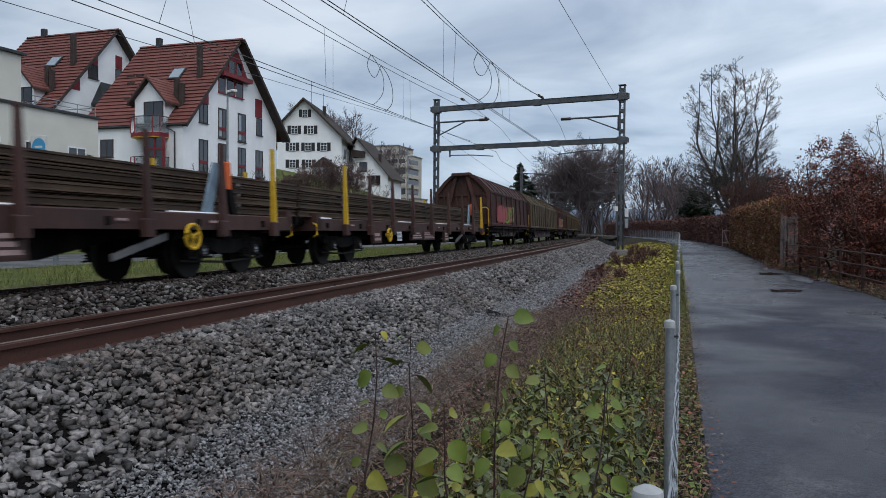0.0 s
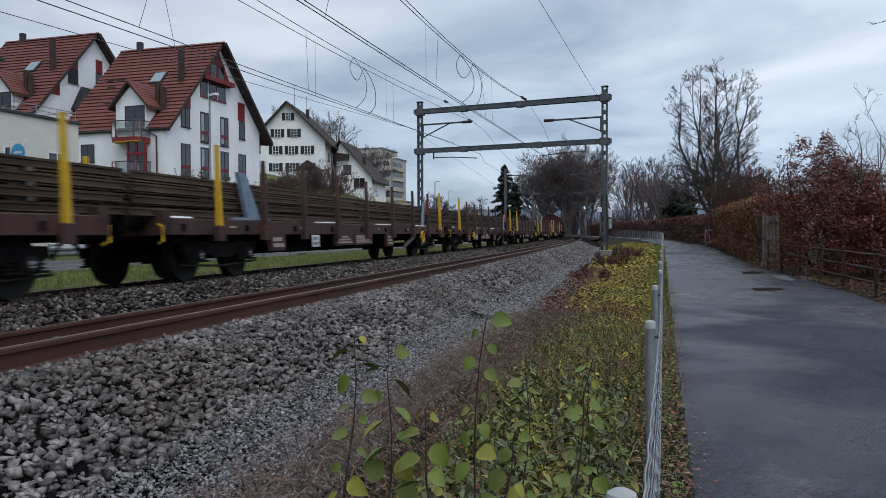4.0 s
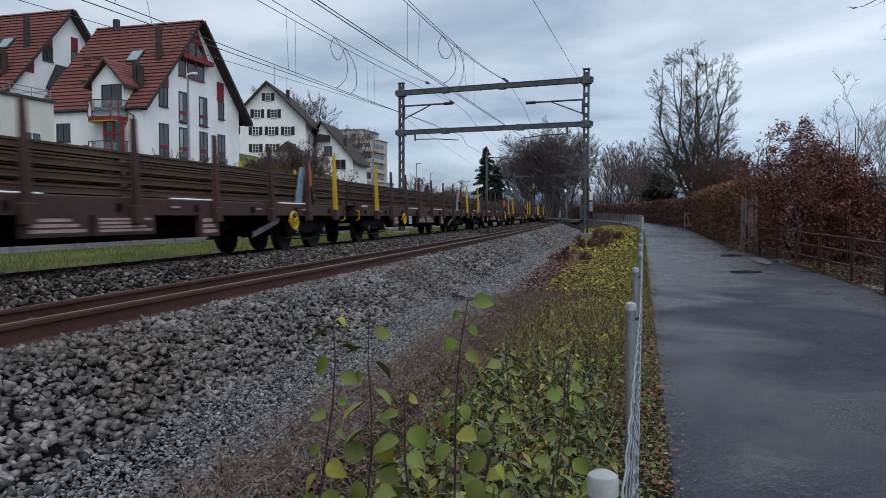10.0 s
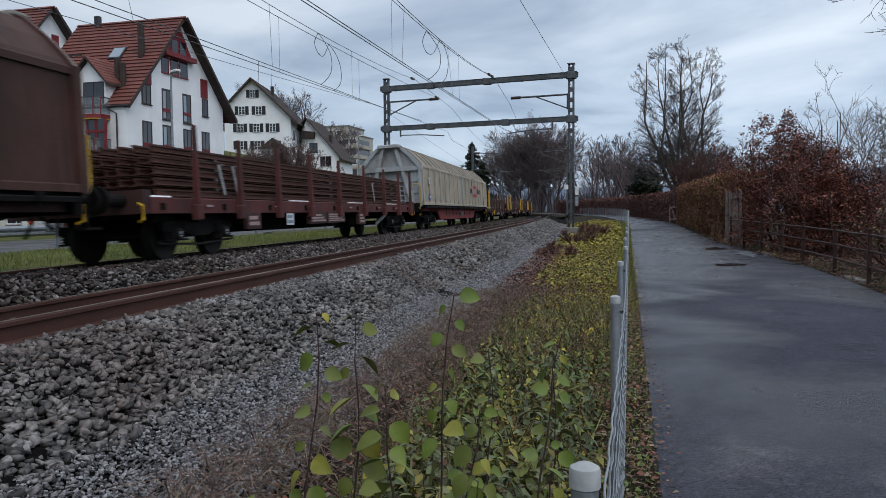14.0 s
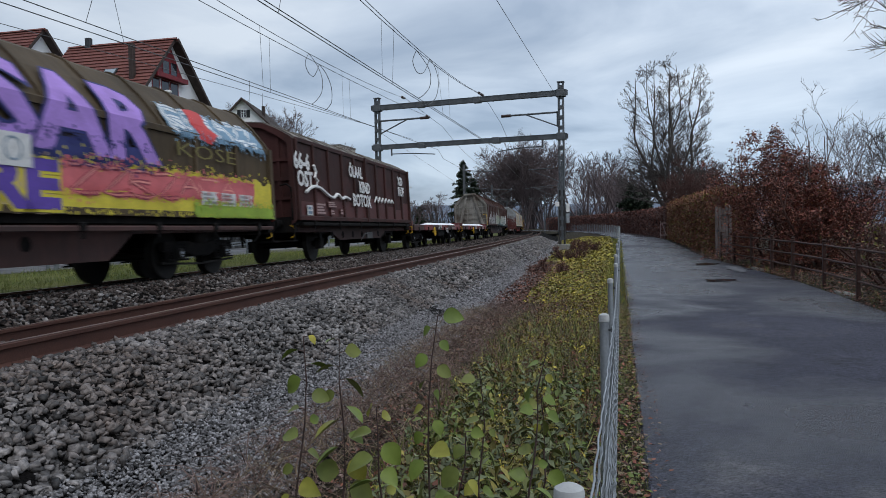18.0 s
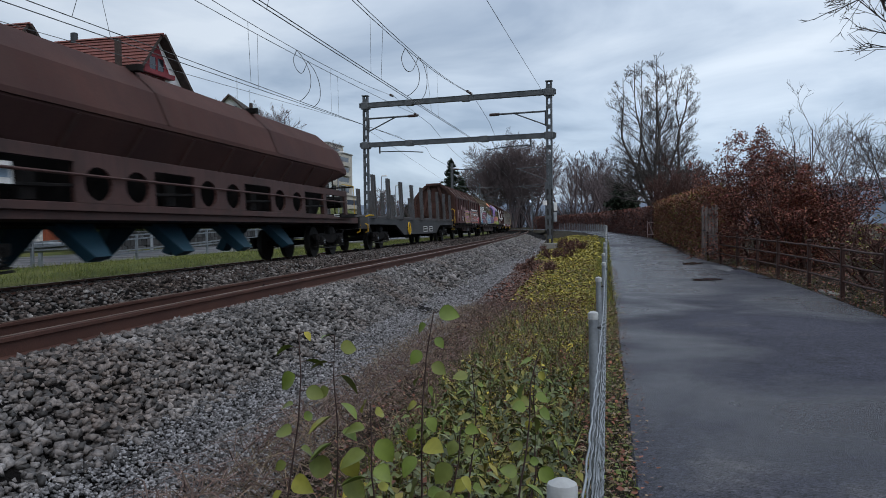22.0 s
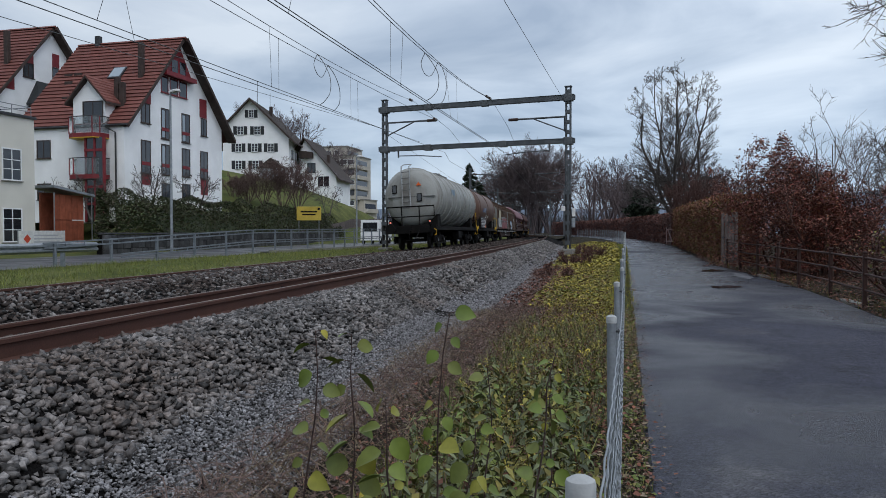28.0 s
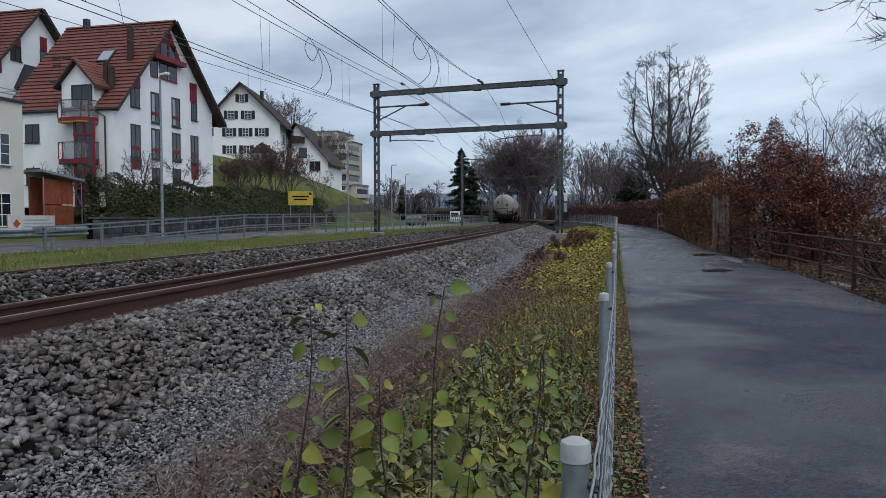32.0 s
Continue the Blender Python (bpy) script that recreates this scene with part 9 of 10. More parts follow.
STRAW = leaf_mat("dry_straw", (0.20, 0.155, 0.10), (0.13, 0.095, 0.065))
DEAD_STEM = leaf_mat("dead_brown_stem", (0.10, 0.062, 0.052), (0.16, 0.11, 0.095))
IVY = leaf_mat("dark_ivy_leaf", (0.020, 0.034, 0.013), (0.04, 0.05, 0.018))
IVY_PALE = leaf_mat("worn_ivy_leaf", (0.045, 0.062, 0.022), (0.060, 0.072, 0.028))
IVY_BROWN = leaf_mat("brown_ivy_leaf", (0.055, 0.040, 0.022), (0.040, 0.034, 0.018))
GRASS = leaf_mat("grass_blade", (0.085, 0.120, 0.022), (0.140, 0.150, 0.032))
GRASS_PALE = leaf_mat("pale_winter_grass", (0.19, 0.185, 0.06), (0.13, 0.15, 0.04))
NEEDLE = leaf_mat("dark_needles", (0.02, 0.032, 0.022), (0.032, 0.045, 0.026))


def path_edge_o(y):
    """Offset from the near rail of the path's left edge, abreast of y."""
    return 4.15 + 0.047 * y


def verge_places(n, y0, y1, a0, a1):
    """n places on the verge; a: 0 at the gravel, 1 at the fence."""
    s = RNG.uniform(y0, y1, n)
    a = RNG.uniform(a0, a1, n)
    lo, hi = 2.35, path_edge_o(s + 6.5) - 0.34
    o = lo + a * (hi - lo)
    return along_many(s, o, np.interp(o, BANK_O, BANK_Z) + climb_many(s, o)), s, a


def cover(name, label, n, y0, y1, a0, a1, size, mats, high, tilt=0.9, forms=LEAF, faces=LEAF_F, clump=0.0):
    p, s, a = verge_places(n, y0, y1, a0, a1)
    if clump:
        keep = np.array([noise.noise(Vector((x * 1.1, y * 0.8, 5.0))) for x, y in p[:, :2]]) + RNG.normal(0, 0.12, n) > clump - 0.25
        p = p[keep]
    m = len(p)
    bump_ = np.array([noise.noise(Vector((x * 0.9, y * 0.7, 1.0))) for x, y in p[:, :2]]) if m < 60000 else 0
    if forms is LEAF:
        p[:, 2] += RNG.uniform(0.0, 1.0, m) ** 0.8 * high * (0.75 + 0.7 * bump_)
    return tagged(scatter(name, forms, faces, p, size * RNG.uniform(0.6, 1.3, m), mats, spin(m, tilt)), label, "undergrowth", kind="stuff")


def sprig_forms(count=5, pairs=5):
    """Upright weeds one unit high: a thin bent stem with pairs of drooping leaves."""
    out = []
    for _ in range(count):
        v, lean = [], RNG.normal(0, 0.16, 2)
        for k in range(pairs):
            q = (k + 1.0) / pairs
            root = np.array([lean[0] * q * q, lean[1] * q * q, q * 0.95])
            a0 = RNG.uniform(0, 6.28)
            for side in (0, np.pi):
                a = a0 + side + RNG.normal(0, 0.4)
                L = RNG.uniform(0.20, 0.36) * (1.15 - 0.5 * q)
                u, w = np.array([np.cos(a), np.sin(a), RNG.uniform(-0.5, 0.35)]), np.array([-np.sin(a), np.cos(a), RNG.normal(0, 0.25)])
                v += [root, root + u * L * 0.45 - w * L * 0.30, root + u * L * 0.5 - np.array([0, 0, 0.03]), root + u * L * 0.45 + w * L * 0.30, root + u * L - np.array([0, 0, 0.07])]
        for k in range(3):
            q = k / 2
            c = np.array([lean[0] * q * q, lean[1] * q * q, q * 0.95])
            v += [c + np.array([0.012, 0, 0]), c + np.array([-0.006, 0.01, 0])]
        out.append(np.array(v))
    f = [tuple(i + 5 * k for i in face) for k in range(pairs * 2) for face in LEAF_F]
    b = 10 * pairs
    f += [(b, b + 1, b + 3), (b, b + 3, b + 2), (b + 2, b + 3, b + 5), (b + 2, b + 5, b + 4)]
    return np.stack(out), np.array(f)


SPRIG, SPRIG_F = sprig_forms()
# ground cover, from the camera's feet to the gantry and on
cover("ground_cover", "low yellow green ground cover on the verge", 21000, 0.0, 9.5, 0.46, 1.0, 0.042, [YG, OLIVE, YG, STRAW, OLIVE, RUSSET, RUSSET], 0.12, 1.2, clump=0.05)
cover("ground_cover", "mixed green and yellow ground cover near the fence", 10000, -3.5, 4.5, 0.34, 1.0, 0.032, [OLIVE, GREEN, YG, STRAW, RUSSET, RUSSET], 0.11, 1.25, clump=0.02)
cover("ground_cover", "low yellow green ground cover on the verge", 20000, 8, 24, 0.25, 1.0, 0.07, [YG, YG, OLIVE, YG, GREEN, RUSSET], 0.12)
cover("ground_cover", "low yellow green ground cover further on", 12000, 23, 62, 0.1, 1.0, 0.15, [YG, OLIVE, YG], 0.16)
cover("ground_cover", "low ground cover on the verge behind the viewer", 5000, -22, -5, 0.1, 1.0, 0.10, [OLIVE, GREEN, YG, RUSSET], 0.12)
cover("weed_sprigs", "upright green weeds with paired leaves near the fence", 520, -5.6, 0.5, 0.42, 1.0, 0.26, [DULL, GREEN, OLIVE, DULL], 0, 0.35, SPRIG, SPRIG_F)
cover("weed_sprigs", "low green and yellow weeds on the verge", 1500, -5.0, 6.0, 0.36, 1.0, 0.15, [DULL, OLIVE, YG, GREEN, RUSSET], 0, 0.5, SPRIG, SPRIG_F)
cover("weed_leaves", "broad dull green weed leaves near the fence", 2600, -5.8, 0.0, 0.45, 1.0, 0.050, [DULL, GREEN, OLIVE, DULL, RUSSET], 0.16, 1.3)
cover("russet_undergrowth", "russet dry leaves between gravel and green", 13000, -4, 10, 0.10, 0.66, 0.032, [RUSSET, BEECH_DARK, DEAD_STEM, DEAD_STEM, STRAW], 0.13)
cover("russet_undergrowth", "russet dry leaves along the gravel", 6000, 8, 26, 0.0, 0.36, 0.06, [RUSSET, DEAD_STEM, BEECH_DARK], 0.14)
cover("grass_blades", "long green and straw coloured grass blades", 15000, -6, 5, 0.30, 1.0, 0.18, [GRASS, GRASS_PALE, STRAW, STRAW, DULL, RUSSET], 0, 1.0, BLADE, BLADE_F)
cover("grass_blades", "grass blades among the ground cover", 2500, 3, 16, 0.3, 1.0, 0.13, [STRAW, GRASS_PALE, YG], 0, 0.8, BLADE, BLADE_F)


def dry_stalks():
    """Matted dead stems over the gravel's edge."""
    sh = Shape()
    r = random.Random(5)
    for k in range(2300):
        s = r.uniform(-5.6, 7.5)
        o = 2.0 + abs(r.gauss(0, 0.42)) + np.interp(s, (-2, 2, 7), (0, 0.2, 0.35))
        p = verge(s, o, bank(o))
        a = r.uniform(0, 6.28)
        L = r.uniform(0.12, 0.42)
        up = r.uniform(0.02, 0.16)
        c = Vector((math.cos(a), math.sin(a), 0)) * L
        b = Vector((math.cos(a + 1.3), math.sin(a + 1.3), 0)) * L * r.uniform(-0.3, 0.3)
        sh.tube([p + Vector((0, 0, 0.01)), p + c * 0.35 + b * 0.5 + Vector((0, 0, up)), p + c * 0.7 + b + Vector((0, 0, up * 0.9)), p + c + Vector((0, 0, up * 0.2))], r.uniform(0.0018, 0.0042), n=3, taper=0.5)
    tagged(part("dry_stalks", sh, DEAD_STEM), "matted dead brown stalks at the gravel's edge", "undergrowth", kind="stuff")
    sh = Shape()
    for k in range(1500):
        s = r.uniform(-5.6, 6.5)
        o = 2.1 + abs(r.gauss(0, 0.55))
        p = verge(s, o, bank(o))
        a = r.uniform(0, 6.28)
        L = r.uniform(0.15, 0.5)
        c = Vector((math.cos(a), math.sin(a), 0)) * L
        sh.tube([p, p + c * 0.4 + Vector((0, 0, 0.12)), p + c + Vector((0, 0, 0.04))], r.uniform(0.0016, 0.0040), n=3, taper=0.4)
    tagged(part("straw_stalks", sh, STRAW), "bent pale straw stalks at the gravel's edge", "undergrowth", kind="stuff")


dry_stalks()


def strip_leaves(name, label, n, s0, s1, o0, o1, size, mats, z=0.0, high=0.03, tilt=0.6, forms=LEAF, faces=LEAF_F):
    """Leaves or blades beside the path; o from its left edge."""
    s, o = RNG.uniform(s0, s1, n), RNG.uniform(o0, o1, n)
    h, x, y = np.interp(s, PATH_S, PATH_H), np.interp(s, PATH_S, PATH_X), np.interp(s, PATH_S, PATH_Y)
    zz = np.interp(s, (10, 31, 60, 100, 200), (0.0, 0.2, 0.5, 0.78, 1.1)) + z + (RNG.uniform(0, high, n) if forms is LEAF else 0)
    o = squeeze(s, o)
    p = np.stack([x + np.cos(h) * o, y - np.sin(h) * o, zz], -1)
    return tagged(scatter(name, forms, faces, p, size * RNG.uniform(0.6, 1.3, n), mats, spin(n, tilt)), label, "undergrowth", kind="stuff")


strip_leaves("leaf_litter", "brown leaf litter and grass between fence and path", 5000, 1, 14, -0.34, 0.03, 0.042, [RUSSET, BEECH_DARK, OLIVE, STRAW, GREEN], -0.01, 0.03)
strip_leaves("leaf_litter", "scattered dead leaves and grit on the path's edge", 900, 0.5, 24, -0.02, 0.16, 0.036, [RUSSET, BEECH_DARK, STRAW, DEAD_STEM], 0.012, 0.01, 0.3)
strip_leaves("edge_grass", "thin grass along the path's edge", 5000, 1, 12, -0.34, 0.02, 0.075, [GRASS, GRASS_PALE, STRAW], -0.02, 0, 0.9, BLADE, BLADE_F)
strip_leaves("edge_grass", "green grass along the path's edge", 7000, 11, 60, -0.45, 0.05, 0.13, [GRASS, YG, GRASS], -0.02, 0, 0.9, BLADE, BLADE_F)
strip_leaves("leaf_litter", "brown leaf litter under the iron fence", 16000, 6, 38, PATH_W - 0.05, PATH_W + 2.8, 0.065, [BEECH_DARK, RUSSET, DEAD_STEM, RUSSET], -0.01, 0.08)
strip_leaves("edge_grass", "dry grass tufts under the iron fence", 700, 8, 36, PATH_W + 0.0, PATH_W + 0.8, 0.22, [STRAW, GRASS_PALE, OLIVE], -0.02, 0, 0.8, BLADE, BLADE_F)


def far_verge_grass():
    n = 52000
    s = RNG.uniform(0, 80, n)
    o = RNG.uniform(-12.5, -6.9, n)
    keep = o > np.interp(s, (30, 38.5, 50, 61, 73, 100), (-12.5, -11.3, -10.7, -9.8, -9.3, -9.0))
    s, o = s[keep], o[keep]
    n = len(s)
    p = along_many(s, o, np.interp(o, BANK_O, BANK_Z) - 0.01)
    patch = np.array([noise.noise(Vector((x * 0.5, y * 0.5, 2.0))) for x, y in p[:, :2]])
    tagged(scatter("grass_blades", BLADE, BLADE_F, p, 0.17 * (1 + 0.5 * patch) * RNG.uniform(0.6, 1.3, n), [GRASS, GRASS, GRASS_PALE], spin(n, 0.7)), "short green grass between track and road", "grass", kind="stuff")


far_verge_grass()


# ---- the young shoots in the foreground ----
def heart_leaf(size, bend):
    """A broad pointed leaf with a fold along its rib."""
    prof = [(0.0, 0.03), (0.05, 0.17), (0.18, 0.34), (0.38, 0.40), (0.60, 0.34), (0.80, 0.20), (0.93, 0.07), (1.0, 0.0)]
    vs, fs = [], []
    for y, w in prof:
        z = -bend * y * y
        vs += [(-w * size, y * size, (z + w * 0.34) * size), (0, y * size, z * size), (w * size, y * size, (z + w * 0.34) * size)]
    for k in range(len(prof) - 1):
        a, b = 3 * k, 3 * k + 3
        fs += [(a, a + 1, b + 1, b), (a + 1, a + 2, b + 2, b + 1)]
    return Shape().add(vs, fs)


SHOOT_LEAF = [leaf_mat("shoot_leaf_green", (0.080, 0.120, 0.020), (0.110, 0.145, 0.026), 0.45), leaf_mat("shoot_leaf_yellow", (0.24, 0.21, 0.032), (0.16, 0.165, 0.030), 0.45), leaf_mat("shoot_leaf_olive", (0.125, 0.135, 0.030), (0.090, 0.11, 0.026), 0.45)]
SHOOT_STEM = material("dark_shoot_stem", (0.045, 0.028, 0.025), 0.6, vary=0.3, scale=20)
SHOOTS = []


def shoot(x, y, h, lean, r, leaves, size=0.06, top=True):
    rr = random.Random(r)
    t = thing("young_shoot", "young shoot with broad yellowing green leaves on a dark stem", "plant", pose(x, y, 0.0), group="young shoots")
    pts = []
    for k in range(9):
        q = k / 8
        pts.append(Vector((lean[0] * q * q + 0.012 * math.sin(q * 9 + r) + rr.uniform(-0.006, 0.006), lean[1] * q * q, h * q)))
    part("stem", Shape().tube(pts, 0.0055, n=6, taper=0.35), SHOOT_STEM, t)
    for k in range(leaves):
        q = min(0.999, 0.22 + 0.78 * (k + 0.95) / leaves)
        i = min(7, int(q * 8))
        p = pts[i].lerp(pts[i + 1], q * 8 - i)
        side = 1 if k % 2 else -1
        a = 90 * side + rr.uniform(-50, 50)
        sz = size * rr.uniform(0.55, 1.25) * (0.75 if q > 0.9 else 1)
        # most leaves hang sideways and turn their upper face to the open path
        m = Matrix.Translation(p) @ pose(0, 0, 0, 0, 0, a) @ pose(0, 0.020, 0.004, rr.choice((-25, -40, -10, -55, 5)) + rr.uniform(-10, 10)) @ pose(0, 0, 0, 0, -side * rr.choice((-15, 20, 40, 55, 65)), 0)
        lf = part("leaf", heart_leaf(sz, rr.uniform(0.05, 0.35)), SHOOT_LEAF[rr.choice((0, 0, 1, 2, 2))], t, smooth=True, m=m)
        part("leaf_stalk", Shape().rod(Vector((0, 0, 0)), m.inverted() @ p, 0.0016, n=4), SHOOT_STEM, lf)
    SHOOTS.append((t, x, y))
    return t


for x, y, h, lean, seed, n, sz in (
    (-0.46, 2.4, 1.08, (0.06, 0.02), 1, 9, 0.060),
    (-0.315, 2.42, 1.07, (0.03, 0.0), 2, 10, 0.060),
    (-0.165, 2.36, 0.86, (-0.01, 0.02), 3, 8, 0.056),
    (-0.04, 2.5, 1.13, (0.05, 0.0), 4, 11, 0.062),
    (0.03, 2.3, 0.80, (0.06, 0.0), 6, 7, 0.058),
    (-0.56, 2.2, 0.56, (0.02, 0.0), 7, 4, 0.05),
    (0.30, 2.75, 0.95, (0.12, 0.05), 9, 9, 0.055),
    (-0.22, 2.15, 0.62, (-0.04, 0.0), 10, 7, 0.06),
    (0.10, 2.2, 0.62, (-0.02, 0.0), 11, 8, 0.062),
    (0.36, 2.2, 0.64, (0.03, 0.0), 12, 8, 0.062),
    (0.16, 3.0, 0.86, (0.02, 0.0), 14, 7, 0.055),
    (0.42, 3.1, 0.80, (0.02, 0.0), 15, 7, 0.055),
):
    shoot(x, y, h + 0.04, lean, seed, n + 10, sz * 1.28)


# ---- trees ----
def grow(r, pts_out, p, d, length, radius, level, spread, droop, kids):
    """Adds one branch, then its side branches. pts_out: (points, radius, end radius, level)."""
    n = 4 if level > 1 else 6
    pts = [p]
    q = p.copy()
    dd = d.normalized()
    for k in range(n):
        dd = (dd + Vector((r.gauss(0, 0.10), r.gauss(0, 0.10), r.gauss(0.04 - droop, 0.07)))).normalized()
        q = q + dd * (length / n)
        pts.append(q.copy())
    pts_out.append((pts, radius, radius * 0.45, level))
    if level >= len(kids):
        return
    for k in range(kids[level]):
        f = r.uniform(0.22, 1.0)
        i = min(n - 1, int(f * n))
        a = pts[i].lerp(pts[i + 1], f * n - i)
        axis = (pts[i + 1] - pts[i]).normalized()
        side = Vector((r.gauss(0, 1), r.gauss(0, 1), r.gauss(0, 0.6)))
        side = (side - axis * side.dot(axis)).normalized()
        nd = axis * math.cos(spread) + side * math.sin(spread) * r.uniform(0.7, 1.25) + Vector((0, 0, 0.12))
        grow(r, pts_out, a, nd, length * r.uniform(0.42, 0.68) * (1.28 - 0.8 * f), max(radius * 0.5 * (1.1 - 0.5 * f), 0.006), level + 1, spread, droop, kids)


def bare_tree(x, y, z, height, trunks, spread, kids, label, seed, bark=BARK, thick=0.3, trunk_len=0.75, droop=0.0, lean=0.25, name="bare_tree", twig=0.012):
    r = random.Random(seed)
    t = thing(name, label, "tree", pose(x, y, z))
    out = []
    for k in range(trunks):
        a = 6.28 * k / trunks + r.uniform(-0.4, 0.4)
        d = Vector((math.cos(a) * lean * r.uniform(0.3, 1.2), math.sin(a) * lean * r.uniform(0.3, 1.2), 1))
        grow(r, out, Vector((math.cos(a) * 0.15, math.sin(a) * 0.15, -0.2)), d, height * trunk_len * r.uniform(0.85, 1.1), thick * r.uniform(0.75, 1.0), 0, spread, droop, kids)
    top = max(p.z for pts, *_ in out for p in pts)
    k_ = height / top
    trunk, limbs, twigs = Shape(), Shape(), Shape()
    for pts, a, b, lv in out:
        pts = [Vector((p.x, p.y, p.z * k_)) for p in pts]
        target, sides = (trunk, 8) if lv == 0 else (limbs, 5) if lv == 1 else (twigs, 3)
        target.tube(pts, max(a, twig), n=sides, taper=max(b, twig * 0.6) / max(a, twig))
    part("trunk", trunk, bark, t, smooth=True)
    if limbs.v:
        tagged(part("limb_mass", limbs, bark, t), kind="stuff")
    if twigs.v:
        part("crown", twigs, bark, t, "bare fine twigs")
    return t




def tall_tree(x, y, z, label, seed):
    """An old tree: curved leaders that rise together to a rounded top, wide low boughs, fine twigs inside one crown."""
    r = random.Random(seed)
    t = thing("bare_tree", label, "tree", pose(x, y, z))
    part("trunk", Shape().tube([(0, 0, -0.3), (0.05, 0, 1.2), (-0.1, 0.05, 2.8)], 0.46, n=10, taper=0.8), BARK, t, smooth=True)
    out = []
    hull_z, hull_r = (1.0, 3.2, 5.0, 7.5, 11.0, 14.5, 17.0, 18.4, 19.3), (3.0, 6.4, 6.2, 5.0, 4.8, 4.9, 4.0, 2.6, 0.6)
    leaders = ((-3.6, 0.6, 17.2, 0.3), (-2.5, -1.4, 18.3, -0.4), (-1.2, 1.3, 18.2, 0.5), (0.0, -0.7, 19.3, -0.3), (1.2, 0.8, 18.6, 0.5), (2.3, -1.0, 18.0, -0.4), (3.5, 0.5, 16.6, 0.3), (0.8, 2.6, 17.2, 0.3), (-0.6, -2.6, 17.0, -0.3))
    for dx, dy, h, bow in leaders:
        line = [Vector((0, 0, 2.2)), Vector((dx * 0.34, dy * 0.3, 4.4)), Vector((dx * 0.66 + bow, dy * 0.6, 7.0)), Vector((dx * 0.82 - bow * 0.6, dy * 0.8, 10.2)), Vector((dx * 0.92 + bow * 0.5, dy * 0.9, 13.4)), Vector((dx, dy, h - 0.6))]
        line = [p + Vector((r.uniform(-0.3, 0.3), r.uniform(-0.2, 0.2), 0)) * (0.4 + 0.14 * i) for i, p in enumerate(line)]
        soft = smooth_line(line, 4)
        part("leader", Shape().tube(soft, 0.24 * r.uniform(0.8, 1.1), n=7, taper=0.10), BARK, t, smooth=True)
        for k in range(20):
            q = 0.14 + 0.84 * (k + r.random()) / 20
            i = min(len(soft) - 2, int(q * (len(soft) - 1)))
            p = soft[i].lerp(soft[i + 1], q * (len(soft) - 1) - i)
            a = r.uniform(0, 6.28)
            axis = (soft[i + 1] - soft[i]).normalized()
            d = axis * 0.55 + Vector((math.cos(a) + 0.12 * dx, math.sin(a), r.uniform(-0.1, 0.25))) * 0.8
            grow(r, out, p, d, (3.9 - 2.1 * q) * r.uniform(0.6, 1.15), 0.06 * (1.25 - 0.9 * q), 1, 0.72, 0.0, (0, 7, 4, 2))
    for k in range(22):
        a = 6.28 * k / 22 + r.uniform(-0.2, 0.2)
        p = Vector((0.3 * math.cos(a), 0.3 * math.sin(a), r.uniform(2.8, 6.0)))
        grow(r, out, p, Vector((math.cos(a), math.sin(a), r.uniform(0.0, 0.55))), r.uniform(4.4, 6.6), 0.09, 1, 0.7, 0.015, (0, 11, 6))
    limbs, twigs = Shape(), Shape()
    for pts, a, b, lv in out:
        # twigs that leave the crown's outline are shed
        inside = [p for p in pts if math.hypot(p.x, p.y) < np.interp(p.z, hull_z, hull_r) * (1 + 0.10 * math.sin(4 * math.atan2(p.y, p.x) + p.z))]
        if len(inside) < 2 or inside[0] is not pts[0]:
            continue
        inside = pts[:len(inside)]
        (limbs if lv == 1 else twigs).tube(inside, max(a, 0.013), n=5 if lv == 1 else 3, taper=0.5)
    tagged(part("limb_mass", limbs, BARK, t), kind="stuff")
    part("crown", twigs, BARK, t, "bare fine twigs")


tall_tree(24.0, 80, 0.5, "tall bare tree with several curved leaders, behind the hedge", 3)
bare_tree(27.0, 80, 0.5, 9.5, 3, 0.75, (8, 7, 6), "bare tree with fine twigs behind the hedge", 9, thick=0.16, lean=0.4, twig=0.016)
bare_tree(19.6, 55, 0.4, 6.4, 8, 0.8, (11, 8, 6), "reddish bare shrub tree behind the tall hedge", 4, bark=BARK_RED, thick=0.07, lean=0.7, twig=0.012)
bare_tree(18.2, 56, 0.4, 5.0, 6, 0.8, (9, 7, 5), "reddish bare shrub behind the tall hedge", 14, bark=BARK_RED, thick=0.06, lean=0.8, twig=0.012)
bare_tree(20.8, 55, 0.4, 5.2, 5, 0.7, (8, 6, 5), "reddish bare shrub behind the tall hedge", 24, bark=BARK_RED, thick=0.06, lean=0.8, twig=0.012)
for i, (x, y, h, sp) in enumerate(((17.5, 215, 24, 0.6), (23.5, 210, 28, 0.6), (29.0, 214, 25, 0.6), (20.5, 225, 27, 0.6), (26.5, 222, 26, 0.6))):
    bare_tree(x, y, 0.3, h, 5, sp + 0.15, (13, 9, 6), "big bare tree beyond the bend of the railway", 30 + i, bark=FAR_TWIG, thick=0.30, lean=0.4, twig=0.036)
for i, (x, y, h) in enumerate(((24.5, 130, 14), (29, 140, 15), (33, 150, 16.5), (38, 160, 14), (42, 170, 15), (28, 118, 9), (31.5, 125, 10))):
    bare_tree(x, y, 0.3, h, 4, 0.7, (8, 6, 5), "bare tree in the gardens beside the railway", 50 + i, bark=FAR_TWIG, thick=0.2, lean=0.5, twig=0.03)
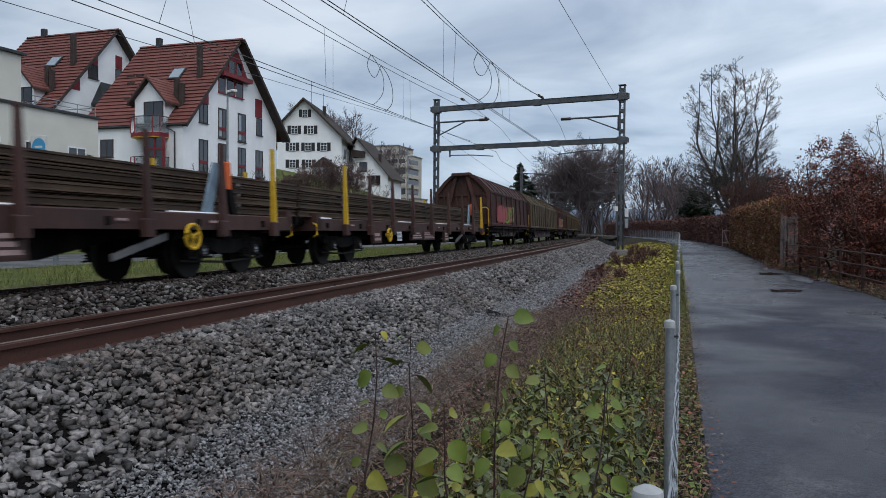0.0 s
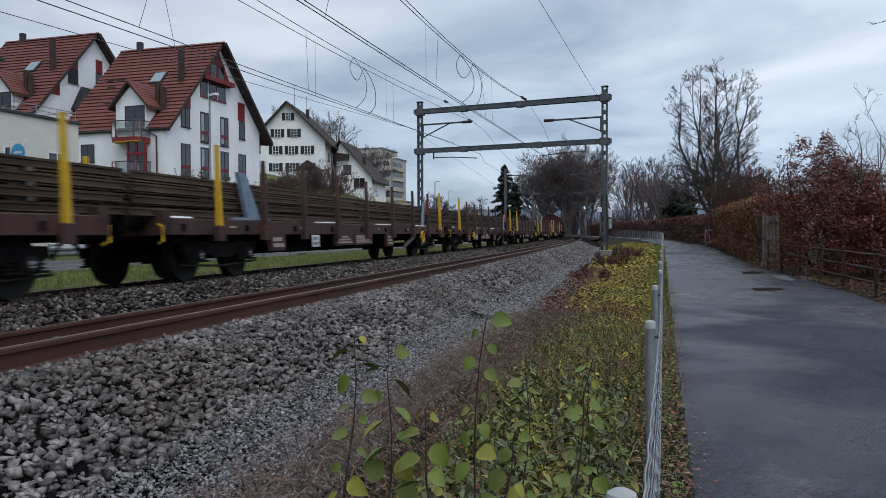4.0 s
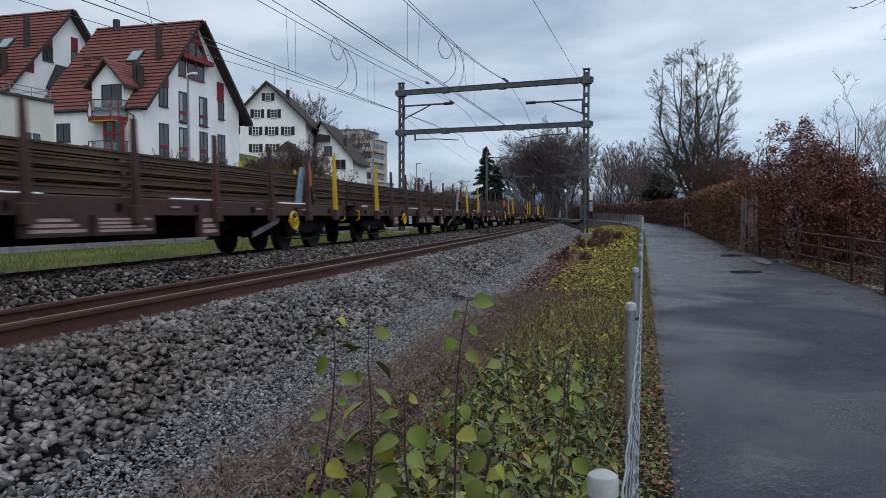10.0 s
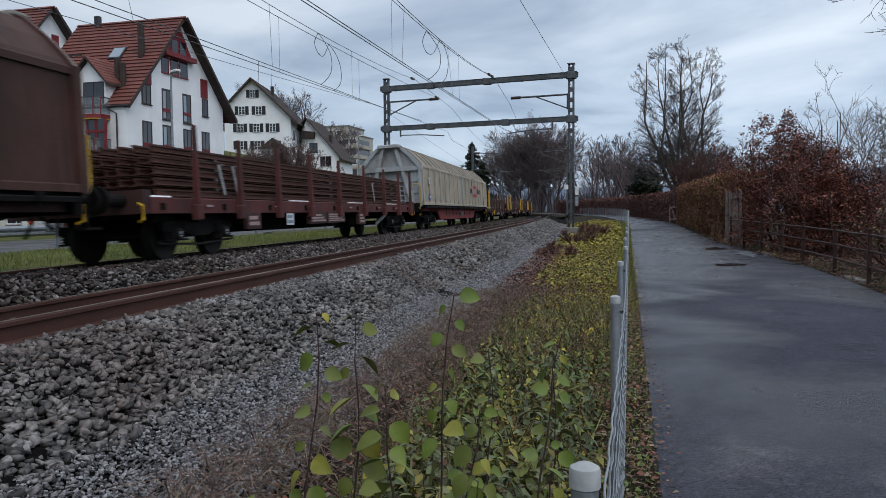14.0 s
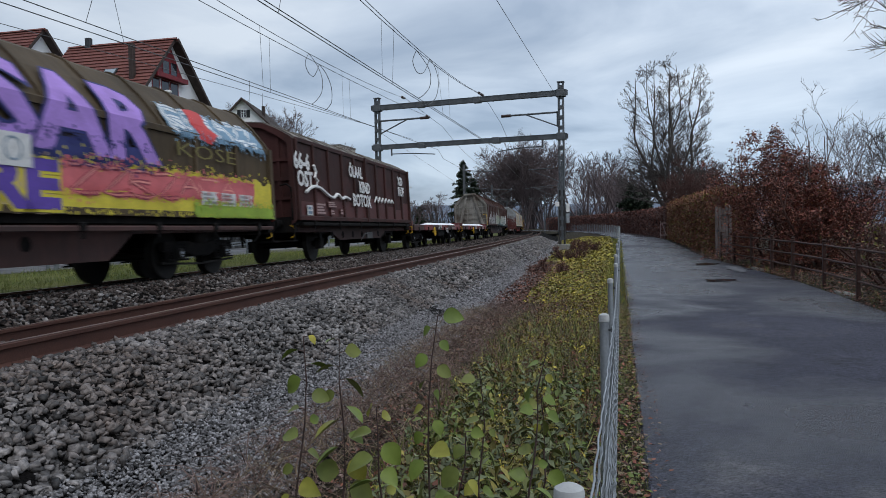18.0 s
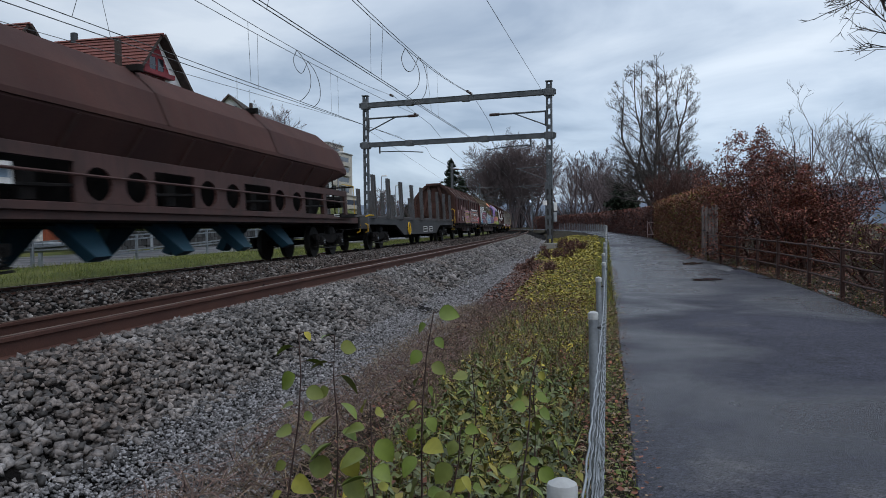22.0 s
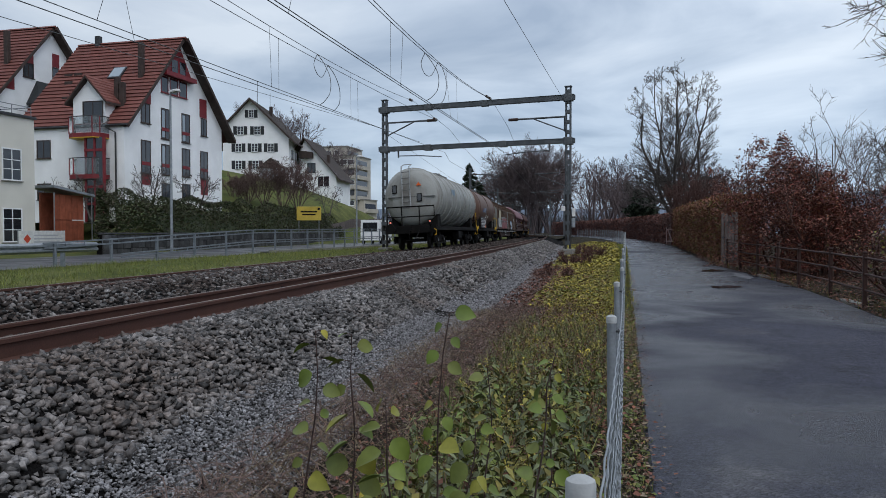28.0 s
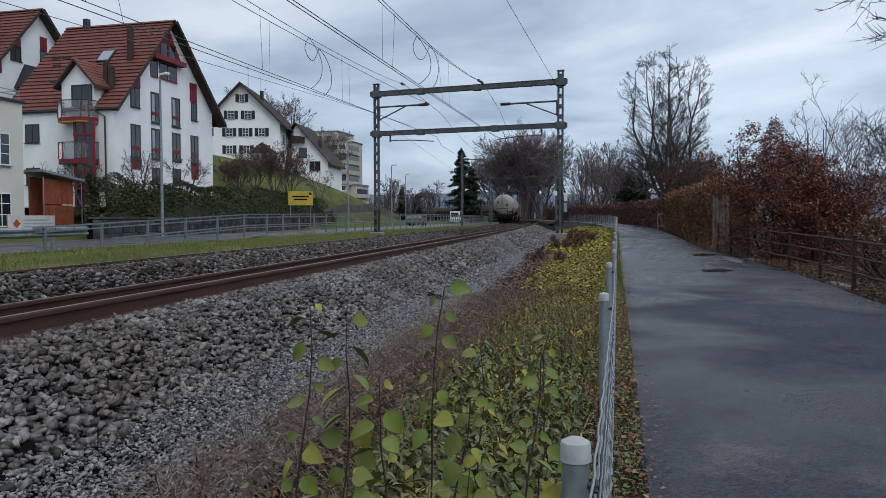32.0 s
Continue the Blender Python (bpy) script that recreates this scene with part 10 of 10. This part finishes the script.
for i, (x, y, z, h) in enumerate(((-22, 150, 6, 14), (-30, 140, 10, 15), (-9.5, 150, 1, 9), (-6, 170, 1, 8), (-38, 160, 12, 17), (-2, 190, 1, 10))):
    bare_tree(x, y, z, h, 3, 0.75, (8, 7, 5), "bare tree on the slope behind the houses", 70 + i, bark=FAR_TWIG, thick=0.16, lean=0.5, twig=0.03)
# twiggy garden shrubs under the farmhouse and small espaliers before the red house
for i, (x, y, z, h) in enumerate(((-20.6, 78, 4.4, 3.6), (-18.6, 77, 4.3, 4.6), (-16.6, 76.5, 3.9, 5.2), (-22.5, 80, 5.0, 2.8), (-15.4, 78, 3.9, 4.6))):
    bare_tree(x, y, z, h, 8, 0.8, (8, 6, 4), "dense twiggy brown shrub on the grass bank", 90 + i, bark=TWIG_BROWN, thick=0.05, lean=0.75, name="bare_shrub", twig=0.016)
for i, (x, y, z, h) in enumerate(((-24.6, 52.5, 2.6, 3.0), (-21.0, 53.2, 2.9, 3.6), (-18.6, 56, 3.0, 3.4), (-27.0, 53.0, 2.4, 3.0), (-12.6, 80, 3.4, 3.2))):
    bare_tree(x, y, z, h, 2, 1.0, (8, 6, 4), "small pruned bare tree with knotted boughs", 110 + i, bark=BARK, thick=0.07, lean=0.5, name="bare_shrub", twig=0.012)


def conifer(x, y, z, h, w, seed, label):
    r = np.random.default_rng(seed)
    t = thing("conifer", label, "tree", pose(x, y, z))
    part("trunk", Shape().rod((0, 0, -0.3), (0, 0, h), 0.22, 0.03, n=8), BARK, t)
    boughs = Shape()
    places = []
    for k in range(150):
        q = (k + 0.5) / 150
        zz = h * (0.08 + 0.92 * q)
        L = w * (1 - q) ** 0.75 * r.uniform(0.6, 1.1) * (0.72 + 0.28 * math.cos(zz * 4.2)) + 0.2
        a = r.uniform(0, 6.28)
        tip = np.array([math.cos(a) * L, math.sin(a) * L, zz - 0.18 * L])
        root = np.array([0, 0, zz])
        boughs.rod(root, tip, 0.03, 0.008, n=3)
        m = int(26 + 40 * L)
        f = r.uniform(0.15, 1.0, m)[:, None]
        pl = root + (tip - root) * f + r.normal(0, 0.16, (m, 3)) * (1, 1, 0.7)
        places.append(pl)
    part("bough_mass", boughs, BARK, t)
    places = np.concatenate(places)
    ob = scatter("crown", LEAF, LEAF_F, places, 0.42 * RNG.uniform(0.6, 1.3, len(places)), [NEEDLE], spin(len(places), 1.2))
    ob.parent = t
    return t


conifer(4.4, 152, 0.6, 14.4, 5.0, 1, "dark spreading conifer beside the road")
conifer(6.6, 156, 0.6, 11.0, 4.4, 2, "dark spreading conifer beside the road")
conifer(-8.6, 175, 0.4, 7.5, 1.6, 3, "dark slim conifer by the far road")
conifer(-5.4, 185, 0.4, 6.5, 1.6, 4, "dark slim conifer by the far road")
conifer(28, 112, 0.5, 7.0, 3.6, 5, "dark rounded evergreen beside the railway")
conifer(30.5, 114, 0.5, 6.2, 3.4, 6, "dark rounded evergreen beside the railway")
conifer(33, 98, 0.5, 5.6, 3.0, 7, "dark evergreen behind the hedge")


def hedge(s0, s1, o0, o1, top, n, size, mats, label, core=BEECH_DARK, wob=0.12):
    """A clipped hedge along the path: leaves wrapped round a solid core that blocks light."""
    t = thing("beech_hedge", label, "hedge")
    sh = Shape().loft([[on_path(s, o0 + 0.18, -0.1), on_path(s, o1 - 0.18, -0.1), on_path(s, o1 - 0.2, top - 0.2), on_path(s, o0 + 0.2, top - 0.2)] for s in np.arange(s0 + 0.15, s1, 2.0)])
    part("core", sh, core, t, "solid core inside, added to block light")
    s = RNG.uniform(s0, s1, n)
    u = RNG.uniform(0, 1, n)
    H, Wd = top, o1 - o0
    face = u * (H + Wd)
    lump = 0.5 + 0.5 * np.sin(s * 2.1) * np.cos(s * 0.7 + face)
    front = face < H
    o = np.where(front, o0 + RNG.normal(0, 0.06, n) - wob * lump * 0.6, o0 + (face - H))
    z = np.where(front, face, H + RNG.normal(0, 0.07, n) + wob * lump * 0.5)
    ends = RNG.uniform(0, 1, n) < Wd / (s1 - s0) * 0.9
    s = np.where(ends, s0 + RNG.normal(0, 0.05, n), s)
    o = np.where(ends, RNG.uniform(o0, o1, n), o)
    z = np.where(ends, RNG.uniform(0, H, n), z)
    h, x, y = np.interp(s, PATH_S, PATH_H), np.interp(s, PATH_S, PATH_X), np.interp(s, PATH_S, PATH_Y)
    zz = z + np.interp(s, (10, 31, 60, 100, 200), (0.0, 0.2, 0.5, 0.78, 1.1))
    o = squeeze(s, o)
    p = np.stack([x + np.cos(h) * o, y - np.sin(h) * o, zz], -1)
    ob = scatter("foliage", LEAF, LEAF_F, p, size * RNG.uniform(0.6, 1.3, n), mats, spin(n, 1.4))
    ob.parent = t
    return t


hedge(31.0, 57.0, PATH_W + 0.35, PATH_W + 1.9, 2.6, 40000, 0.105, [BEECH, BEECH, BEECH_DARK, RUSSET, OLIVE], "tall clipped beech hedge with brown winter leaves")
hedge(60.5, 150.0, PATH_W + 0.3, PATH_W + 1.6, 2.3, 28000, 0.17, [HEDGE_PLUM, HEDGE_PLUM, BEECH_DARK], "long clipped dark brown beech hedge along the path", core=HEDGE_PLUM)


hedge(7.0, 31.0, PATH_W + 5.2, PATH_W + 6.4, 0.9, 6000, 0.11, [BEECH_DARK, RUSSET, PLUM, OLIVE], "dark tangled brown thicket behind the iron fence", wob=0.5)


def leafy_bush(x, y, z, h, w, n, size, mats, seed, label, bark=BARK_RED, depth=None, name="beech_bush", cone=False):
    """A bush: several leaning stems, side twigs, and leaves gathered along them."""
    r = random.Random(seed)
    t = thing(name, label, "bush", pose(x, y, z))
    out = []
    for k in range(7):
        a = 6.28 * k / 7 + r.uniform(-0.3, 0.3)
        d = Vector((math.cos(a) * w * 0.5 / h * r.uniform(0.2, 1.3), math.sin(a) * (depth or w) * 0.5 / h * r.uniform(0.2, 1.3), 1))
        grow(r, out, Vector((math.cos(a) * 0.3, math.sin(a) * 0.3, -0.1)), d, h * r.uniform(0.6, 0.95), 0.05, 0, 0.95, 0.0, (8, 6, 3))
    stems, twigs = Shape(), Shape()
    line = []
    for pts, a, b, lv in out:
        (stems if lv == 0 else twigs).tube(pts, max(a, 0.008), n=5 if lv == 0 else 3, taper=0.4)
        if lv > 0:
            line += [(pts[i], pts[i + 1]) for i in range(len(pts) - 1)]
    part("stem_mass", stems, bark, t)
    part("twig_mass", twigs, bark, t)
    A = np.array([[*a, *b] for a, b in line])
    pick = RNG.integers(0, len(A), n)
    f = RNG.uniform(0, 1, (n, 1))
    p = A[pick, :3] * (1 - f) + A[pick, 3:] * f + RNG.normal(0, 0.07, (n, 3))
    if cone:
        # the outer leaves close up into a ragged cone
        m = n // 2
        q = 1 - RNG.uniform(0, 1, m) ** 0.6
        a_ = RNG.uniform(0, 6.283, m)
        lump = 1 + 0.22 * np.sin(a_ * 3 + q * 9) + 0.15 * np.sin(a_ * 7 - q * 17)
        rr = w / 2 * (1 - q) ** 1.05 * lump * RNG.uniform(0.55, 1.05, m) + 0.05
        p[:m] = np.stack([rr * np.cos(a_), rr * np.sin(a_) * (depth or w) / w, 0.15 + q * h * 0.98], -1) + RNG.normal(0, 0.05, (m, 3))
    p = p[p[:, 2] > 0.1]
    ob = scatter("foliage", LEAF, LEAF_F, p, size * RNG.uniform(0.6, 1.3, len(p)), mats, spin(len(p), 1.3))
    ob.parent = t
    return t


def at_path(s, o):
    p = on_path(s, o)
    return p.x, p.y, p.z


RED_LEAVES = [PLUM, BEECH_DARK, BEECH_DARK, RUSSET, PLUM, BEECH]
for s, o, h, w, n, seed in ((27.0, 5.5, 4.5, 3.9, 13000, 1), (24.2, 5.9, 2.9, 2.7, 7500, 2), (25.4, 6.4, 3.1, 2.9, 6000, 5)):
    x, y, z = at_path(s, o)
    leafy_bush(x, y, z, h, w, int(n * 2.2), 0.078, RED_LEAVES, seed, "red brown leafy bush behind the iron fence", depth=1.9, cone=True)
for s, o, h, seed in ((17.5, 6.6, 4.0, 6), (15.2, 6.8, 3.9, 7), (19.0, 7.6, 4.3, 8), (13.2, 7.0, 3.9, 9), (26.5, 7.4, 6.0, 10)):
    x, y, z = at_path(s, o)
    bare_tree(x, y, z, h, 7, 0.8, (7, 5, 4), "thin bare shrub with arching grey shoots behind the fence", 200 + seed, bark=BARK if seed < 10 else OLD_WOOD, thick=0.035, lean=0.55, name="bare_shrub", twig=0.005)
for s, o in ((16.5, 6.0), (14.0, 6.2), (19.0, 6.0), (12.0, 6.4)):
    x, y, z = at_path(s, o)
    leafy_bush(x, y, z, 1.5, 2.4, 1100, 0.08, [BEECH_DARK, RUSSET, STRAW, OLIVE], int(s * 10), "low tangled brown undergrowth behind the iron fence", name="tangled_undergrowth")


def overhanging_tree():
    """A tree beside the path whose bare boughs reach into view from the side."""
    x, y, z = at_path(13.8, 5.6)
    r = random.Random(77)
    t = thing("bare_tree", "bare tree with boughs that reach over the fence", "tree", pose(x, y, z))
    out = []
    trunk = [Vector((0, 0, -0.2)), Vector((0.05, 0, 1.5)), Vector((-0.05, 0.1, 3.2)), Vector((0.0, 0.1, 5.0)), Vector((0.1, 0.2, 6.4))]
    part("trunk", Shape().tube(trunk, 0.16, n=8, taper=0.35), BARK, t, smooth=True)
    for zz, dx, dy, L in ((3.9, -1, -0.1, 2.3), (4.8, -1, 0.25, 2.2), (4.3, 0.6, 0.7, 2.2), (5.2, 0.8, -0.6, 2.0), (3.4, 0.4, -0.9, 2.0), (5.6, -0.8, 0.2, 1.8)):
        grow(r, out, Vector((0, 0.1, zz)), Vector((dx, dy, 0.28)), L, 0.035, 1, 0.7, 0.02, (0, 8, 6, 3))
    limbs, twigs = Shape(), Shape()
    for pts, a, b, lv in out:
        (limbs if lv == 1 else twigs).tube(pts, max(a, 0.006), n=4 if lv == 1 else 3, taper=0.5)
    tagged(part("limb_mass", limbs, BARK, t), kind="stuff")
    part("crown", twigs, BARK, t, "bare fine twigs")


overhanging_tree()

# russet dry clumps on the verge near the gantry
for s, o, h, w in ((25.0, 3.6, 0.75, 1.2), (17.0, 3.0, 0.55, 1.4), (32, 4.4, 0.6, 1.0), (36, 4.0, 0.7, 1.0)):
    p = verge(s, o, bank(o))
    leafy_bush(p.x, p.y, p.z, h, w, 1300, 0.045, [RUSSET, DEAD_STEM, BEECH_DARK], int(s), "dry russet shrub on the railway verge", name="dry_shrub")


def ivy_bank():
    """Ivy that hangs over the garden walls below the houses."""
    n = 62000
    s = RNG.uniform(27, 76, n)
    u = RNG.uniform(0, 1, n)
    o = -21.35 - 3.9 * u
    s = np.maximum(s, 29.6 + 6.2 * u + RNG.uniform(0, 1.2, n))
    base = np.interp(u, (0, 0.15, 0.5, 1.0), (0.9, 2.0, 3.2, 3.9))
    lump = np.array([noise.noise(Vector((a * 0.35, b * 2.0, 9.0))) for a, b in zip(s, u)])
    z = base + 0.8 * lump + RNG.normal(0, 0.08, n)
    t = thing("ivy_hedge", "dark green ivy hedge hanging over the garden wall", "hedge")
    core = Shape().loft([[spot(a, o_, z_) for o_, z_ in ((-21.55, 0.3), (-21.55, 0.9), (-22.0, 1.7), (-23.3, 2.7), (-25.2, 3.2), (-25.2, 0.3))] for a in np.arange(37.4, 76, 1.6)])
    part("core", core, IVY, t, "dense dark stems inside")
    ob = scatter("foliage", LEAF, LEAF_F, along_many(s, o, z), 0.15 * RNG.uniform(0.6, 1.3, n), [IVY, IVY, IVY_PALE, IVY_PALE, IVY, IVY_BROWN, IVY_BROWN], spin(n, 1.2))
    ob.parent = t


ivy_bank()


def far_hills():
    """Wooded ridges in the distance, hazy blue, with thin snow."""
    # the blue haze of distance is put into the ridge colour
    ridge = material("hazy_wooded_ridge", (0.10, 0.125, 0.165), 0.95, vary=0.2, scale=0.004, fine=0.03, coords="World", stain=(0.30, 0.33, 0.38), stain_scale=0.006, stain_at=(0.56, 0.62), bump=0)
    for name, R, a0, a1, base, amp, seed in (("backdrop_ridge_far", 2300, -50, 75, 55, 60, 1.0), ("backdrop_ridge_near", 1500, 8, 75, 30, 45, 7.0)):
        sh, n = Shape(), 80
        for k in range(n + 1):
            a = radians(a0 + (a1 - a0) * k / n)
            h = base + amp * (0.5 + 0.5 * noise.noise(Vector((k * 0.11, seed, 0)))) + 4 * noise.noise(Vector((k * 0.9, seed, 3))) + (45 if a > radians(20) else 0) * min(1, (math.degrees(a) - 20) / 12)
            x, y = math.sin(a), math.cos(a)
            sh.v += [(x * R, y * R, -2), (x * (R + 120), y * (R + 120), h * 0.6), (x * (R + 300), y * (R + 300), h)]
        sh.f += [(3 * k + i, 3 * k + 3 + i, 3 * k + 4 + i, 3 * k + 1 + i) for k in range(n) for i in range(2)]
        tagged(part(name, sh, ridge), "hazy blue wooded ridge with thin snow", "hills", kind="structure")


far_hills()

# low far woods that close the view along the railway
def far_woods():
    r = random.Random(3)
    dark = material("far_wood_mass", (0.045, 0.043, 0.045), 0.95, vary=0.4, scale=0.08, fine=0.8, coords="World", bump=0)
    twigs = Shape()
    for k in range(900):
        a = radians(r.uniform(-32, 14))
        R = r.uniform(235, 300)
        p = Vector((math.sin(a) * R, math.cos(a) * R, 0))
        h = r.uniform(5, 10) + (4 if a < radians(-10) else 0)
        top = p + Vector((r.uniform(-1, 1), 0, h))
        for j in range(7):
            b = p.lerp(top, r.uniform(0.1, 0.7))
            twigs.rod(b, b + Vector((r.uniform(-2.2, 2.2), r.uniform(-1, 1), r.uniform(0.8, 3.5))), r.uniform(0.05, 0.16), 0.02, n=3, caps=False)
        twigs.rod(p, top, 0.16, 0.05, n=3, caps=False)
    tagged(part("far_woods", twigs, dark), "distant leafless woods", "woods", kind="stuff")


far_woods()

# ---- the iron fence, gate and small things by the path ----
def iron_fence():
    f = thing("iron_fence", "rusty iron fence with three rails along the path", "fence")
    post = None
    ss = [8.6, 10.9, 13.2, 15.5, 17.9, 20.5, 22.5, 24.9, 27.1, 29.0]
    o = PATH_W + 0.22
    for s in ss:
        m = path_pose(s, o, -0.06)
        if post is None:
            sh = Shape().box(-0.036, 0.036, -0.036, 0.036, 0, 1.02, bevel=0.01)
            sh.loft([[(r * math.cos(6.283 * i / 10), r * math.sin(6.283 * i / 10), z) for i in range(10)] for r, z in ((0.026, 1.02), (0.048, 1.04), (0.048, 1.062), (0.018, 1.085))])
            post = part("post", sh, RUST_FENCE, f, m=m).data
        else:
            shared("post", post, f, m)
    for z in (0.30, 0.60, 0.90):
        for a, b in zip(ss, ss[1:]):
            part("rail", Shape().tube([on_path(a, o, z), on_path((a + b) / 2, o, z - 0.012), on_path(b, o, z)], 0.021, n=7), RUST_FENCE, f)
    for k in range(9):
        s = 8.5 + k * 2.6
        if k % 3 == 0:
            p = path_pose(s, PATH_W + 0.2, -0.05)
            e = thing("kerb_stone", "broken pale concrete edging beside the path", "kerb", p, group="edging stones")
            part("stone", Shape().box(-0.09, 0.09, -0.55, 0.55, 0, 0.075, bevel=0.02), CONCRETE, e)


iron_fence()


def wooden_gate():
    g = thing("garden_gate", "tall narrow grey weathered plank gate in the hedge", "gate", path_pose(30.7, PATH_W + 0.30, 0.0))
    for k in range(4):
        part("plank", Shape().box(k * 0.122, 0.108 + k * 0.122, -0.03, 0.0, 0.03 + 0.02 * (k % 2), 1.95 - 0.035 * (k % 3), bevel=0.008), OLD_WOOD, g)
    for z in (0.35, 1.55):
        part("ledge", Shape().box(0.0, 0.47, 0.0, 0.04, z, z + 0.12), OLD_WOOD, g)
    part("post", Shape().box(0.49, 0.59, -0.06, 0.06, -0.05, 2.0, bevel=0.015), OLD_WOOD, g)
    part("latch", Shape().box(0.03, 0.15, -0.042, -0.031, 1.0, 1.05).box(0.07, 0.09, -0.07, -0.042, 0.96, 1.09), METAL_DARK, g)
    for z in (0.4, 1.6):
        part("hinge", Shape().box(0.2, 0.47, -0.038, -0.031, z, z + 0.04), METAL_DARK, g)
    w = thing("small_gate", "small pale wooden gate with a slanting brace", "gate", path_pose(60.0, PATH_W + 0.08, 0.0))
    for x in (0.0, 0.5):
        part("post", Shape().box(x - 0.03, x + 0.03, -0.03, 0.03, 0, 1.30), LABEL_PINK, w)
    for z in (0.2, 1.12):
        part("bar", Shape().box(0.03, 0.47, -0.02, 0.02, z, z + 0.08), LABEL_PINK, w)
    part("brace", Shape().prism([(0.06, 1.12), (0.14, 1.12), (0.42, 0.28), (0.36, 0.28)], "y", -0.036, -0.021), LABEL_PINK, w)


wooden_gate()


def puddles():
    """Shallow water in the path's dips, with uneven shores."""
    water = bpy.data.materials.new("shallow_rain_water")
    water.use_nodes = True
    b = water.node_tree.nodes["Principled BSDF"]
    b.inputs["Base Color"].default_value = (0.018, 0.018, 0.022, 1)
    b.inputs["Roughness"].default_value = 0.08
    b.inputs["Specular IOR Level"].default_value = 0.5
    r = random.Random(21)

    def sheet(s, o, hw, hl, name, label, kind, mat, lift):
        m = path_pose(s, o, 0.0)
        inv = m.inverted()
        flat = []
        for k in range(44):
            a = 6.2832 * k / 44
            w = 0.72 + 0.2 * math.sin(2 * a + s) + 0.1 * math.sin(5 * a + o * 3) + r.uniform(-0.12, 0.12)
            px_, py_ = hw * w * math.cos(a), hl * w * math.sin(a)
            flat.append((px_, py_, (inv @ on_path(s + py_, o + px_, 0.0)).z + lift))
        mid = (0, 0, sum(p[2] for p in flat) / len(flat))
        t = thing(name, label, name, m, group=kind, kind="structure")
        part("surface", Shape().add([mid] + flat, [(0, 1 + k, 1 + (k + 1) % 44) for k in range(44)]), mat, t)

    sheet(19.3, 2.25, 0.42, 0.62, "puddle", "thin sheet of rain water on the asphalt path", "puddles", water, 0.0265)
    sheet(26.0, 2.85, 0.34, 1.0, "puddle", "thin sheet of rain water on the asphalt path", "puddles", water, 0.0265)
    # a ragged patch, paler than the asphalt round it
    sheet(23.7, 3.45, 0.42, 1.5, "repair", "pale uneven patch on the asphalt path", "repairs", PALE_PATCH, 0.0235)


puddles()

stones("fine_gravel", "fine blue grey gravel strip along the ballast", -5.15, -3.9, 1.42, 2.55, 1100, 0.045, [GRAVEL], lift=0.008, edge=0.05)

motions()
